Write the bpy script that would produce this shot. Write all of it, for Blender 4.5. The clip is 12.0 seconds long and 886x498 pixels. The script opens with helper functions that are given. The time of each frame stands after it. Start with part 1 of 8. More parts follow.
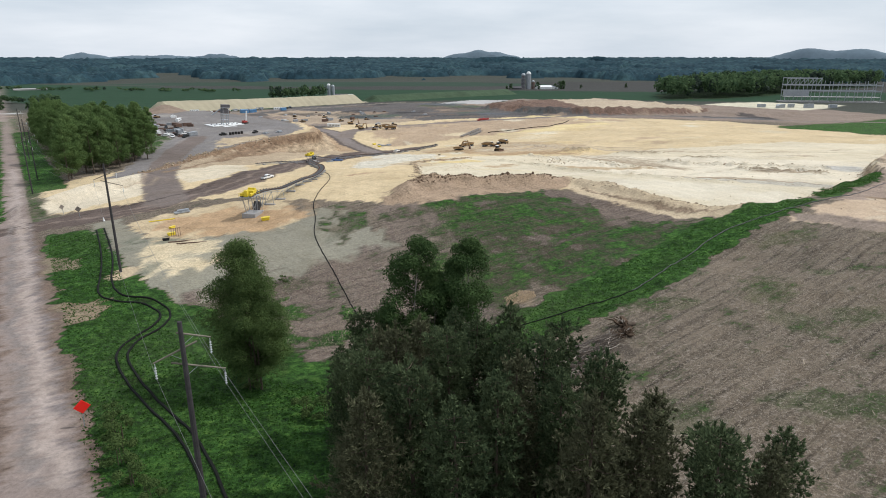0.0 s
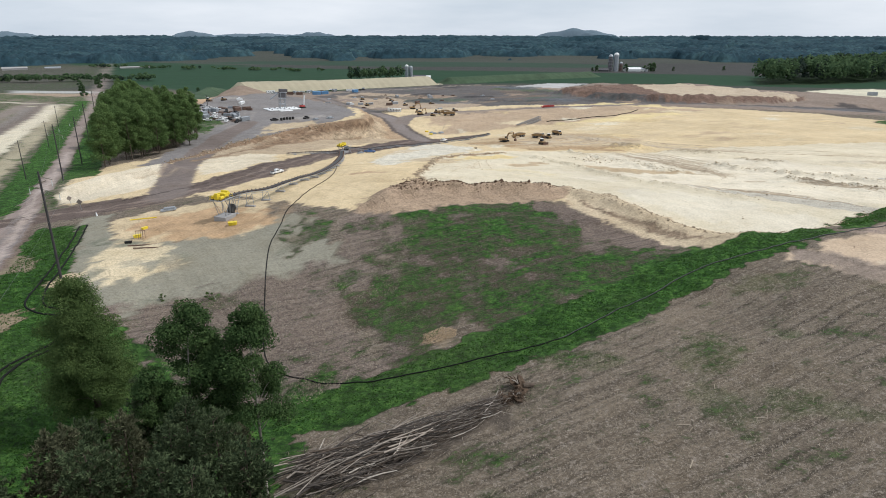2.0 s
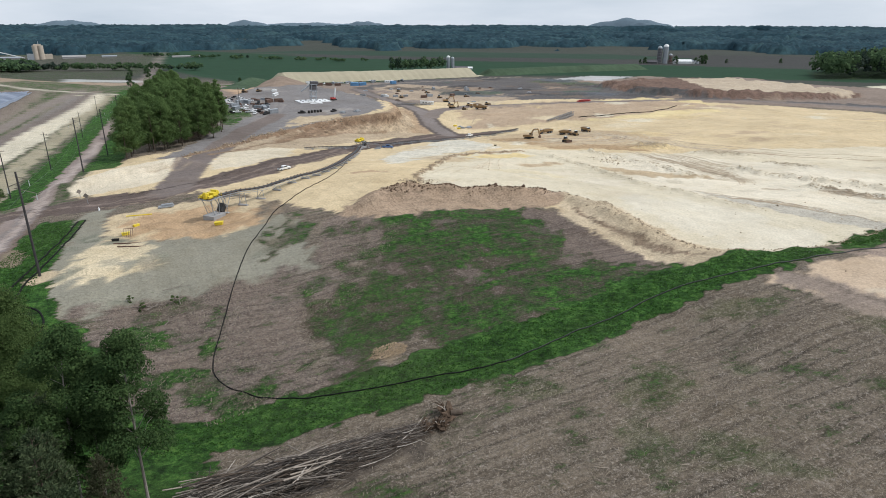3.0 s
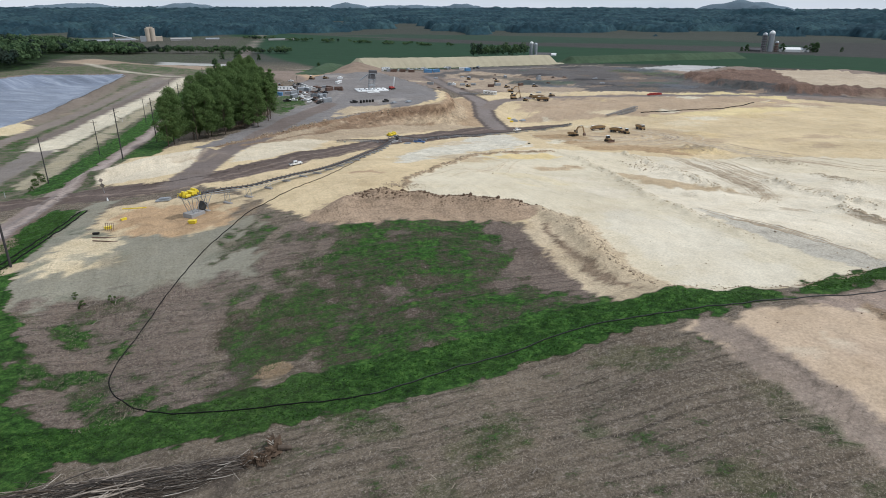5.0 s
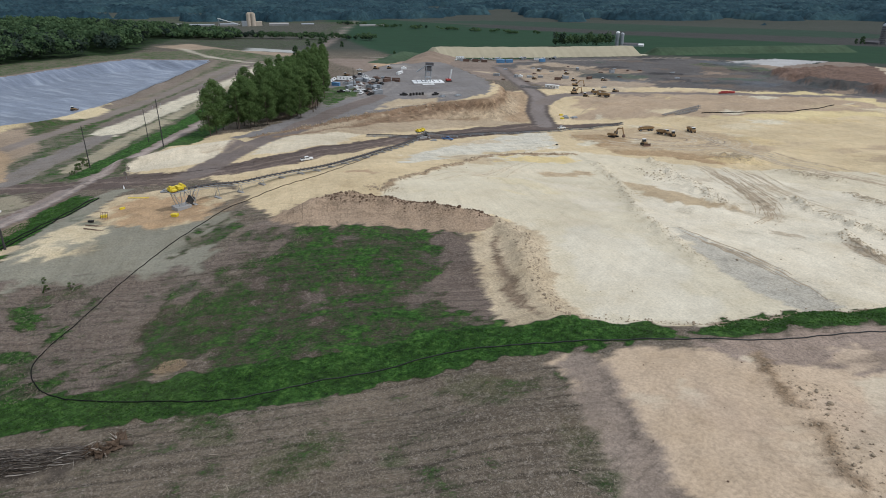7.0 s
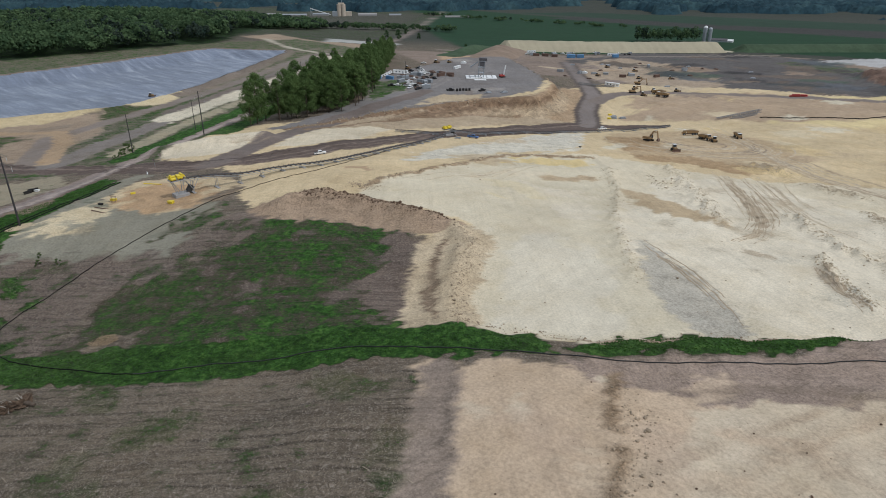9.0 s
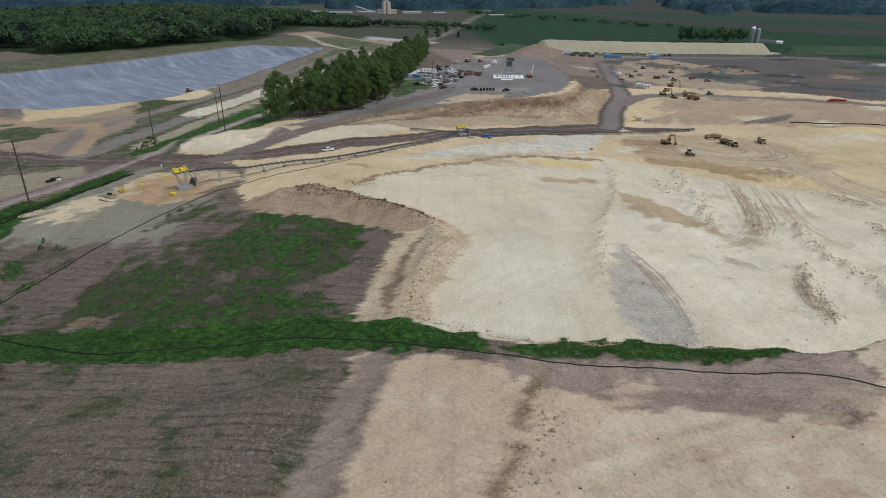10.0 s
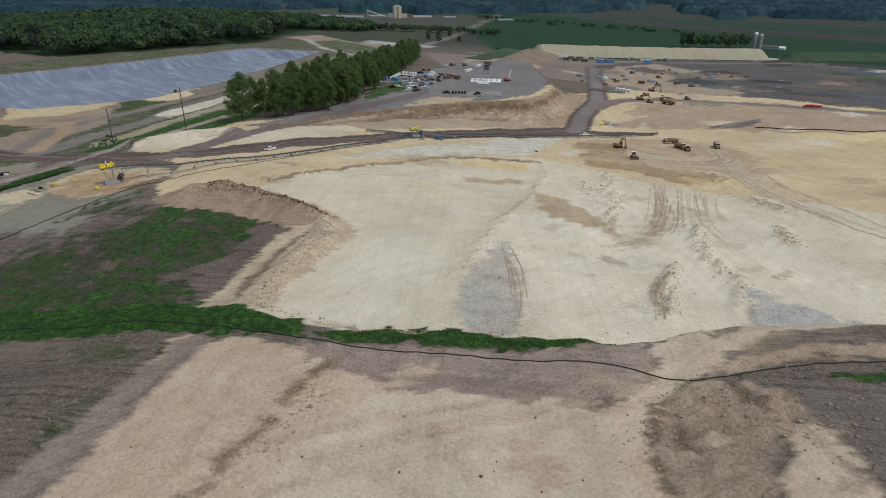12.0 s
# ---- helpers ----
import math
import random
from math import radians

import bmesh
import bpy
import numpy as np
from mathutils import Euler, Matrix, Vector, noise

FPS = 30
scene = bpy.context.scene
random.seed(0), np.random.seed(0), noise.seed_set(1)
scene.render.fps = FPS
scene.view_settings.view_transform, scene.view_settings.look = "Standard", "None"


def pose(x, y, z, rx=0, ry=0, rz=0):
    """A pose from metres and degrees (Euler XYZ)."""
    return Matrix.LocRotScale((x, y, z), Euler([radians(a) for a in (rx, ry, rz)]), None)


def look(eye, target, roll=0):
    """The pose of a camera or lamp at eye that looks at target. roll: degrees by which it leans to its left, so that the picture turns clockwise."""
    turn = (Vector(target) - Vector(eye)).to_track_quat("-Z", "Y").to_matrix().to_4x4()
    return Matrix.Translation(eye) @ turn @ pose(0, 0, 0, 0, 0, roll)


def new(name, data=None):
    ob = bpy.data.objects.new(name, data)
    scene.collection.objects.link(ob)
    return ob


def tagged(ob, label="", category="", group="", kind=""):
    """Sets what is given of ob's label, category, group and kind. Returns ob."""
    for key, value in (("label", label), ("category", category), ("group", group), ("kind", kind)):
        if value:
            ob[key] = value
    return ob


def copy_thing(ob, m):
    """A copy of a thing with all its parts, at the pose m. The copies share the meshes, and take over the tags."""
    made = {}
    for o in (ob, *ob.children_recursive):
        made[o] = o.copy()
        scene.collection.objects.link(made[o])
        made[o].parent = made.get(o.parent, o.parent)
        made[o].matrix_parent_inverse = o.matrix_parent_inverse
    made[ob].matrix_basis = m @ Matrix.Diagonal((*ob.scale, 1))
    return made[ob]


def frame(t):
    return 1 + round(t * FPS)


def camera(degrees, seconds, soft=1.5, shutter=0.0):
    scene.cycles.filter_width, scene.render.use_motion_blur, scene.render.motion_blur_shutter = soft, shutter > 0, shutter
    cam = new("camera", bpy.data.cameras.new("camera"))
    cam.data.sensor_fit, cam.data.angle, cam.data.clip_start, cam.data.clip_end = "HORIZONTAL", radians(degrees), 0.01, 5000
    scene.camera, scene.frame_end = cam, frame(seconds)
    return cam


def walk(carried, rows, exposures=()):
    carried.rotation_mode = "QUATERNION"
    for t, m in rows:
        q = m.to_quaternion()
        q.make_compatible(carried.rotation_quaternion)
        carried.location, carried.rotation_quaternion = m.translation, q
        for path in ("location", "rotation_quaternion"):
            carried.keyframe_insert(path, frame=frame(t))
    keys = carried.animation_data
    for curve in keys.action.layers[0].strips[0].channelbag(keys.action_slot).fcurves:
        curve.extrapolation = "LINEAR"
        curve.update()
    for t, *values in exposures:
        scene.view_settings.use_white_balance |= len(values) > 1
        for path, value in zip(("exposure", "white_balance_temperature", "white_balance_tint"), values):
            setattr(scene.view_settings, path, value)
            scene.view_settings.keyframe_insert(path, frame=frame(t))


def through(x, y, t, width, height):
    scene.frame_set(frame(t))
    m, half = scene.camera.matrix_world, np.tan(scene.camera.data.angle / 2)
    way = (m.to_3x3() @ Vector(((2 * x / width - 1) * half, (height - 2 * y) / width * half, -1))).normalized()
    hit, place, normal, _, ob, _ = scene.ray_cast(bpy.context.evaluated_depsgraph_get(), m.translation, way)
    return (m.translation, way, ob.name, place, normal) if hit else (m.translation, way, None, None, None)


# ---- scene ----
cam = camera(71.2, 12.0, soft=0.95)
METRES, EYE, TILT, LEAN, TURN = 201.25, 42.0, -17.3, 0.0, 0.0
ROWS = [
    (0.0, 0.0, 0.0, 0.0, 0.0, 0.0, -0.0),
    (0.5, 0.0345, 0.0154, 0.011, 1.99, -0.51, -0.63),
    (1.0, 0.0694, 0.0299, 0.0223, 4.06, -1.01, -1.3),
    (1.5, 0.1041, 0.0446, 0.0339, 5.94, -1.53, -1.89),
    (2.0, 0.1386, 0.0592, 0.0451, 8.06, -2.05, -2.55),
    (2.5, 0.173, 0.0739, 0.0561, 10.18, -2.59, -3.29),
    (3.0, 0.2076, 0.088, 0.0675, 12.32, -3.19, -3.96),
    (5.0, 0.3502, 0.1476, 0.114, 20.87, -5.46, -6.48),
    (5.5, 0.3874, 0.1638, 0.1261, 23.03, -6.06, -7.08),
    (6.0, 0.4248, 0.1791, 0.1391, 25.44, -6.7, -7.78),
    (6.5, 0.4624, 0.1945, 0.1517, 27.4, -7.32, -8.32),
    (7.0, 0.5005, 0.2103, 0.1644, 29.56, -7.91, -8.92),
    (9.0, 0.646, 0.2793, 0.209, 38.0, -10.22, -11.05),
    (9.5, 0.6815, 0.2996, 0.2191, 40.18, -10.73, -11.62),
    (10.0, 0.718, 0.3211, 0.2287, 42.36, -11.27, -12.13),
    (10.5, 0.7546, 0.3438, 0.2378, 43.29, -11.44, -12.34),
    (11.0, 0.7917, 0.3677, 0.2462, 43.82, -11.54, -12.48),
    (11.5, 0.8287, 0.3925, 0.254, 44.1, -11.44, -12.6),
    (12.0, 0.865, 0.4196, 0.2611, 44.44, -11.35, -12.65),
]
EXPOSURES = [(0.0, 0.12, 6300, 10), (3.0, 0.06, 6180, 10), (6.0, -0.16, 6050, 10), (9.0, -0.42, 6080, 10), (12.0, -0.55, 6080, 10)]
walk(cam, [(t, pose(0, 0, EYE, TILT, LEAN, TURN) @ pose(METRES * x, METRES * y, METRES * z, 90 + pitch, roll, yaw)) for t, x, y, z, yaw, pitch, roll in ROWS], EXPOSURES)

# ---- the light ----
SUN_EL, SUN_AZ = 52.0, 78.0          # degrees above the horizon; clockwise from +y
sun_way = Vector((math.sin(radians(SUN_AZ)) * math.cos(radians(SUN_EL)), math.cos(radians(SUN_AZ)) * math.cos(radians(SUN_EL)), math.sin(radians(SUN_EL))))
sun = new("sun", bpy.data.lights.new("sun", "SUN"))
sun.data.energy, sun.data.angle, sun.data.color = 2.5, radians(2.0), (1.0, 0.975, 0.945)
sun.matrix_world = look(sun_way * 300, (0, 0, 0))

world = bpy.data.worlds.new("sky")
scene.world = world
world.use_nodes = True
wn, wl = world.node_tree.nodes, world.node_tree.links
wn.clear()
w_out, w_bg = wn.new("ShaderNodeOutputWorld"), wn.new("ShaderNodeBackground")
w_sky = wn.new("ShaderNodeTexSky")
w_sky.sky_type, w_sky.sun_disc = "NISHITA", False
w_sky.sun_elevation, w_sky.sun_rotation = radians(SUN_EL), radians(SUN_AZ)
w_sky.air_density, w_sky.dust_density, w_sky.ozone_density = 1.0, 3.0, 1.0
w_co, w_map, w_noise, w_ramp, w_mix = (wn.new("ShaderNode" + n) for n in ("TexCoord", "Mapping", "TexNoise", "ValToRGB", "MixRGB"))
w_map.inputs["Scale"].default_value = (1.6, 1.6, 9.0)
w_noise.inputs["Scale"].default_value, w_noise.inputs["Detail"].default_value, w_noise.inputs["Roughness"].default_value = 1.7, 7.0, 0.55
w_ramp.color_ramp.elements[0].position, w_ramp.color_ramp.elements[1].position = 0.28, 0.72
w_ramp.color_ramp.elements[0].color, w_ramp.color_ramp.elements[1].color = (7.4, 8.3, 9.2, 1), (10.8, 11.2, 11.7, 1)
w_mix.inputs[0].default_value = 0.82
wl.new(w_co.outputs["Generated"], w_map.inputs["Vector"])
wl.new(w_map.outputs["Vector"], w_noise.inputs["Vector"])
wl.new(w_noise.outputs["Fac"], w_ramp.inputs["Fac"])
wl.new(w_sky.outputs["Color"], w_mix.inputs[1])
wl.new(w_ramp.outputs["Color"], w_mix.inputs[2])
wl.new(w_mix.outputs["Color"], w_bg.inputs["Color"])
w_bg.inputs["Strength"].default_value = 0.085
wl.new(w_bg.outputs["Background"], w_out.inputs["Surface"])


# ---- materials ----
def material(name):
    m = bpy.data.materials.new(name)
    m.use_nodes = True
    n, l = m.node_tree.nodes, m.node_tree.links
    return m, n, l, n["Principled BSDF"]


def noise_node(n, l, scale, detail=4.0, rough=0.6, vector=None, kind="TexNoise"):
    t = n.new("ShaderNode" + kind)
    t.inputs["Scale"].default_value = scale
    if kind == "TexNoise":
        t.inputs["Detail"].default_value, t.inputs["Roughness"].default_value = detail, rough
    if vector is not None:
        l.new(vector, t.inputs["Vector"])
    return t


def ramp_node(n, l, fac, stops):
    r = n.new("ShaderNodeValToRGB")
    while len(r.color_ramp.elements) < len(stops):
        r.color_ramp.elements.new(0.5)
    for e, (at, c) in zip(r.color_ramp.elements, stops):
        e.position, e.color = at, (c, c, c, 1) if isinstance(c, (int, float)) else (*c, 1)
    l.new(fac, r.inputs["Fac"])
    return r.outputs["Color"]


def math_node(n, l, op, a, b=None, clamp=False):
    m = n.new("ShaderNodeMath")
    m.operation, m.use_clamp = op, clamp
    for k, v in enumerate((a, b)):
        if v is None:
            continue
        if isinstance(v, (int, float)):
            m.inputs[k].default_value = v
        else:
            l.new(v, m.inputs[k])
    return m.outputs[0]


def mix_node(n, l, fac, a, b, blend="MIX"):
    m = n.new("ShaderNodeMixRGB")
    m.blend_type = blend
    for k, v in enumerate((fac, a, b)):
        if isinstance(v, (int, float)):
            m.inputs[k].default_value = v
        elif isinstance(v, tuple):
            m.inputs[k].default_value = (*v, 1)
        else:
            l.new(v, m.inputs[k])
    return m.outputs[0]


def bump_node(n, l, bsdf, height, strength, distance):
    b = n.new("ShaderNodeBump")
    b.inputs["Strength"].default_value, b.inputs["Distance"].default_value = strength, distance
    l.new(height, b.inputs["Height"])
    l.new(b.outputs["Normal"], bsdf.inputs["Normal"])


def plain(name, colour, rough=0.7, metal=0.0, vary=0.25, scale=3.0, bump=0.0):
    """A coat of one colour with grime and wear at two sizes."""
    m, n, l, bsdf = material(name)
    co = n.new("ShaderNodeTexCoord").outputs["Object"]
    a = noise_node(n, l, scale, 5.0, 0.6, co)
    b = noise_node(n, l, scale * 7, 3.0, 0.6, co)
    both = math_node(n, l, "ADD", math_node(n, l, "MULTIPLY", a.outputs["Fac"], 0.65), math_node(n, l, "MULTIPLY", b.outputs["Fac"], 0.35))
    dark = tuple(c * (1 - vary) for c in colour)
    light = tuple(min(1, c * (1 + vary * 0.6)) for c in colour)
    l.new(ramp_node(n, l, both, [(0.3, dark), (0.7, light)]), bsdf.inputs["Base Color"])
    bsdf.inputs["Roughness"].default_value, bsdf.inputs["Metallic"].default_value = rough, metal
    if rough >= 0.85:
        bsdf.inputs["Specular IOR Level"].default_value = 0.15
    if bump:
        bump_node(n, l, bsdf, both, bump, 0.05)
    return m


def ground_material():
    """Soil in the colours of its zones, with grass, straw, furrows and clods over it."""
    m, n, l, bsdf = material("open_ground")
    geo = n.new("ShaderNodeNewGeometry").outputs["Position"]
    soil, cover = n.new("ShaderNodeAttribute"), n.new("ShaderNodeAttribute")
    soil.attribute_name, cover.attribute_name = "soil", "cover"
    parts = n.new("ShaderNodeSeparateColor")
    l.new(cover.outputs["Color"], parts.inputs[0])
    grass, litter, clod = parts.outputs[0], parts.outputs[1], parts.outputs[2]
    rows = n.new("ShaderNodeMapping")
    rows.vector_type = "TEXTURE"
    rows.inputs["Rotation"].default_value, rows.inputs["Scale"].default_value = (0, 0, radians(36)), (48.0, 0.95, 10.0)
    l.new(geo, rows.inputs["Vector"])
    lanes = n.new("ShaderNodeMapping")
    lanes.vector_type = "TEXTURE"
    lanes.inputs["Rotation"].default_value, lanes.inputs["Scale"].default_value = (0, 0, radians(-48)), (30.0, 2.2, 10.0)
    l.new(geo, lanes.inputs["Vector"])
    big, mid, fine = noise_node(n, l, 0.03, 5, 0.6, geo), noise_node(n, l, 0.22, 6, 0.68, geo), noise_node(n, l, 1.9, 6, 0.75, geo)
    stain = noise_node(n, l, 0.075, 6, 0.7, geo)
    furrow, drag = noise_node(n, l, 1.0, 5, 0.65, rows.outputs["Vector"]), noise_node(n, l, 1.0, 6, 0.7, lanes.outputs["Vector"])
    patch = noise_node(n, l, 0.014, 3, 0.5, geo)
    # soil: broad tone, stains, drag marks of the scrapers, grain
    earth = mix_node(n, l, 1.0, soil.outputs["Color"], ramp_node(n, l, big.outputs["Fac"], [(0.3, 0.88), (0.7, 1.10)]), "MULTIPLY")
    earth = mix_node(n, l, 1.0, earth, ramp_node(n, l, stain.outputs["Fac"], [(0.30, (0.88, 0.85, 0.80)), (0.42, (0.98, 0.97, 0.95)), (0.54, (1, 1, 1)), (0.68, (1.07, 1.08, 1.09))]), "MULTIPLY")
    earth = mix_node(n, l, 1.0, earth, ramp_node(n, l, drag.outputs["Fac"], [(0.30, 0.90), (0.48, 1.0), (0.7, 1.05)]), "MULTIPLY")
    earth = mix_node(n, l, 1.0, earth, ramp_node(n, l, fine.outputs["Fac"], [(0.32, 0.80), (0.5, 1.0), (0.68, 1.15)]), "MULTIPLY")
    speck = noise_node(n, l, 4.2, 4, 0.8, geo)
    rough_soil = math_node(n, l, "ADD", math_node(n, l, "MULTIPLY", math_node(n, l, "ADD", clod, litter), 1.2), 0.04, True)
    earth = mix_node(n, l, rough_soil, earth, mix_node(n, l, 1.0, earth, ramp_node(n, l, speck.outputs["Fac"], [(0.36, 0.78), (0.46, 0.98), (0.56, 1.02), (0.66, 1.16)]), "MULTIPLY"))
    for turn, size, seed in ((20, (7.0, 0.55, 3.0), 1), (-48, (9.0, 0.5, 3.0), 2), (70, (5.0, 0.6, 3.0), 3)):
        scuff_map = n.new("ShaderNodeMapping")
        scuff_map.vector_type = "TEXTURE"
        scuff_map.inputs["Location"].default_value = (37.0 * seed, 11.0 * seed, 0)
        scuff_map.inputs["Rotation"].default_value, scuff_map.inputs["Scale"].default_value = (0, 0, radians(turn)), size
        l.new(geo, scuff_map.inputs["Vector"])
        scuff = noise_node(n, l, 1.0, 7, 0.72, scuff_map.outputs["Vector"])
        area = n.new("ShaderNodeMapping")
        area.inputs["Location"].default_value = (210.0 * seed, 90.0 * seed, 0)
        l.new(geo, area.inputs["Vector"])
        where = ramp_node(n, l, noise_node(n, l, 0.035, 4, 0.6, area.outputs["Vector"]).outputs["Fac"], [(0.48, 0.0), (0.60, 1.0)])
        amount = math_node(n, l, "MULTIPLY", where, math_node(n, l, "ADD", math_node(n, l, "MULTIPLY", clod, 1.2), 0.22), True)
        earth = mix_node(n, l, amount, earth, mix_node(n, l, 1.0, earth, ramp_node(n, l, scuff.outputs["Fac"], [(0.36, 0.62), (0.44, 0.97), (0.60, 1.0), (0.68, 1.14)]), "MULTIPLY"))
    grit = noise_node(n, l, 5.5, 5, 0.75, geo)
    earth = mix_node(n, l, math_node(n, l, "MULTIPLY", math_node(n, l, "ADD", math_node(n, l, "MULTIPLY", clod, 0.30), litter), 0.7, True), earth, mix_node(n, l, 1.0, earth, ramp_node(n, l, grit.outputs["Fac"], [(0.40, 0.58), (0.48, 0.94), (0.53, 1.06), (0.61, 1.5)]), "MULTIPLY"))
    broken = math_node(n, l, "ADD", math_node(n, l, "MULTIPLY", mid.outputs["Fac"], 0.5), math_node(n, l, "MULTIPLY", fine.outputs["Fac"], 0.5))
    lumps = ramp_node(n, l, broken, [(0.40, 0.55), (0.48, 0.95), (0.53, 1.06), (0.60, 1.35)])
    earth = mix_node(n, l, clod, earth, mix_node(n, l, 1.0, earth, lumps, "MULTIPLY"))
    # furrows and straw on the stubble
    furrow_shade = ramp_node(n, l, furrow.outputs["Fac"], [(0.38, 0.60), (0.46, 0.94), (0.54, 1.04), (0.62, 1.22)])
    earth = mix_node(n, l, litter, earth, mix_node(n, l, 1.0, earth, furrow_shade, "MULTIPLY"))
    # planter rows: narrow lines at an even pitch, broken along their length
    drill_map = n.new("ShaderNodeMapping")
    drill_map.vector_type = "TEXTURE"
    drill_map.inputs["Rotation"].default_value = (0, 0, radians(36))
    l.new(geo, drill_map.inputs["Vector"])
    drill = n.new("ShaderNodeTexWave")
    drill.wave_type, drill.bands_direction = "BANDS", "Y"
    for key, value in (("Scale", 0.125), ("Distortion", 2.2), ("Detail", 3.0), ("Detail Scale", 1.3), ("Detail Roughness", 0.6)):
        drill.inputs[key].default_value = value
    l.new(drill_map.outputs["Vector"], drill.inputs["Vector"])
    drill_line = ramp_node(n, l, drill.outputs["Fac"], [(0.0, 0.42), (0.09, 0.70), (0.26, 1.0), (0.85, 1.0), (1.0, 1.08)])
    drill_fac = math_node(n, l, "MULTIPLY", litter, ramp_node(n, l, stain.outputs["Fac"], [(0.44, 0.1), (0.58, 1.0)]))
    earth = mix_node(n, l, drill_fac, earth, mix_node(n, l, 1.0, earth, drill_line, "MULTIPLY"))
    straw = noise_node(n, l, 1.3, 7, 0.82, geo)
    straw_fac = math_node(n, l, "MULTIPLY", ramp_node(n, l, straw.outputs["Fac"], [(0.53, 0.0), (0.62, 0.8)]), litter)
    earth = mix_node(n, l, straw_fac, earth, (0.30, 0.255, 0.21))
    chaff = noise_node(n, l, 3.2, 6, 0.85, geo)
    chaff_fac = math_node(n, l, "MULTIPLY", ramp_node(n, l, chaff.outputs["Fac"], [(0.55, 0.0), (0.61, 0.9)]), litter)
    earth = mix_node(n, l, chaff_fac, earth, (0.37, 0.32, 0.265))
    # grass where its cover passes the threshold of a broken noise
    wild = math_node(n, l, "ADD", math_node(n, l, "MULTIPLY", mid.outputs["Fac"], 0.66), math_node(n, l, "MULTIPLY", fine.outputs["Fac"], 0.50))
    wild = math_node(n, l, "ADD", wild, math_node(n, l, "MULTIPLY", stain.outputs["Fac"], 0.40))
    wild = math_node(n, l, "SUBTRACT", math_node(n, l, "ADD", wild, math_node(n, l, "MULTIPLY", furrow.outputs["Fac"], 0.42)), 0.49)
    edge = math_node(n, l, "SUBTRACT", math_node(n, l, "ADD", grass, wild), 1.0)
    fac = ramp_node(n, l, math_node(n, l, "MULTIPLY", math_node(n, l, "ADD", edge, 0.09), 5.5, True), [(0.0, 0.0), (1.0, 1.0)])
    blade = noise_node(n, l, 0.7, 8, 0.82, geo)
    green = ramp_node(n, l, blade.outputs["Fac"], [(0.38, (0.011, 0.027, 0.007)), (0.46, (0.025, 0.066, 0.013)), (0.53, (0.042, 0.108, 0.020)), (0.61, (0.085, 0.165, 0.034))])
    tuft = math_node(n, l, "ADD", math_node(n, l, "MULTIPLY", mid.outputs["Fac"], 0.55), math_node(n, l, "MULTIPLY", fine.outputs["Fac"], 0.45))
    green = mix_node(n, l, 1.0, green, ramp_node(n, l, tuft, [(0.42, 0.66), (0.48, 0.96), (0.53, 1.10), (0.59, 1.35)]), "MULTIPLY")
    dry = ramp_node(n, l, patch.outputs["Fac"], [(0.45, 0.0), (0.68, 0.4)])
    green = mix_node(n, l, dry, green, (0.085, 0.10, 0.045))
    l.new(mix_node(n, l, fac, earth, green), bsdf.inputs["Base Color"])
    bsdf.inputs["Roughness"].default_value = 0.95
    bsdf.inputs["Specular IOR Level"].default_value = 0.12
    relief = math_node(n, l, "ADD", math_node(n, l, "MULTIPLY", broken, math_node(n, l, "ADD", math_node(n, l, "MULTIPLY", clod, 1.3), 0.14)), math_node(n, l, "MULTIPLY", math_node(n, l, "MULTIPLY", blade.outputs["Fac"], fac), 1.4))
    relief = math_node(n, l, "ADD", relief, math_node(n, l, "MULTIPLY", math_node(n, l, "MULTIPLY", furrow.outputs["Fac"], litter), 0.9))
    bump_node(n, l, bsdf, relief, 0.8, 0.9)
    return m


def leaf_material(name, dark, light, through=0.35, size=0.25, each=0.5):
    m, n, l, bsdf = material(name)
    geo = n.new("ShaderNodeNewGeometry")
    co = noise_node(n, l, size, 3, 0.6, geo.outputs["Position"])
    mixed = math_node(n, l, "ADD", math_node(n, l, "MULTIPLY", geo.outputs["Random Per Island"], each), math_node(n, l, "MULTIPLY", math_node(n, l, "SUBTRACT", math_node(n, l, "MULTIPLY", co.outputs["Fac"], 1.6), 0.3), 1.0 - each))
    colour = ramp_node(n, l, mixed, [(0.15, dark), (0.85, light)])
    l.new(colour, bsdf.inputs["Base Color"])
    bsdf.inputs["Roughness"].default_value = 0.9
    bsdf.inputs["Specular IOR Level"].default_value = 0.05
    if through:
        thin, both = n.new("ShaderNodeBsdfTranslucent"), n.new("ShaderNodeMixShader")
        l.new(colour, thin.inputs["Color"])
        both.inputs[0].default_value = through
        l.new(bsdf.outputs[0], both.inputs[1])
        l.new(thin.outputs[0], both.inputs[2])
        l.new(both.outputs[0], n["Material Output"].inputs["Surface"])
    return m


MAT_GROUND = ground_material()
MAT_BARK = plain("bark", (0.11, 0.085, 0.065), 0.95, 0, 0.5, 2.0, 0.6)
MAT_POLE = plain("weathered_pole", (0.060, 0.056, 0.056), 0.9, 0, 0.4, 1.5, 0.4)
MAT_LEAF = leaf_material("broad_leaves", (0.046, 0.080, 0.026), (0.122, 0.172, 0.058))
MAT_GROVE = leaf_material("grove_leaves", (0.060, 0.110, 0.036), (0.175, 0.250, 0.090), 0.45)
MAT_PINE = leaf_material("pine_needles", (0.036, 0.058, 0.030), (0.125, 0.158, 0.078))
MAT_ASPEN = leaf_material("dark_aspen_leaves", (0.026, 0.054, 0.020), (0.084, 0.132, 0.046))
MAT_OLDPINE = leaf_material("brownish_pine_needles", (0.056, 0.062, 0.036), (0.165, 0.168, 0.096))
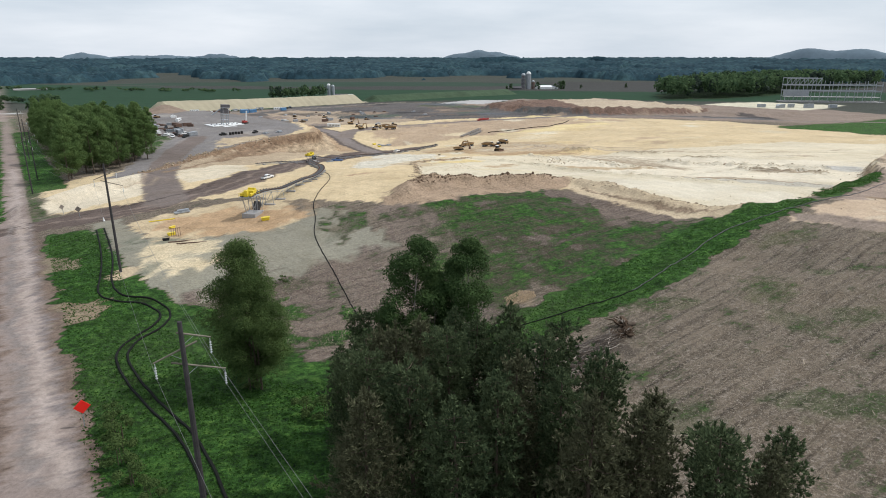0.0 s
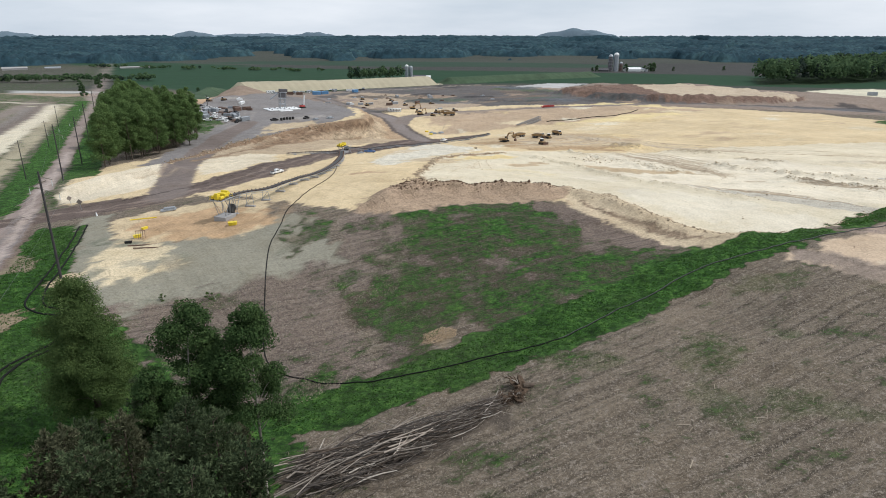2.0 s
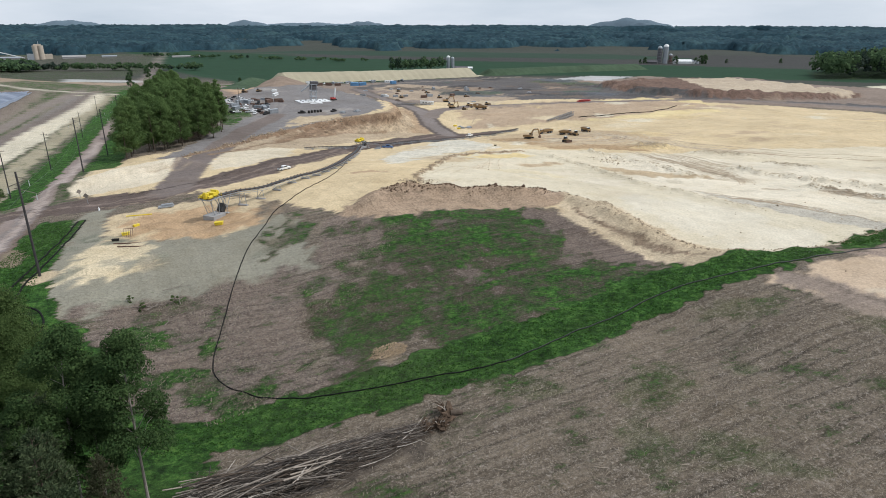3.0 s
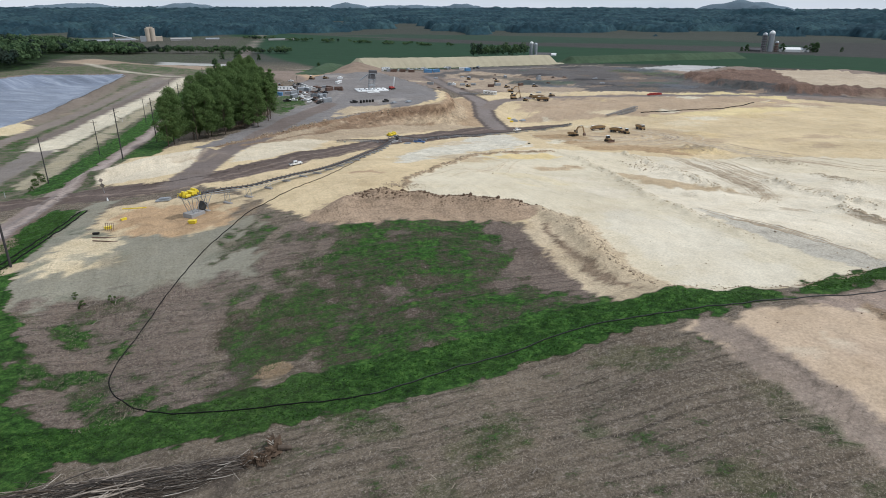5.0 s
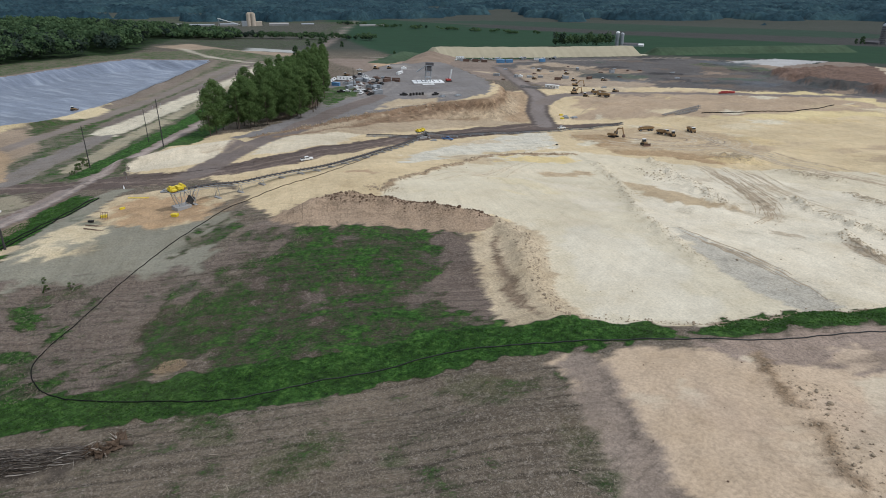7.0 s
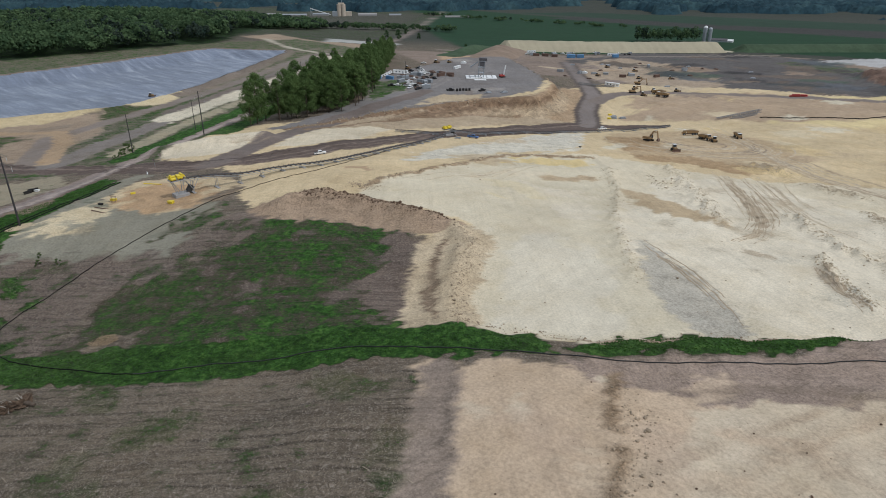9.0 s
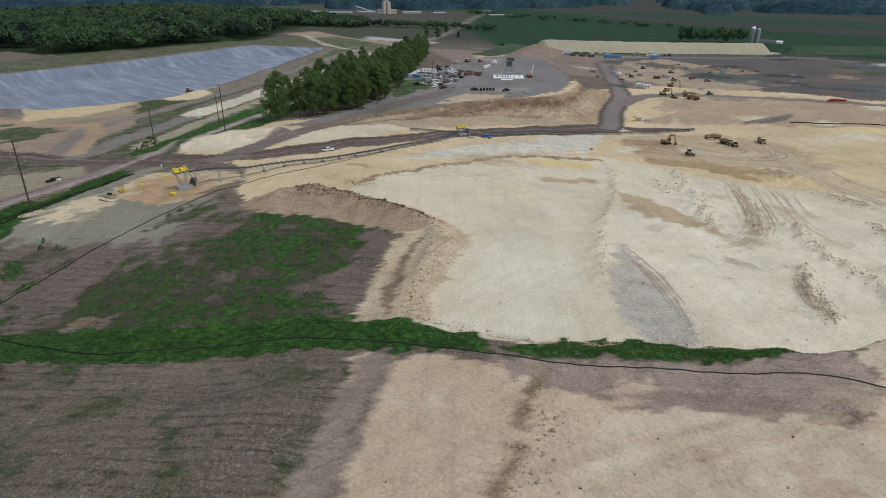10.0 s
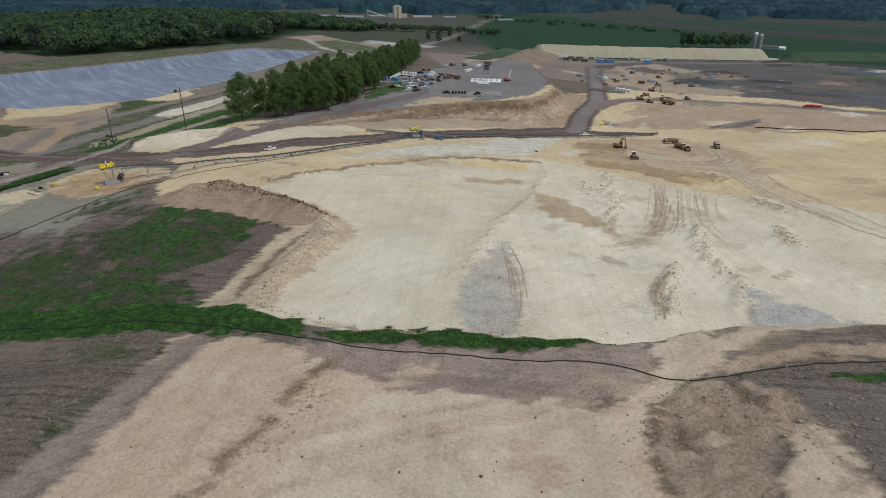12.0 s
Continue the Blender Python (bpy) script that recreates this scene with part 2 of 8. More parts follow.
def forest_material():
    """Closed canopy seen from far, haze painted in as blue: stands of differing tone, crowns and gaps darkened for
    shade.
    """
    m, n, l, bsdf = material("haze_blue_canopy")
    geo = n.new("ShaderNodeNewGeometry").outputs["Position"]
    stand_tone, crown_tone = noise_node(n, l, 0.006, 4, 0.6, geo), noise_node(n, l, 0.06, 4, 0.7, geo)
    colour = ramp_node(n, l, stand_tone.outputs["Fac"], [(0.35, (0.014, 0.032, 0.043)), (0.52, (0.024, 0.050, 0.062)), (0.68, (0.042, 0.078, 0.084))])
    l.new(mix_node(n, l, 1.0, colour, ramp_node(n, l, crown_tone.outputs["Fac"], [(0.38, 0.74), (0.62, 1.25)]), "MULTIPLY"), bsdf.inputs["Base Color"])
    bsdf.inputs["Roughness"].default_value, bsdf.inputs["Specular IOR Level"].default_value = 0.95, 0.05
    return m


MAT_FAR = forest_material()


# ---- the lie of the land ----
def smooth(a, b, x):
    t = np.clip((x - a) / (b - a), 0, 1)
    return t * t * (3 - 2 * t)


def inside(x, y, outline):
    """Signed distance to a closed outline: below zero inside."""
    d, odd = np.full(x.shape, 1e9), np.zeros(x.shape, bool)
    for (ax, ay), (bx, by) in zip(outline, outline[1:] + outline[:1]):
        ex, ey = bx - ax, by - ay
        t = np.clip(((x - ax) * ex + (y - ay) * ey) / (ex * ex + ey * ey + 1e-9), 0, 1)
        d = np.minimum(d, np.hypot(x - ax - t * ex, y - ay - t * ey))
        if by != ay:
            odd ^= ((ay > y) != (by > y)) & (x < ex * (y - ay) / ey + ax)
    return np.where(odd, -d, d)


def beside(x, y, line):
    """Distance to an open line, the side (left above zero) and how far along it lies, 0 to 1."""
    d, side, along = np.full(x.shape, 1e9), np.zeros(x.shape), np.zeros(x.shape)
    lengths = [math.dist(a, b) for a, b in zip(line, line[1:])]
    run = 0.0
    for (ax, ay), (bx, by), length in zip(line, line[1:], lengths):
        ex, ey = bx - ax, by - ay
        t = np.clip(((x - ax) * ex + (y - ay) * ey) / (ex * ex + ey * ey), 0, 1)
        e = np.hypot(x - ax - t * ex, y - ay - t * ey)
        near = e < d
        d = np.where(near, e, d)
        side = np.where(near, np.sign(ex * (y - ay) - ey * (x - ax)), side)
        along = np.where(near, (run + t * length) / sum(lengths), along)
        run += length
    return d, side, along


def ripple(x, y, size, seed=0):
    """A cheap smooth noise of about that size in metres, -1 to 1."""
    rng = np.random.default_rng(seed)
    out = np.zeros(np.shape(x))
    for k in range(7):
        a, f, p = rng.uniform(0, 6.283), rng.uniform(0.6, 1.7) * 6.283 / size, rng.uniform(0, 6.283)
        out += np.sin((x * math.cos(a) + y * math.sin(a)) * f + p)
    return out / 3.2


# slopes of the whole site, and its swells and hollows: x, y, reach, rise
SLOPE_N = (1.18, -17.05, -11.11, 14.39, -16.59, -4.14)
SWELLS_N = [(-45, 430, 66, -11.33), (-3, 195, 39, 6.26), (-340, 295, 150, -4.52), (-200, 430, 120, 7.62), (166, 626, 150, 4.82), (-12, 96, 33, -6.24),
            (-456, 601, 150, 5.08), (-110, 240, 36, 3.01), (-63, 117, 44, 3.77), (-115, 582, 91, -4.17), (100, 176, 34, 2.32), (-105, 165, 25, 1.32),
            (-10, 286, 49, 2.74), (135, 232, 45, 0.57), (-60, 220, 37, 0.63), (62, 280, 55, -2.5), (-115, 136, 28, -2.37), (36, 446, 66, -2.9),
            (3, 403, 44, 2.46), (-65, 305, 41, -2.17), (240, 1000, 150, 3.5), (108, 333, 79, -1.46), (-7, 140, 25, 1.25)]
SLOPE_S = (3.27, 3.52, 12.71)
SWELLS_S = [(-12, 96, 33, -6.28), (-115, 136, 44, -5.73), (150, 60, 72, 4.73), (-63, 117, 44, 5.02), (86, 123, 25, 1.14), (-105, 165, 45, 0.78),
            (200, 150, 51, 2.86), (142, 176, 22, -1.07)]
RIM = [(40, 128), (55, 141), (70, 144), (88, 151), (100, 159), (110, 168), (122, 178), (131, 186), (138, 200), (150, 213), (170, 232), (230, 280)]
PAD = [(-140, 250), (-128, 256), (-130, 286), (-126, 331), (-115, 378), (-100, 410), (-86, 424), (-92, 455), (-104, 482), (-140, 520), (-230, 605), (-262, 560), (-225, 420), (-165, 345), (-148, 290)]
PAD_Z = -7.5
FLOOR = [(3, 181), (-3, 190), (-8, 202), (-9, 217), (-10, 236), (-13, 262), (-12, 283), (0, 299), (14, 312), (27, 297), (46, 265), (60, 233), (74, 207), (87, 187), (104, 167), (88, 152), (72, 146), (60, 170), (50, 187), (36, 192), (20, 190)]
RIDGE = [(-12, 160), (-9, 173), (4, 179), (22, 183), (36, 184), (47, 178), (53, 166), (60, 153), (70, 142)]
HEAP = [(-131, 194), (-128, 207), (-122, 220), (-115, 232)]
OVERBURDEN = [(58, 790), (72, 745), (105, 690), (150, 655), (185, 655), (250, 690), (310, 760), (290, 850), (200, 890), (110, 870)]
SPOIL_PATCH = [(146.6, 181), (144.1, 175), (144.5, 168), (147, 161), (151, 157), (155, 153.5), (160, 155), (163, 160), (158, 168.5), (160.5, 172.6), (158.5, 179.7), (161, 181), (157.6, 186), (151, 185)]
POND = [(-482, 530), (-560, 480), (-540, 351), (-520, 200), (-420, 120), (-318, 186), (-300, 250), (-330, 310), (-384, 386)]


ROCK_ROWS = [([(27, 297), (46, 265), (60, 233), (74, 207), (87, 187)], 0.9, 2.5), ([(44, 319), (68, 284), (84, 256)], 1.6, 4.0), ([(114, 236), (120, 219), (128, 205)], 1.5, 2.5),
             ([(99.7, 278), (110, 261), (118, 249), (128, 240), (138, 222)], 1.8, 3.0), ([(70, 350), (80, 347)], 1.8, 5.0), ([(96, 330), (112, 322)], 1.2, 4.0), ([(118, 300), (128, 280)], 1.2, 3.0)]


def swells(x, y, found):
    z = np.zeros(np.shape(x))
    for sx, sy, r, rise in found:
        z = z + rise * np.exp(-((x - sx) ** 2 + (y - sy) ** 2) / (2 * r * r))
    return z


def height(x, y):
    x, y = np.asarray(x, float), np.asarray(y, float)
    u, v = np.tanh(x / 300), np.tanh((y - 150) / 450)
    c = SLOPE_N
    zn = c[0] + c[1] * v + c[2] * v * v + c[3] * u + c[4] * u * v + c[5] * u * u + swells(x, y, SWELLS_N)
    c = SLOPE_S
    zs = c[0] + c[1] * v + c[2] * u + swells(x, y, SWELLS_S)
    rim_y = np.interp(x, [p[0] for p in RIM], [p[1] for p in RIM])
    m = smooth(4.5, -4.5, y - rim_y + 1.2 * ripple(x, y, 9, 3)) * smooth(45, 75, x)
    z = zn * (1 - m) + zs * m
    # the levelled pad above the cut
    d = inside(x, y, PAD) + 2.0 * ripple(x, y, 22, 5)
    gully = np.abs(ripple(x, y, 6.5, 6)) * 2.6 + np.abs(ripple(x, y, 2.6, 16)) * 0.9
    z = z + np.maximum(0, PAD_Z - z) * (0.55 * smooth(5.5, 0, d + gully * 0.6) + 0.45 * smooth(17, 4, d + gully))
    # the scraped floor lies a step below the sand round it
    z = z - 0.7 * smooth(0.7, -1.0, inside(x, y, FLOOR) + 0.5 * ripple(x, y, 7, 17)) * smooth(185, 210, y - 0.6 * x)
    # the stripped ridge along the west of the pit
    d, side, along = beside(x, y, RIDGE)
    z = z + (2.6 + 0.5 * ripple(x, y, 7, 8)) * np.exp(-(d / 3.6) ** 2) * smooth(0, 0.06, along) * (1 - 0.55 * smooth(0.6, 1.0, along))
    # the sand heap beside the junction
    d, side, along = beside(x, y, HEAP)
    z = z + 3.2 * smooth(12, 0, d + 0.8 * ripple(x, y, 12, 4))
    # the lined pond and its bank
    d = inside(x, y, POND)
    z = z - 6.0 * smooth(0, -26, d) + 2.2 * np.exp(-((d - 5) / 6.0) ** 2)
    # overburden heaped in the north-east, with a flat trafficked top
    d = inside(x, y, OVERBURDEN) + 5 * ripple(x, y, 45, 9) + 2.5 * ripple(x, y, 16, 10)
    z = z + (6.2 + (1.8 * ripple(x, y, 40, 12) + 0.7 * ripple(x, y, 14, 18)) * smooth(-30, -8, d)) * smooth(12, -3, d) - 2.6 * smooth(-8, -22, d) + 5.5 * smooth(-12, -34, d) * smooth(680, 860, y)
    for sx, sy, r, rise in ((182, 662, 15, 3), (330, 700, 50, 4), (405, 740, 45, 4), (120, 930, 40, 5), (240, 930, 60, 6)):
        z = z + rise * smooth(1.0, 0.2, np.hypot(x - sx, y - sy) / r + 0.15 * ripple(x, y, 30, 9))
    # churned spoil where the two strips meet
    z = z + 0.55 * ripple(x, y, 3.4, 13) * smooth(3, -4, inside(x, y, SPOIL_PATCH))
    # rows of broken rock left on the pit floor
    for line, rise, half in ROCK_ROWS:
        d, side, along = beside(x, y, line)
        z = z + rise * np.exp(-(d / half) ** 2) * (0.7 + 0.4 * ripple(x, y, 6.5, 15))
    z = z + 26 * np.exp(-(((x + 980) / 330) ** 2 + ((y - 560) / 260) ** 2))
    # the far country lies flat, its wooded edge raised to fit the camera's horizon
    r = np.hypot(x, y)
    far = smooth(900, 1500, r)
    z = z * (1 - far) + far * (-27 + 2.0 * ripple(x, y, 700, 11))
    z = z + 41 * smooth(2300, 4900, r)
    z = z + 0.12 * ripple(x, y, 6, 1) + 0.35 * ripple(x, y, 34, 2) * smooth(1500, 400, r)
    return z


def level(x, y):
    return float(height(np.array([float(x)]), np.array([float(y)]))[0])


SAND, PALE = (0.55, 0.435, 0.27), (0.585, 0.51, 0.375)
BROWN, GRAVEL, HAUL = (0.150, 0.120, 0.089), (0.255, 0.205, 0.18), (0.118, 0.090, 0.077)
SEEDED, SPOIL = (0.235, 0.22, 0.17), (0.35, 0.255, 0.175)

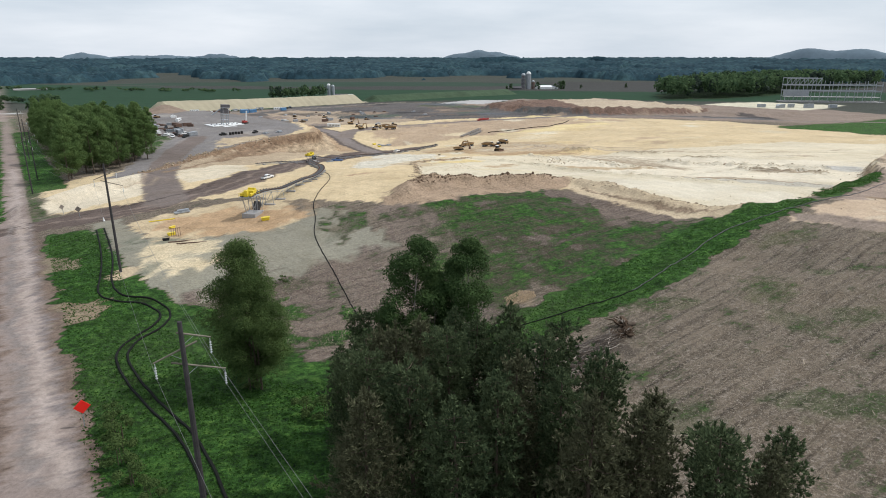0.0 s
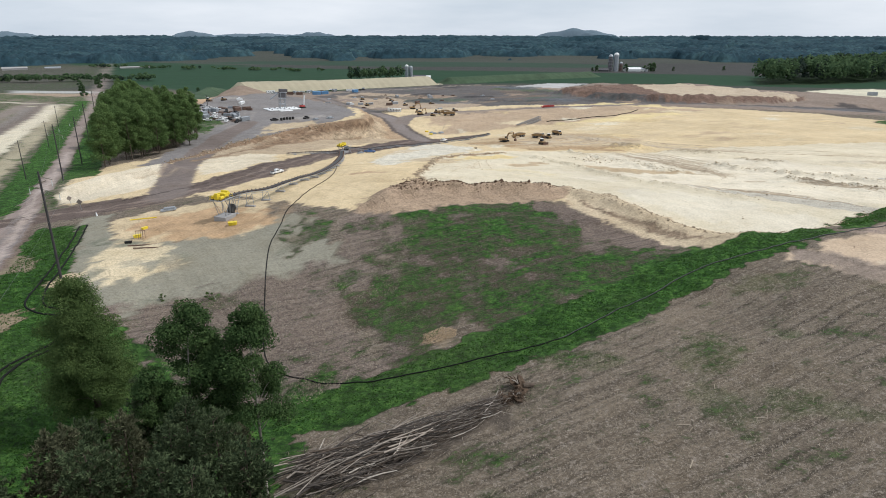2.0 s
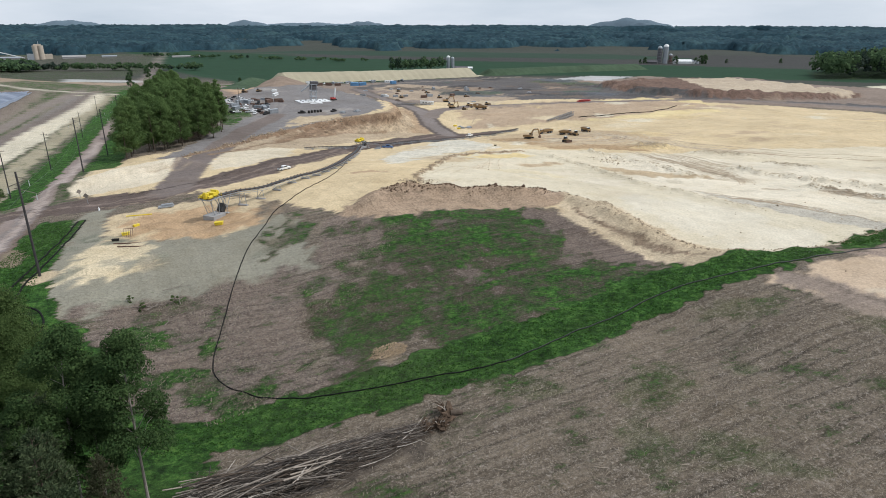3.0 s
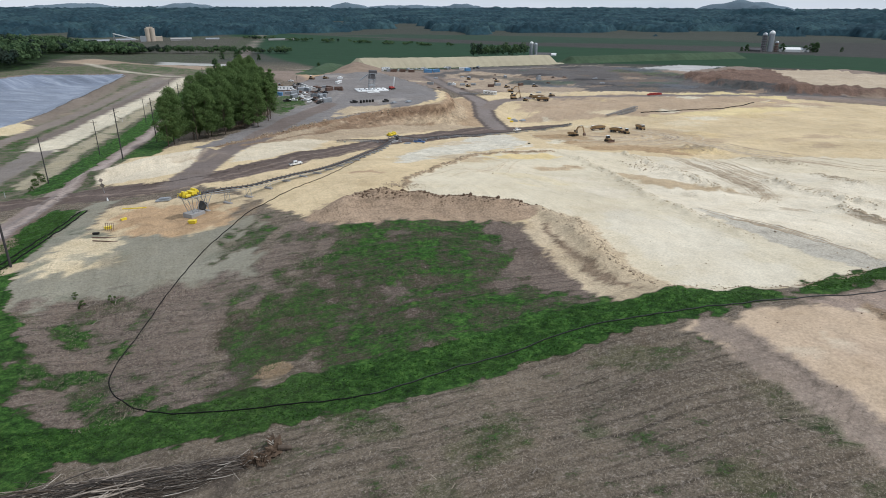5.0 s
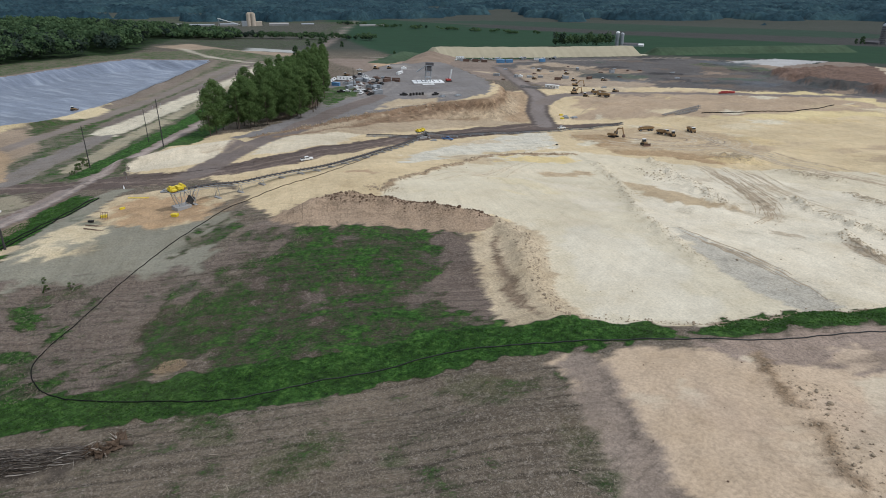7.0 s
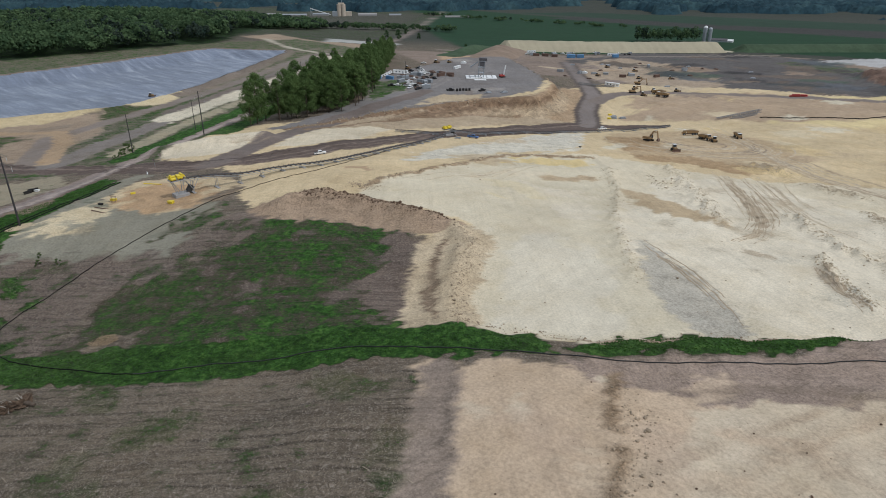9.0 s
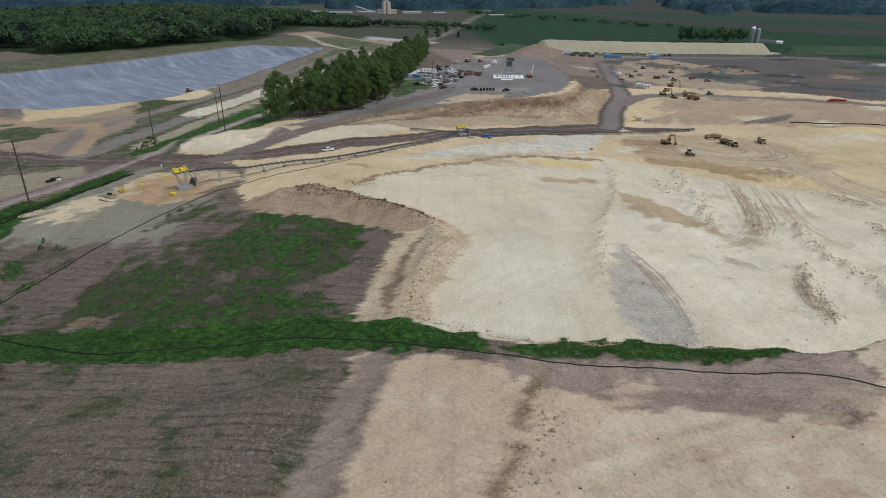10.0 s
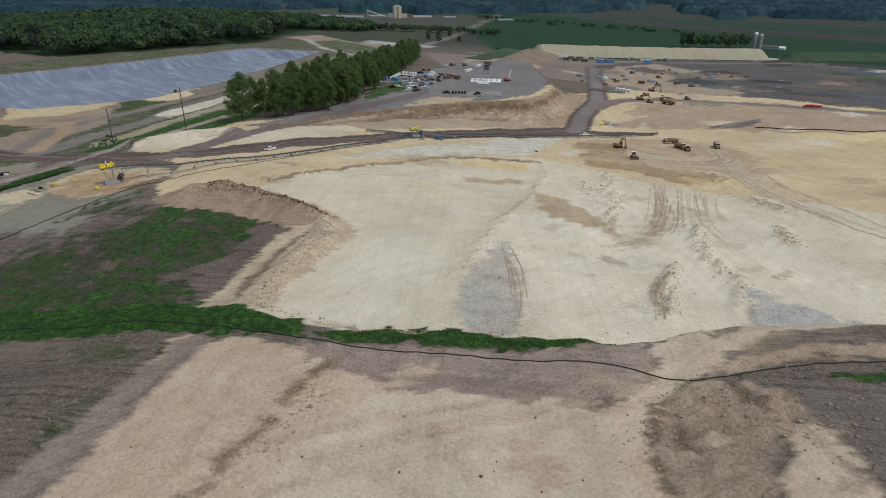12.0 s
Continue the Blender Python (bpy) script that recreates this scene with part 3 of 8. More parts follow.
# zones, the broad ones first: outline, soil, grass, straw, clods, softness of the edge
ZONES = [
    # farmland of the plain, field by field
    ([(-1300, 1650), (-800, 1110), (-345, 700), (-100, 985), (500, 1050), (900, 1100), (900, 1280), (-300, 1420), (-1150, 1680)], (0.017, 0.047, 0.022), 0, 0, 0.0, 12),
    ([(-700, 1480), (-250, 1400), (900, 1240), (1500, 1500), (1300, 1800), (-600, 1750)], (0.042, 0.042, 0.039), 0.0, 0.1, 0, 15),
    ([(-900, 1650), (-300, 1500), (100, 1560), (300, 1640), (100, 1760), (-800, 1800)], (0.026, 0.050, 0.032), 0, 0, 0, 12),
    ([(-1300, 560), (-520, 640), (-640, 900), (-1000, 1420), (-1900, 1300)], (0.058, 0.062, 0.044), 0.4, 0.3, 0, 15),
    ([(-900, 900), (-700, 880), (-980, 1350), (-1400, 1300)], (0.056, 0.058, 0.044), 0.3, 0.4, 0, 10),
    # a far pond, its light grey water painted as soil
    ([(-560, 650), (-465, 690), (-480, 722), (-595, 690)], (0.36, 0.36, 0.34), 0, 0, 0, 6),
    ([(-660, 590), (-520, 590), (-440, 650), (-470, 680), (-560, 645), (-680, 660)], (0.30, 0.23, 0.165), 0.1, 0, 0.2, 8),
    # floors of the woods, with the trees' shade painted in as dark soil
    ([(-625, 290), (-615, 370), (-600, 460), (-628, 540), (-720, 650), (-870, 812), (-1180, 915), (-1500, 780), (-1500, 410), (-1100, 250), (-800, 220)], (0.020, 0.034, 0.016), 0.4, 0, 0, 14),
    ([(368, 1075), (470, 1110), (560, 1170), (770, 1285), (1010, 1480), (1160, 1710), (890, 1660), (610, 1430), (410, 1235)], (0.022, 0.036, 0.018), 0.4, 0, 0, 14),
    # the worked ground of the site
    ([(-420, 640), (-300, 560), (-150, 600), (0, 640), (130, 600), (330, 560), (560, 640), (520, 900), (300, 960), (60, 950), (-120, 940), (-260, 770)], (0.230, 0.180, 0.145), 0.08, 0, 0.4, 8),
    ([(-225, 720), (-100, 650), (-10, 615), (100, 630), (330, 605), (340, 655), (180, 645), (75, 735), (30, 940), (-110, 935), (-215, 860)], (0.112, 0.102, 0.097), 0.15, 0, 0.5, 14),
    ([(-160, 615), (-110, 592), (-20, 618), (-50, 690), (-115, 765), (-190, 800), (-205, 740)], (0.35, 0.275, 0.20), 0, 0, 0.5, 14),
    ([(-40, 860), (30, 800), (60, 840), (-20, 920)], (0.12, 0.115, 0.085), 0.45, 0, 0.2, 8),
    # pale pond of the site, painted as grey soil
    ([(-6, 919), (42, 1005), (104, 1000), (55, 892)], (0.38, 0.37, 0.36), 0, 0, 0, 8),
    ([(50, 800), (66, 740), (102, 682), (150, 646), (190, 646), (258, 684), (322, 758), (300, 860), (200, 900), (105, 884)], (0.165, 0.108, 0.082), 0, 0, 0.9, 8),
    ([(146, 842), (154, 780), (166, 722), (184, 694), (228, 684), (300, 735), (322, 800), (292, 880), (200, 902)], (0.43, 0.35, 0.255), 0, 0, 0.3, 9),
    ([(-190, 150), (-120, 185), (-60, 185), (-30, 165), (-12, 158), (30, 176), (44, 172), (58, 146), (72, 140), (90, 149), (112, 167), (130, 184), (146, 208), (170, 232), (300, 330), (330, 430), (250, 560),
      (100, 610), (0, 625), (-110, 590), (-140, 300)], SAND, 0, 0, 0.25, 3),
    ([(40, 190), (58, 160), (72, 141), (90, 150), (112, 168), (130, 186), (150, 215), (190, 260), (250, 330), (200, 360), (110, 340), (60, 320), (10, 318), (-14, 280), (10, 230)], PALE, 0, 0, 0.1, 5),
    ([(74, 207), (112, 180), (128, 186), (146, 212), (170, 245), (120, 300), (75, 320), (51, 301), (60, 233)], (0.625, 0.555, 0.43), 0, 0, 0.12, 9),
    (FLOOR, (0.555, 0.488, 0.36), 0, 0, 0.03, 2.5),
    ([(50, 190), (62, 172), (74, 150), (90, 156), (92, 166), (78, 190), (62, 205)], (0.575, 0.515, 0.40), 0, 0, 0.03, 12),
    ([(-6, 268), (-9, 284), (2, 296), (12, 305), (22, 296), (8, 282)], (0.60, 0.47, 0.24), 0, 0, 0.15, 8),
    ([(-36, 249), (-41, 288), (-40, 345), (-32, 393), (-10, 345), (2, 320), (-16, 285), (-18, 262), (-26, 236)], (0.60, 0.555, 0.455), 0, 0, 0.55, 9),
    ([(14, 545), (40, 600), (90, 635), (140, 620), (140, 520), (95, 490), (48, 488)], (0.60, 0.485, 0.265), 0, 0, 0.2, 20),
    ([(-20, 410), (13, 450), (60, 426), (89, 382), (78, 345), (50, 337), (29, 328), (-8, 374)], (0.46, 0.35, 0.22), 0, 0, 0.4, 10),
    ([(-14, 380), (8, 350), (29, 326), (50, 334), (72, 332), (79, 345), (44, 352), (20, 376), (0, 396)], (0.37, 0.26, 0.15), 0, 0, 0.6, 5),
    ([(-40, 470), (60, 500), (160, 560), (120, 600), (0, 600), (-60, 540)], (0.40, 0.30, 0.205), 0, 0, 0.4, 26),
    ([(48, 268), (56, 255), (67, 249), (80, 251), (92, 249), (84, 257), (69, 266), (57, 271)], (0.45, 0.35, 0.225), 0, 0, 0.3, 6),
    ([(74, 217), (78, 214.5), (90, 203), (103, 189), (113, 177), (108, 167), (98, 174), (88, 187)], (0.46, 0.42, 0.345), 0, 0, 0.5, 2.2),
    ([(132, 236), (160, 236), (152, 220), (142, 212)], (0.48, 0.455, 0.405), 0, 0, 0.6, 6),
    ([(261, 495), (289, 408), (420, 470), (560, 640), (488, 694), (380, 590)], BROWN, 0.66, 0, 0.2, 10),
    ([(390, 950), (440, 890), (480, 843), (574, 924), (610, 965), (520, 1040), (450, 1010)], (0.54, 0.50, 0.38), 0, 0, 0.2, 6),
    # pad, cut and heap
    ([(-140, 250), (-128, 256), (-130, 286), (-126, 331), (-115, 378), (-104, 410), (-100, 450), (-112, 482), (-140, 520), (-230, 605), (-262, 560), (-225, 420), (-165, 345), (-148, 290)], (0.195, 0.18, 0.172), 0, 0, 0.3, 4),
    ([(-172, 395), (-160, 345), (-215, 400), (-200, 430)], SEEDED, 0.55, 0, 0.2, 5),
    ([(-128, 262), (-130, 300), (-122, 345), (-112, 385), (-95, 420), (-92, 450), (-70, 440), (-58, 424), (-85, 330), (-100, 285), (-110, 256)], (0.40, 0.315, 0.215), 0, 0, 0.55, 3),
    ([(-138, 381), (-139, 397), (-116, 412), (-112, 401), (-121, 366), (-130, 357)], (0.44, 0.35, 0.235), 0, 0, 0.3, 5),
    ([(-260, 84), (-200, 122), (-158, 138), (-131, 151), (-112, 161), (-96, 168), (-83, 177), (-71, 196), (-64, 220), (-62, 258), (-65, 296), (-60, 312), (-50, 335), (-38, 385), (-31, 428), (-4, 450), (-8, 460), (-50, 436),
      (-60, 428), (-66, 395), (-73, 352), (-79, 318), (-82, 280), (-83, 232), (-88, 206), (-98, 189), (-120, 179), (-163, 153), (-200, 136), (-262, 100)], HAUL, 0, 0, 0.45, 2.0),
    ([(-104, 238), (-116, 268), (-110, 296), (-97, 300), (-84, 266), (-85, 232), (-92, 222)], (0.56, 0.485, 0.36), 0, 0, 0.3, 3),
    ([(-138, 186), (-141, 206), (-135, 226), (-121, 245), (-114, 238), (-110, 222), (-102, 206), (-105, 193), (-121, 185)], (0.58, 0.505, 0.38), 0, 0, 0.25, 2),
    ([(-300, 590), (-345, 640), (-300, 700), (-230, 640)], (0.40, 0.28, 0.18), 0, 0, 0.2, 5),
    ([(-330, 640), (-375, 690), (-370, 790), (-345, 780), (-345, 720)], SEEDED, 0.75, 0, 0.1, 5),
    ([(-345, 745), (-352, 790), (-350, 815), (-245, 900), (-122, 990), (-112, 968), (-225, 855), (-318, 780)], (0.50, 0.45, 0.33), 0, 0, 0.1, 4),
    # the west: pond, banks and strips
    ([(-230, 60), (-110, 170), (-215, 320), (-420, 620), (-600, 640), (-640, 300), (-560, 100), (-400, 40)], (0.19, 0.168, 0.125), 0.47, 0, 0.3, 6),
    ([(-250, 120), (-170, 145), (-210, 200), (-300, 240), (-330, 160)], (0.30, 0.23, 0.165), 0.1, 0, 0.4, 6),
    ([(-482, 545), (-575, 488), (-555, 351), (-530, 200), (-420, 105), (-300, 170), (-285, 250), (-318, 318), (-372, 398)], (0.19, 0.155, 0.125), 0, 0, 0.4, 4),
    ([(-284, 165), (-286, 207), (-305, 267), (-323, 308), (-345, 294), (-334, 223), (-330, 180)], (0.50, 0.40, 0.24), 0, 0, 0.3, 4),
    ([(-212, 238), (-257, 312), (-330, 420), (-412, 540), (-430, 530), (-362, 450), (-296, 325), (-243, 252), (-234, 238)], (0.55, 0.50, 0.38), 0.12, 0, 0.3, 2.5),
    ([(-391, 297), (-307, 296), (-287, 283), (-278, 256), (-286, 236), (-330, 260)], (0.56, 0.46, 0.29), 0, 0, 0.2, 4),
    # the verge, the slopes and the field before the pit
    ([(-28, 40), (-60, 88), (-94, 138), (-104, 156), (-91, 156), (-80, 143), (-64, 119), (-48, 104), (-20, 88), (0, 76), (20, 20), (0, -60), (-20, -40)], (0.16, 0.13, 0.09), 0.80, 0.2, 0.2, 3),
    ([(-97, 166), (-92, 155), (-80, 142), (-64, 118), (-48, 103), (-20, 110), (-10, 130), (-22, 148), (-24, 154), (-30, 158), (-36, 156), (-35, 148), (-53, 139), (-67, 138), (-84, 158), (-90, 168)], SEEDED, 0.25, 0.1, 0.2, 2.5),
    ([(-67, 138), (-84, 158), (-80, 168), (-66, 176), (-46, 180), (-40, 160), (-35, 147), (-53, 139)], (0.51, 0.405, 0.26), 0, 0, 0.35, 3),
    ([(-74, 153), (-72, 163), (-48, 167), (-35, 153), (-41, 143), (-57, 139)], (0.44, 0.30, 0.175), 0, 0, 0.45, 9),
    ([(-29, 144), (-29, 158), (-19, 150), (-21, 134)], (0.17, 0.15, 0.11), 0.5, 0.1, 0.2, 7),
    ([(-57, 112), (-64, 125), (-68, 138), (-56, 138), (-50, 132), (-44, 127), (-49, 119)], (0.55, 0.46, 0.31), 0, 0, 0.4, 4),
    ([(-46, 108), (-30, 117), (-22, 125), (-10, 131), (-18, 154), (-12, 160), (0, 158), (6, 150), (-2, 132), (4, 120), (-6, 112), (8, 96), (-6, 80), (-24, 86)], (0.170, 0.132, 0.108), 0.34, 0.75, 0.6, 8),
    ([(-10, 152), (0, 160), (32, 172), (40, 168), (56, 143), (66, 134), (30, 110), (8, 95), (-4, 112), (4, 121), (-1, 133)], (0.135, 0.103, 0.080), 0.535, 0.6, 0.5, 14),
    ([(28, 172), (38, 172), (58, 142), (50, 138), (40, 150), (36, 160)], (0.150, 0.115, 0.094), 0.26, 0.5, 0.6, 7),
    ([(-16, 156), (-16, 168), (-9, 180), (4, 185), (22, 189), (38, 190), (40, 180), (30, 173), (10, 166), (0, 159)], SPOIL, 0.05, 0.2, 0.7, 3),
    ([(36, 172), (38, 190), (50, 186), (57, 170), (64, 156), (76, 143), (64, 135), (54, 146), (44, 160)], (0.49, 0.395, 0.27), 0, 0, 0.45, 1.6),
    # grass strips along the pipe
    ([(-30, 62), (0, 76), (21, 88), (40, 102), (52, 113), (66, 125), (80, 135), (90, 144), (84, 148), (70, 140), (56, 134), (46, 125), (32, 113), (20, 103), (8, 94), (-10, 80), (-35, 70)], (0.11, 0.095, 0.06), 0.80, 0.2, 0.3, 2.0),
    ([(91, 146), (100, 151), (112, 160), (122, 170), (131, 183), (127, 184), (117, 176), (106, 168), (95, 158)], (0.12, 0.10, 0.07), 0.80, 0, 0.2, 4),
    # stripped sand and spoil south of the pipe
    ([(74, 128), (88, 138), (104, 147), (120, 158), (137, 171), (146, 172), (156, 160), (180, 130), (190, 60), (170, 20), (130, 60), (100, 98)], (0.49, 0.375, 0.265), 0, 0.0, 0.2, 1.5),
    ([(112, 142), (122, 152), (138, 164), (152, 150), (150, 110), (128, 100), (118, 122)], (0.525, 0.435, 0.32), 0, 0, 0.08, 6),
    ([(90, 142), (100, 140.5), (114.6, 145), (124.6, 152.4), (131.5, 157), (138.4, 162), (140, 168), (140.5, 174), (138, 181), (133, 184.5), (129, 181), (122, 169), (112, 159), (100, 150)], (0.325, 0.25, 0.20), 0.03, 0.2, 0.6, 2.5),
    ([(138, 181), (133, 186), (136, 194), (143, 194), (146, 187), (144.5, 178), (144, 172), (145, 166), (140, 162), (139.7, 168), (140.5, 174)], (0.52, 0.42, 0.315), 0, 0, 0.25, 2),
    (SPOIL_PATCH, (0.37, 0.28, 0.205), 0.02, 0.1, 0.6, 2),
    ([(144.4, 184), (146.5, 191.6), (151.7, 199), (162, 212), (185, 236), (187, 230), (163.4, 207), (153, 195), (148.4, 185)], (0.40, 0.305, 0.215), 0, 0, 0.5, 2),
    ([(155, 188.3), (161, 181), (165.2, 178.8), (169.4, 174), (188, 155), (218, 190), (192, 218), (166, 196), (158, 192.4)], (0.165, 0.138, 0.118), 0.1, 0.4, 0.5, 2),
    ([(158.3, 194), (164.6, 201.3), (182, 220), (184, 215), (165.2, 198.2)], (0.12, 0.10, 0.07), 0.74, 0, 0.2, 1.5),
    ([(159, 179.5), (163, 180.2), (169.3, 171.5), (186, 150), (176, 145), (164, 160), (160.5, 172.6)], (0.50, 0.40, 0.295), 0, 0, 0.2, 2),
    ([(-92, 418), (-60, 428), (-72, 478), (-98, 530), (-125, 532), (-106, 482), (-94, 455)], (0.38, 0.275, 0.175), 0, 0, 0.7, 4),
    ([(11.5, 102), (14, 102), (16.5, 103.5), (16.5, 105.5), (14, 106), (11.5, 104.5)], (0.24, 0.185, 0.125), 0.1, 0.6, 0.4, 3),
    ([(-63, 92), (-57, 95), (-60, 103), (-68, 99)], (0.24, 0.19, 0.125), 0.25, 0.5, 0.4, 3),
    ([(-90, 134), (-79, 129), (-74, 119), (-84, 118)], (0.22, 0.18, 0.12), 0.3, 0.3, 0.4, 4),
    ([(-142, 126), (-134, 151), (-112, 147), (-92, 113), (-60, 66), (-130, 66)], (0.30, 0.26, 0.185), 0.33, 0, 0.3, 4),
    ([(-280, 225), (-302, 250), (-285, 278), (-252, 250), (-262, 225)], (0.17, 0.145, 0.10), 0.52, 0, 0.2, 14),
    ([(-250, 135), (-215, 150), (-235, 172), (-278, 160)], (0.17, 0.145, 0.10), 0.5, 0, 0.2, 14),
    ([(-66, 112), (-60, 114), (-62, 119), (-68, 117)], (0.45, 0.36, 0.24), 0, 0, 0.3, 1),
]
# uneven patches laid over the broad zones: outline of the area, count, least and greatest reach, soils, cover, seed
BLOTCHES = [
    ([(-220, 720), (-100, 650), (100, 640), (330, 610), (340, 660), (180, 650), (75, 735), (30, 940), (-110, 935)], 110, 9, 42, [(0.15, 0.115, 0.09), (0.055, 0.062, 0.062), (0.27, 0.20, 0.145), (0.075, 0.10, 0.075), (0.05, 0.046, 0.046), (0.10, 0.11, 0.125)], (0.1, 0, 0.5), 1),
    ([(-300, 640), (-130, 590), (-60, 520), (0, 600), (-100, 660), (-230, 760)], 60, 5, 20, [(0.40, 0.29, 0.19), (0.33, 0.24, 0.165), (0.20, 0.16, 0.14), (0.46, 0.37, 0.26)], (0, 0, 0.5), 2),
    ([(-135, 300), (-112, 410), (-112, 480), (-225, 590), (-250, 540), (-165, 350)], 50, 3, 11, [(0.17, 0.155, 0.148), (0.25, 0.23, 0.22), (0.21, 0.175, 0.15), (0.28, 0.255, 0.23)], (0, 0, 0.4), 3),
    ([(-36, 200), (-10, 200), (-14, 290), (30, 330), (110, 340), (240, 340), (300, 420), (200, 560), (0, 610), (-40, 450), (-40, 260)], 130, 3, 17, [(0.58, 0.485, 0.33), (0.47, 0.365, 0.235), (0.60, 0.54, 0.41), (0.56, 0.43, 0.235), (0.42, 0.32, 0.215)], (0, 0, 0.4), 4),
    ([(60, 240), (90, 190), (130, 190), (160, 230), (220, 300), (120, 320), (50, 310)], 50, 2, 8, [(0.52, 0.45, 0.34), (0.64, 0.58, 0.46), (0.45, 0.37, 0.265), (0.57, 0.50, 0.38)], (0, 0, 0.5), 5),
    ([(0, 200), (20, 195), (60, 190), (80, 170), (70, 200), (45, 260), (20, 300), (-8, 280)], 26, 3, 12, [(0.60, 0.53, 0.41), (0.585, 0.50, 0.33), (0.56, 0.485, 0.36)], (0, 0, 0.05), 6),
    ([(-40, 108), (-10, 131), (-16, 152), (0, 156), (2, 120), (6, 98), (-6, 84)], 34, 1.5, 5, [(0.15, 0.12, 0.095), (0.20, 0.165, 0.14), (0.14, 0.12, 0.085)], (0.5, 0.5, 0.6), 7),
    ([(-34, 78), (-8, 82), (2, 92), (-12, 96), (-18, 112), (-34, 104)], 22, 2, 6, [(0.14, 0.115, 0.08)], (0.72, 0.3, 0.4), 14),
    ([(0, 158), (32, 170), (56, 143), (40, 125), (8, 96), (0, 130)], 40, 1.5, 5.5, [(0.125, 0.095, 0.078), (0.155, 0.12, 0.10)], (0.40, 0.6, 0.6), 8),
    ([(-10, 60), (40, 98), (78, 126), (100, 95), (130, 50), (60, 20), (20, 40)], 110, 1.5, 7, [(0.125, 0.118, 0.068), (0.165, 0.135, 0.10), (0.115, 0.118, 0.066)], (0.43, 0.7, 0.5), 9),
    ([(-92, 155), (-64, 120), (-46, 108), (-20, 112), (-14, 132), (-30, 150), (-50, 137)], 30, 1.5, 5, [(0.26, 0.245, 0.19), (0.18, 0.18, 0.135), (0.34, 0.30, 0.22)], (0.34, 0.1, 0.3), 10),
    ([(84, 130), (120, 158), (146, 170), (160, 140), (150, 100), (120, 90), (100, 100)], 46, 1.5, 7, [(0.50, 0.385, 0.275), (0.545, 0.455, 0.34), (0.53, 0.42, 0.305), (0.45, 0.34, 0.245)], (0, 0, 0.12), 11),
    ([(142, 178), (160, 190), (200, 225), (225, 205), (195, 175), (165, 150), (148, 160)], 40, 1.0, 4.5, [(0.38, 0.30, 0.215), (0.54, 0.45, 0.345), (0.32, 0.25, 0.185)], (0.03, 0.1, 0.6), 12),
    ([(-250, 130), (-160, 150), (-225, 235), (-300, 330), (-420, 560), (-560, 620), (-320, 330), (-270, 200)], 70, 4, 15, [(0.28, 0.22, 0.155), (0.20, 0.165, 0.13), (0.40, 0.33, 0.23), (0.16, 0.15, 0.10)], (0.3, 0, 0.3), 13),
]
# tracks: line, half width, soil, softness
TRACKS = [
    ([(96, -140), (-39, 50), (-66, 88), (-99, 136), (-123, 171), (-212, 300), (-412, 587), (-1000, 1433), (-1300, 1870)], 4.4, GRAVEL, 0.8),
    ([(-86, 188), (-97, 211), (-113, 243), (-135, 300), (-147, 347), (-156, 395)], 6.5, (0.165, 0.135, 0.12), 2.5),
    ([(-46, 425), (-53, 440), (-70, 470), (-90, 520), (-140, 595), (-215, 705)], 8.5, (0.105, 0.085, 0.075), 2.0),
    ([(-46, 425), (-53, 440), (-70, 470), (-90, 520), (-140, 595), (-215, 705)], 5.2, (0.20, 0.17, 0.155), 3.0),
    ([(-78, 500), (-80, 535), (-60, 566), (0, 585), (60, 595), (170, 632), (330, 600), (520, 620)], 6.5, (0.20, 0.165, 0.145), 2.5),
    ([(-165, 150), (-225, 180), (-266, 245), (-322, 340), (-400, 460), (-455, 560)], 5.0, (0.21, 0.175, 0.15), 2.5),
    ([(150, 140), (145.5, 156), (142.3, 172), (140.5, 184), (146, 204), (165, 228), (230, 300)], 2.0, (0.50, 0.40, 0.295), 1.5),
    ([(-400, 700), (-250, 760), (-60, 960)], 4.0, (0.22, 0.19, 0.16), 2.0),
    ([(-385, 545), (-520, 560), (-620, 600)], 3.0, (0.42, 0.38, 0.30), 2.0),
]


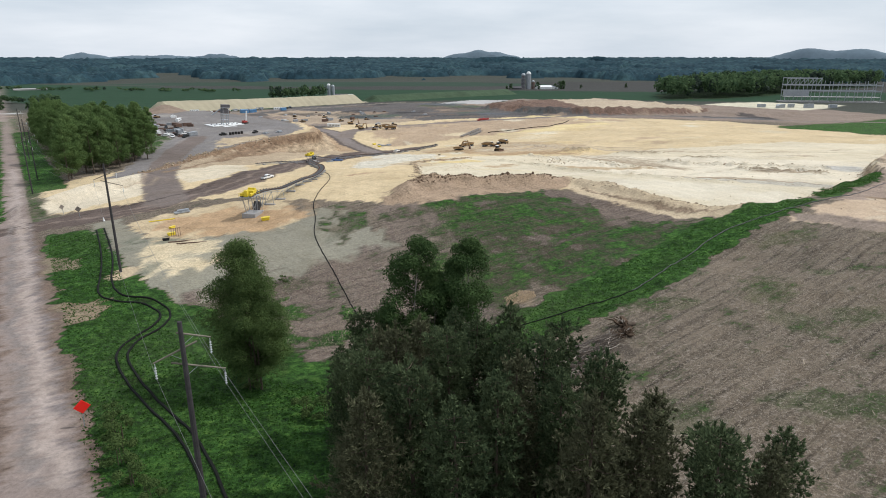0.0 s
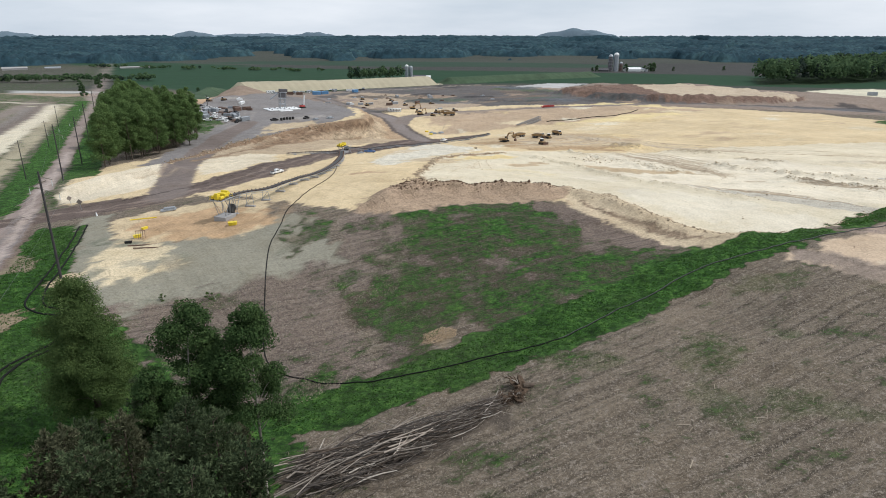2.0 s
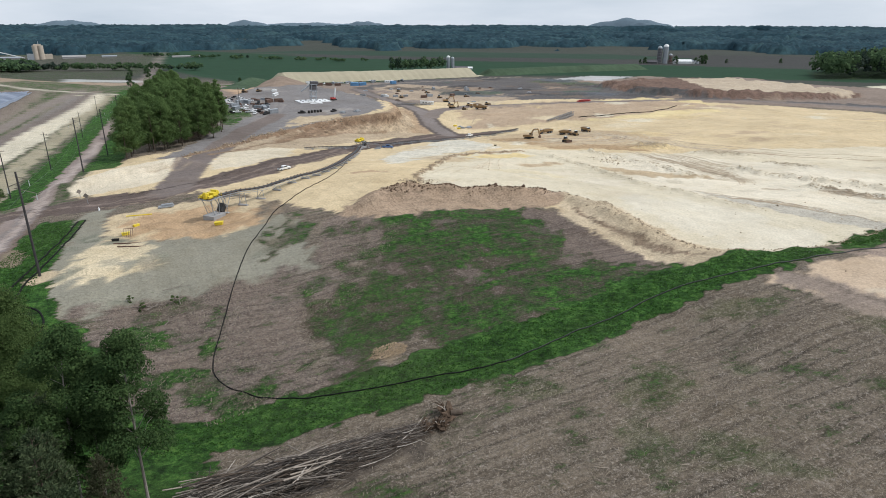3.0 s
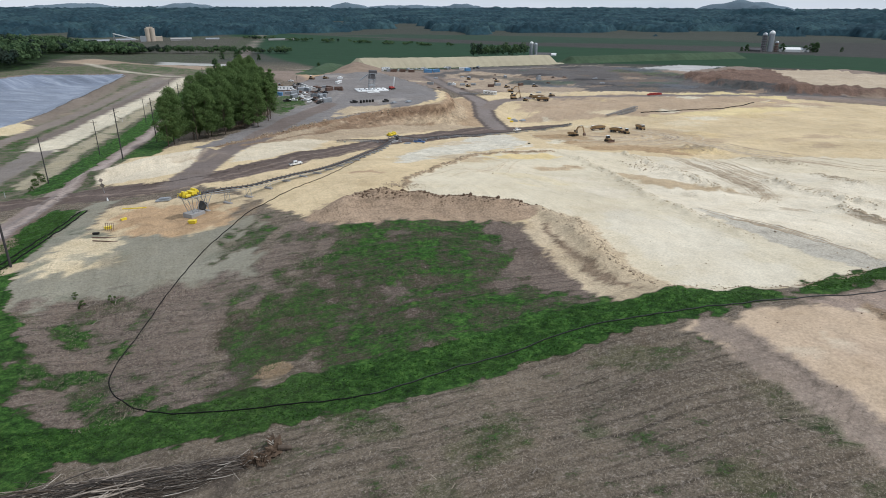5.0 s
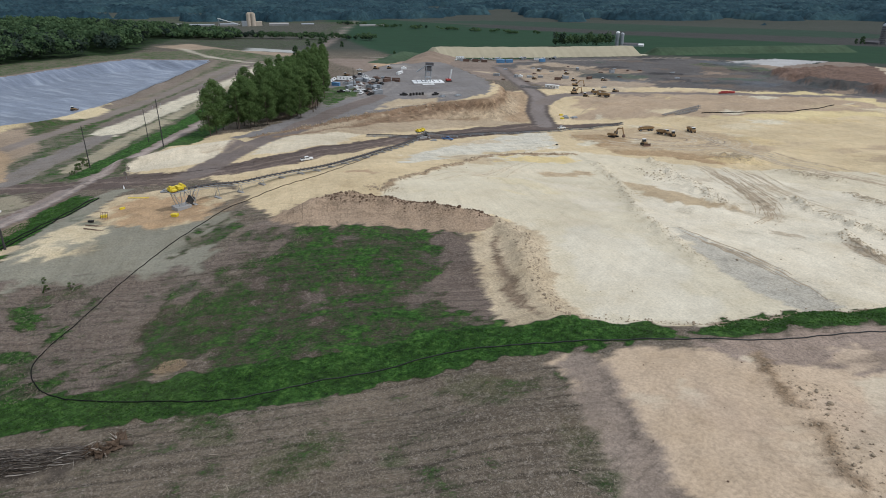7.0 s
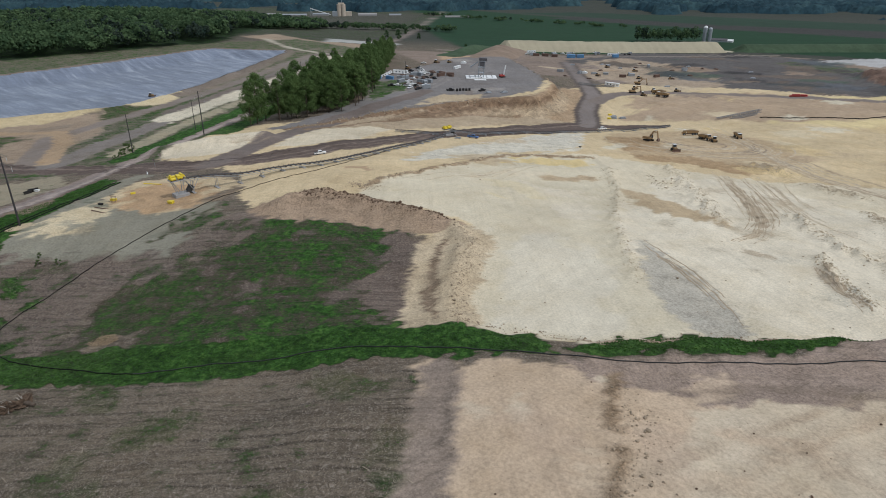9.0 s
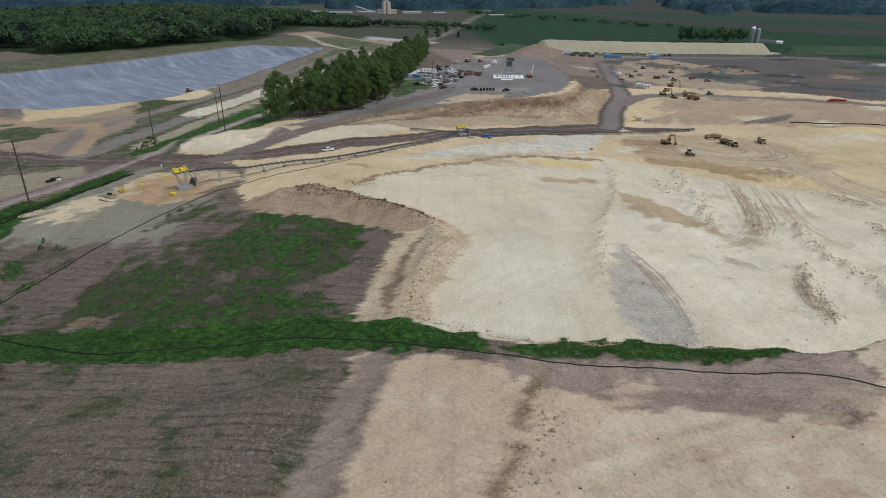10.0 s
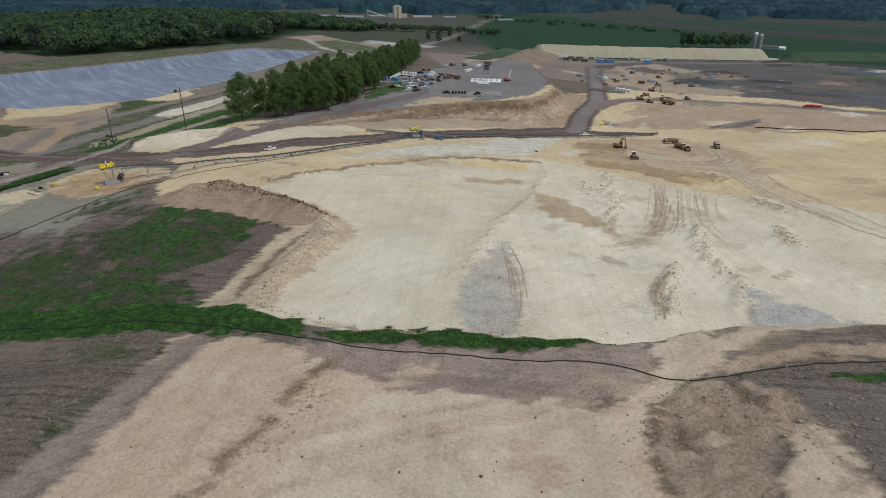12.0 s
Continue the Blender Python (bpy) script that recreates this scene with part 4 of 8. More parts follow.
# long narrow strips: line, half width, soil, cover, softness
BANDS = [
    ([(86, 151), (100, 160), (110, 169), (122, 179), (131, 187), (138, 201), (150, 214)], 0.8, (0.36, 0.275, 0.20), (0.0, 0.0, 0.7), 2.2),
    ([(145, 178), (144.3, 172), (145.2, 166.5), (147.6, 160.5), (151.5, 156), (155.5, 152.5)], 0.55, (0.21, 0.155, 0.11), (0.0, 0.0, 0.8), 1.2),
    ([(148, 184), (151.5, 180), (155, 179)], 1.0, (0.20, 0.15, 0.11), (0.0, 0.0, 0.8), 2.4),
    ([(148.5, 166), (150.5, 163), (153, 163)], 0.9, (0.22, 0.165, 0.12), (0.0, 0.0, 0.8), 2.4),
    ([(137.5, 161.5), (139.6, 167), (140.2, 174), (137.6, 180.5)], 0.5, (0.24, 0.18, 0.135), (0.0, 0.0, 0.8), 1.2),
    ([(-112, 392), (-98, 412), (-85, 426), (-90, 455), (-102, 484), (-118, 506)], 4.5, (0.35, 0.25, 0.16), (0.0, 0.0, 0.6), 4.0),
    # flat dark green band in place of the trench along the silt socks
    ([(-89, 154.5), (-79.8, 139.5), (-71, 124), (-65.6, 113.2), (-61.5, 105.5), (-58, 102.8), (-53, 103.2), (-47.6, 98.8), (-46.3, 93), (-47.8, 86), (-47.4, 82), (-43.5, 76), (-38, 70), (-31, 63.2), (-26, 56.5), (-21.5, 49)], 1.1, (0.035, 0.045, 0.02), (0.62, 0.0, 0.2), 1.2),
    ([(-40.6, 52), (-67.6, 90), (-100.6, 138), (-124.6, 173), (-213, 303)], 0.5, (0.35, 0.29, 0.255), (0.0, 0.0, 0.1), 0.9),
    ([(-34.4, 52), (-61.4, 90), (-94.4, 138), (-118.4, 173)], 0.7, (0.17, 0.125, 0.10), (0.1, 0.0, 0.4), 1.4),
    ([(-44.4, 52), (-71.4, 90), (-104.4, 138)], 0.7, (0.17, 0.125, 0.10), (0.1, 0.0, 0.4), 1.4),
    ([(-205, 128), (-160, 147), (-130, 162), (-112, 171), (-98, 178)], 6.5, HAUL, (0.0, 0.0, 0.45), 2.0),
    ([(79, 128), (87, 117), (98, 101), (126, 66)], 3.2, (0.285, 0.225, 0.18), (0.0, 0.2, 0.4), 2.6),
    # shadow beneath the brush pile, painted as a dark soil band
    ([(6, 66.5), (17, 75), (24, 81)], 3.0, (0.10, 0.082, 0.066), (0.0, 0.2, 0.6), 3.0),
    ([(-200, 127), (-130, 163), (-98, 178), (-80, 196), (-75, 225), (-74, 262), (-75, 305), (-65, 350), (-55, 395), (-50, 432)], 0.9, (0.20, 0.155, 0.13), (0, 0, 0.5), 1.6),
    ([(-200, 131), (-130, 168), (-102, 183), (-85, 203), (-80, 228), (-79, 262), (-79, 305), (-70, 352), (-60, 395), (-54, 432)], 0.5, (0.075, 0.058, 0.050), (0, 0, 0.6), 1.0),
    ([(-98, 174), (-80, 186), (-71, 208), (-68, 235), (-68, 262), (-70, 300)], 0.8, (0.17, 0.13, 0.11), (0, 0, 0.5), 1.6),
    ([(-98, 170), (-83, 179), (-71, 198), (-65, 222), (-64, 258), (-67, 296)], 0.6, (0.26, 0.20, 0.15), (0, 0, 0.8), 1.2),
    (FLOOR[1:9], 0.8, (0.34, 0.25, 0.16), (0, 0, 0.9), 1.4),
    ([(20, 262), (27, 268), (30, 276)], 3.0, (0.44, 0.34, 0.22), (0, 0, 0.5), 4.0),
    ([(-31, 210), (-27, 214), (-22, 211)], 1.6, (0.40, 0.285, 0.18), (0, 0, 0.5), 3.0),
    ([(-137, 178), (-184, 245), (-300, 413), (-420, 588)], 5.5, (0.12, 0.11, 0.07), (0.82, 0.0, 0.2), 2.0),
    ([(-150, 232), (-170, 262), (-205, 310), (-330, 490)], 6.0, (0.12, 0.11, 0.07), (0.75, 0.0, 0.2), 2.0),
    ([(-152, 183), (-200, 240), (-310, 402), (-400, 535)], 5.0, (0.34, 0.30, 0.21), (0.35, 0.0, 0.3), 3.0),
    ([(-155, 156), (-194, 205), (-240, 262), (-330, 385), (-420, 520)], 6.5, (0.20, 0.175, 0.155), (0.05, 0.0, 0.4), 3.0),
    ([(-330, 150), (-262, 172), (-243, 192), (-205, 180), (-165, 158)], 4.5, (0.36, 0.26, 0.165), (0.0, 0.0, 0.3), 3.0),
    ([(40, 177), (44.5, 169), (49, 162), (57.7, 150.5), (66, 142)], 0.7, (0.22, 0.16, 0.11), (0.0, 0.0, 1.0), 1.2),
    ([(-128, 258), (-130, 286), (-125, 331), (-114, 378), (-100, 409), (-88, 424)], 2.6, (0.23, 0.155, 0.10), (0.0, 0.0, 0.7), 2.5),
    ([(-118, 262), (-118, 300), (-110, 345), (-100, 380), (-84, 408)], 1.6, (0.27, 0.19, 0.125), (0.0, 0.0, 0.8), 2.0),
    ([(100.5, 143), (102, 138.5), (108, 129), (112.3, 119), (115, 112), (120, 100)], 0.8, (0.30, 0.215, 0.14), (0.0, 0.0, 1.0), 3.6),
    ([(79, 131), (90, 116), (101, 100), (114, 84)], 0.3, (0.22, 0.175, 0.14), (0.0, 0.1, 0.8), 1.6),
    ([(-38, 52), (-65, 90), (-98, 138), (-122, 173), (-211, 302)], 0.9, (0.36, 0.30, 0.265), (0.0, 0.0, 0.1), 1.2),
    ([(-36.2, 52), (-63.2, 90), (-96.2, 138), (-120.2, 173)], 0.4, (0.20, 0.17, 0.16), (0.0, 0.0, 0.25), 0.8),
    ([(-226, 246), (-276, 318), (-345, 435), (-415, 535)], 8.5, (0.57, 0.51, 0.39), (0.10, 0.0, 0.4), 4.0),
    ([(-250, 258), (-300, 335), (-368, 452), (-432, 548)], 4.5, (0.17, 0.14, 0.12), (0.0, 0.0, 0.4), 2.5),
    ([(-41, 52), (-68, 90), (-101, 138), (-125, 173)], 0.6, (0.22, 0.19, 0.175), (0.0, 0.0, 0.25), 1.0),
]


# ruts: single lines, spread to both sides and cut to uneven lengths
RUT_RUNS = [
    ([(63, 330), (77.5, 302), (87, 283), (93, 268), (96, 249), (93, 232)], 30, 4.5, 0.4, (0.40, 0.31, 0.205)),
    ([(113, 232), (120.5, 213.6), (125.5, 206), (129.4, 198)], 10, 1.6, 0.4, (0.36, 0.27, 0.19)),
    ([(76, 335), (90, 305), (104, 280), (128, 262)], 10, 5.0, 0.35, (0.46, 0.37, 0.255)),
    ([(74, 217), (90, 203), (103, 189), (113, 177)], 8, 2.0, 0.3, (0.42, 0.38, 0.31)),
    ([(20, 470), (42, 430), (66, 390), (96, 352), (140, 320), (200, 300)], 12, 10.0, 0.8, (0.43, 0.335, 0.22)),
    ([(112, 100), (120, 126), (134, 155), (143, 172), (146, 198), (168, 228)], 14, 7.0, 0.4, (0.44, 0.34, 0.24)),
    ([(92, 112), (108, 128), (130, 138), (160, 132), (182, 110)], 8, 7.0, 0.4, (0.46, 0.36, 0.26)),
    ([(94, 140), (112, 148), (130, 162), (142, 170)], 9, 2.6, 0.35, (0.19, 0.145, 0.11)),
    ([(150, 190), (158, 176), (172, 168), (192, 176)], 7, 4.0, 0.4, (0.25, 0.19, 0.14)),
    ([(-84, 160), (-66, 150), (-48, 148), (-36, 158), (-44, 170), (-62, 172)], 9, 4.0, 0.4, (0.36, 0.255, 0.155)),
    ([(80, 128), (90, 114), (105, 93), (126, 68)], 12, 4.0, 0.25, (0.31, 0.25, 0.20)),
    ([(-4, 205), (10, 240), (4, 285)], 6, 12.0, 0.5, (0.52, 0.44, 0.31)),
    ([(-120, 210), (-112, 225), (-116, 240)], 6, 5.0, 0.5, (0.42, 0.335, 0.235)),
    ([(-50, 470), (-52, 510), (-30, 560), (40, 580)], 8, 9.0, 0.9, (0.34, 0.255, 0.175)),
    ([(-160, 350), (-170, 400), (-185, 440), (-215, 480)], 9, 12.0, 0.9, (0.30, 0.27, 0.245)),
    ([(40, 177), (49, 162), (57.7, 150.5), (66, 142)], 7, 1.2, 0.35, (0.24, 0.18, 0.125)),
]


def ruts():
    draw = random.Random(40)
    for line, count, spread, half, colour in RUT_RUNS:
        for k in range(count):
            off, a, b2, lean = draw.gauss(0, spread * 0.55), draw.uniform(0, 0.45), draw.uniform(0.5, 1.0), draw.gauss(0, spread * 0.3)
            pts = np.array(line, float)
            run = np.concatenate([[0], np.cumsum(np.hypot(*np.diff(pts, axis=0).T))])
            at = np.linspace(a, b2, 9) * run[-1]
            px, py = np.interp(at, run, pts[:, 0]), np.interp(at, run, pts[:, 1])
            wx, wy = np.gradient(px), np.gradient(py)
            n = np.hypot(wx, wy)
            o = off + lean * np.linspace(-1, 1, 9) ** 2
            made = [(float(u), float(v)) for u, v in zip(px - wy / n * o, py + wx / n * o)]
            tone = draw.uniform(0.85, 1.2)
            yield made, half * draw.uniform(0.6, 1.1), tuple(c * tone for c in colour), 0.75
    for k in range(44):
        r, a0 = draw.uniform(9, 46), draw.uniform(-0.9, 1.2)
        made = [(28 + r * math.cos(a) * 1.1, 392 - r * math.sin(a) * 0.9) for a in np.linspace(a0, a0 + draw.uniform(0.8, 2.0), 9)]
        tone = draw.choice((0.72, 0.8, 1.25, 1.4))
        yield made, 0.45, (0.36 * tone, 0.275 * tone, 0.17 * tone), 0.85


def steps(a, b, fine_a, fine_b, step, back_growth, growth):
    """Grid lines from a to b, even between fine_a and fine_b and wider and wider outside."""
    inner = list(np.arange(fine_a, fine_b, step))
    out, s, p = [], step, fine_b
    while p < b:
        out.append(p)
        s *= growth
        p += s
    back, s, p = [], step, fine_a
    while p > a:
        s *= back_growth
        p -= s
        back.append(max(p, a))
    return np.array(back[::-1] + inner + out + [b])


def ragged(x, y, soft, seed):
    """How far an edge of that softness strays to either side, in metres."""
    return soft * (0.30 * ripple(x, y, max(6.0, soft * 1.8), seed) + 0.16 * ripple(x, y, max(3.0, soft * 0.6), seed + 1))


def about(x, y, line, reach):
    """Which points lie within the bounds of a line, widened by reach."""
    lx, ly = [p[0] for p in line], [p[1] for p in line]
    return np.flatnonzero((x > min(lx) - reach) & (x < max(lx) + reach) & (y > min(ly) - reach) & (y < max(ly) + reach))


def build_ground():
    xs = steps(-4900, 4900, -160, 185, 0.85, 1.021, 1.021)
    ys = steps(-4900, 4900, -10, 330, 0.85, 1.09, 1.0135)
    nx, ny = len(xs), len(ys)
    gx, gy = np.meshgrid(xs, ys)
    x, y = gx.ravel(), gy.ravel()
    z = height(x, y)
    near = smooth(1200, 300, np.hypot(x, y))
    wx, wy = x + 0.7 * near * ripple(x, y, 9, 21) + 0.5 * near * ripple(x, y, 2.6, 22), y + 0.7 * near * ripple(x, y, 10, 23) + 0.5 * near * ripple(x, y, 2.9, 24)
    soil = np.tile(np.array(BROWN), (len(x), 1))
    cover = np.tile(np.array((0.33, 0.85, 0.4)), (len(x), 1))
    rest = smooth(700, 1000, np.hypot(x, y))[:, None]
    soil = soil * (1 - rest) + np.array((0.045, 0.050, 0.040)) * rest
    cover = cover * (1 - rest) + np.array((0.3, 0.1, 0.0)) * rest
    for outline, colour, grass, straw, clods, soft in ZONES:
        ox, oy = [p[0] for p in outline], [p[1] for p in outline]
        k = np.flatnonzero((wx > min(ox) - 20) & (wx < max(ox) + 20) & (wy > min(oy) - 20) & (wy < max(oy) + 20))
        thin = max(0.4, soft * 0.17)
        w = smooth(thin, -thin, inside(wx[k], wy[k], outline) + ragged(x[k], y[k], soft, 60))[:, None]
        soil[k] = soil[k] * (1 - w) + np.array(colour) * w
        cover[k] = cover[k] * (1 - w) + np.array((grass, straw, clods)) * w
    for outline, count, least, most, soils, under, seed in BLOTCHES:
        draw = random.Random(seed)
        ox, oy = [p[0] for p in outline], [p[1] for p in outline]
        for k in range(count):
            cx, cy = draw.uniform(min(ox), max(ox)), draw.uniform(min(oy), max(oy))
            reach, turn, thin = draw.uniform(least, most), draw.uniform(0, 3.14), draw.uniform(0.3, 0.8)
            colour, full = draw.choice(soils), draw.uniform(0.5, 0.95)
            if inside(np.array([cx]), np.array([cy]), outline)[0] > 0:
                continue
            q = np.flatnonzero((np.abs(x - cx) < 1.8 * reach) & (np.abs(y - cy) < 1.8 * reach))
            dx, dy = x[q] - cx, y[q] - cy
            u, v = (dx * math.cos(turn) + dy * math.sin(turn)) / reach, (dy * math.cos(turn) - dx * math.sin(turn)) / (reach * thin)
            w = full * smooth(1.15, 0.75, np.hypot(u, v) + 0.30 * ripple(x[q], y[q], reach * 0.7, seed + 80) + 0.12 * ripple(x[q], y[q], 2.2, seed + 90))[:, None]
            soil[q] = soil[q] * (1 - w) + np.array(colour) * w
            cover[q] = cover[q] * (1 - w) + np.array(under) * w
    for line, half, colour, soft in TRACKS:
        k = about(x, y, line, half + 3 * soft + 3)
        stray = min(0.35, 0.12 * soft)
        d, side, along = beside(x[k] + stray * (wx[k] - x[k]), y[k] + stray * (wy[k] - y[k]), line)
        w = smooth(half + soft * 0.22, half - soft * 0.22, d + 0.6 * ragged(x[k], y[k], soft, 62))[:, None]
        soil[k] = soil[k] * (1 - w) + np.array(colour) * w
        cover[k] = cover[k] * (1 - w) + np.array((0.0, 0.0, 0.12)) * w
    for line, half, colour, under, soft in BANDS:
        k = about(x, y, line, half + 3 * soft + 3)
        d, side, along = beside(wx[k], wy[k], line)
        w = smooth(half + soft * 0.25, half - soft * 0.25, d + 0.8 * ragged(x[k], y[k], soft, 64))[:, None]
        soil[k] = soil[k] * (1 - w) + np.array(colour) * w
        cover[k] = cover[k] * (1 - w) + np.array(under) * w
    for line, half, colour, strong in ruts():
        lx, ly = [p[0] for p in line], [p[1] for p in line]
        k = np.flatnonzero((x > min(lx) - 4) & (x < max(lx) + 4) & (y > min(ly) - 4) & (y < max(ly) + 4))
        if len(k) == 0:
            continue
        d, side, along = beside(x[k] + 0.3 * (wx[k] - x[k]), y[k] + 0.3 * (wy[k] - y[k]), line)
        w = 0.6 * strong * smooth(half + 0.7, half - 0.4, d) * smooth(0, 0.15, along) * smooth(1, 0.85, along) * np.clip(0.75 + 0.6 * ripple(x[k], y[k], 9, 45), 0, 1)
        soil[k] = soil[k] * (1 - w[:, None]) + np.array(colour) * w[:, None]
        cover[k] = cover[k] * (1 - w[:, None]) + np.array((0.0, 0.1, 0.35)) * w[:, None]
        z[k] = z[k] - 0.05 * w
    face = smooth(1.0, 2.5, PAD_Z - z) * smooth(15.0, 10.0, inside(x, y, PAD)) * smooth(-0.5, 0.8, inside(x, y, PAD)) * smooth(250, 300, y) * smooth(545, 500, y)
    drop = PAD_Z - z + 0.7 * ripple(x, y, 8, 71) + 0.5 * ripple(x, y, 2.4, 72)
    tones = np.array([(0.12, 0.08, 0.055), (0.25, 0.165, 0.105), (0.165, 0.108, 0.07), (0.33, 0.235, 0.15), (0.45, 0.35, 0.235)])
    strata = np.stack([np.interp(drop, (0.8, 2.2, 3.6, 5.0, 7.5), tones[:, k]) for k in range(3)], 1) * (1 + 0.22 * ripple(x, y, 3.2, 73))[:, None]
    face = 0.9 * face[:, None]
    soil = soil * (1 - face) + np.clip(strata, 0.05, 0.6) * face
    cover = cover * (1 - face) + np.array((0, 0, 0.9)) * face
    z = z - 2.5 * smooth(-1.0, -9.0, inside(x, y, POND))
    mesh = bpy.data.meshes.new("ground")
    i = (np.arange(ny - 1)[:, None] * nx + np.arange(nx - 1)[None, :]).ravel()
    quads = np.stack([i, i + 1, i + nx + 1, i + nx], 1).astype(np.int32)
    mesh.vertices.add(len(x))
    mesh.vertices.foreach_set("co", np.stack([x, y, z], 1).astype(np.float32).ravel())
    mesh.loops.add(quads.size)
    mesh.loops.foreach_set("vertex_index", quads.ravel())
    mesh.polygons.add(len(quads))
    mesh.polygons.foreach_set("loop_start", np.arange(0, quads.size, 4, dtype=np.int32))
    mesh.update(calc_edges=True)
    for name, data in (("soil", soil), ("cover", cover)):
        layer = mesh.attributes.new(name, "FLOAT_COLOR", "POINT")
        layer.data.foreach_set("color", np.concatenate([data, np.ones((len(x), 1))], 1).astype(np.float32).ravel())
    mesh.polygons.foreach_set("use_smooth", np.ones(len(quads), bool))
    mesh.materials.append(MAT_GROUND)
    return tagged(new("ground", mesh), "open ground of sand, stubble, grass and dirt roads", "ground", kind="structure")


build_ground()


# ---- building blocks ----
def part(name, bm, mat, parent=None, label=""):
    mesh = bpy.data.meshes.new(name)
    bm.to_mesh(mesh)
    bm.free()
    mesh.materials.append(mat)
    ob = new(name, mesh)
    if parent is not None:
        ob.parent = parent
    if label:
        ob["label"] = label
    return ob


def thing(name, x, y, turn=0.0, z=None, label="", category="", group="", kind=""):
    ob = new(name)
    ob.matrix_world = pose(x, y, level(x, y) if z is None else z, 0, 0, turn)
    return tagged(ob, label, category, group, kind)


def add_tube(bm, points, radii, sides=7, caps=True):
    """A round bar along points."""
    rings = []
    for k, p in enumerate(points):
        p = Vector([float(c) for c in p])
        way = Vector([float(b - a) for a, b in zip(points[max(k - 1, 0)], points[min(k + 1, len(points) - 1)])]).normalized()
        a = way.orthogonal().normalized()
        if rings:
            a = (last - way * last.dot(way)).normalized()
        last = a
        b = way.cross(a)
        r = float(radii[k]) if isinstance(radii, (list, tuple)) else radii
        rings.append([bm.verts.new(p + r * (math.cos(t) * a + math.sin(t) * b)) for t in (6.2832 * j / sides for j in range(sides))])
    for lo, hi in zip(rings, rings[1:]):
        for j in range(sides):
            bm.faces.new((lo[j], lo[(j + 1) % sides], hi[(j + 1) % sides], hi[j]))
    if caps:
        bm.faces.new(rings[0][::-1])
        bm.faces.new(rings[-1])
    return bm


def add_box(bm, at, size, turn=None, bevel=0.0):
    """A box by its middle and size, with chamfered edges where bevel is given."""
    made = bmesh.ops.create_cube(bm, size=1.0)["verts"]
    m = Matrix.Translation(at) @ (turn or Matrix()) @ Matrix.Diagonal((*size, 1))
    bmesh.ops.transform(bm, matrix=m, verts=made)
    if bevel:
        edges = list({e for v in made for e in v.link_edges})
        bmesh.ops.bevel(bm, geom=edges, offset=bevel, segments=1, affect="EDGES")
    return bm


# ---- trees ----
def outward_pair(rng, away):
    """Two directions across each given one, somewhat shaken, so that a spray faces outward."""
    n = away / (np.linalg.norm(away, axis=1)[:, None] + 1e-9) + rng.normal(0, 0.42, away.shape)
    n /= np.linalg.norm(n, axis=1)[:, None]
    a = np.cross(n, rng.normal(0, 1, away.shape))
    a /= np.linalg.norm(a, axis=1)[:, None] + 1e-9
    return a, np.cross(n, a)


def leaf_cards(bm_verts, bm_faces, rng, centre, spread, count, size):
    """Small leaf sprays over and through a clump, facing outward and up."""
    n = count
    way = rng.normal(0, 1, (n, 3))
    way /= np.linalg.norm(way, axis=1)[:, None]
    way[:, 2] = np.abs(way[:, 2]) * np.where(rng.uniform(0, 1, n) < 0.72, 1, -1)
    p = way * (rng.uniform(0.35, 1.0, (n, 1)) ** 0.5) * np.array(spread) * 0.95 + np.array(centre)
    a, b = outward_pair(rng, way + np.array((0, 0, 0.35)))
    s = size * rng.uniform(0.6, 1.4, (n, 1))
    base = sum(len(v) for v in bm_verts)
    quad = np.stack([p - a * s, p + b * s * 0.6, p + a * s, p - b * s * 0.6], 1).reshape(-1, 3)
    bm_verts.append(quad)
    bm_faces.append(base + np.arange(4 * n).reshape(-1, 4))


def card_mesh(name, verts, faces, mat):
    v, f = np.concatenate(verts), np.concatenate(faces)
    mesh = bpy.data.meshes.new(name)
    mesh.vertices.add(len(v))
    mesh.vertices.foreach_set("co", v.astype(np.float32).ravel())
    mesh.loops.add(f.size)
    mesh.loops.foreach_set("vertex_index", f.astype(np.int32).ravel())
    mesh.polygons.add(len(f))
    mesh.polygons.foreach_set("loop_start", np.arange(0, f.size, 4, dtype=np.int32))
    mesh.update(calc_edges=True)
    mesh.materials.append(mat)
    return mesh


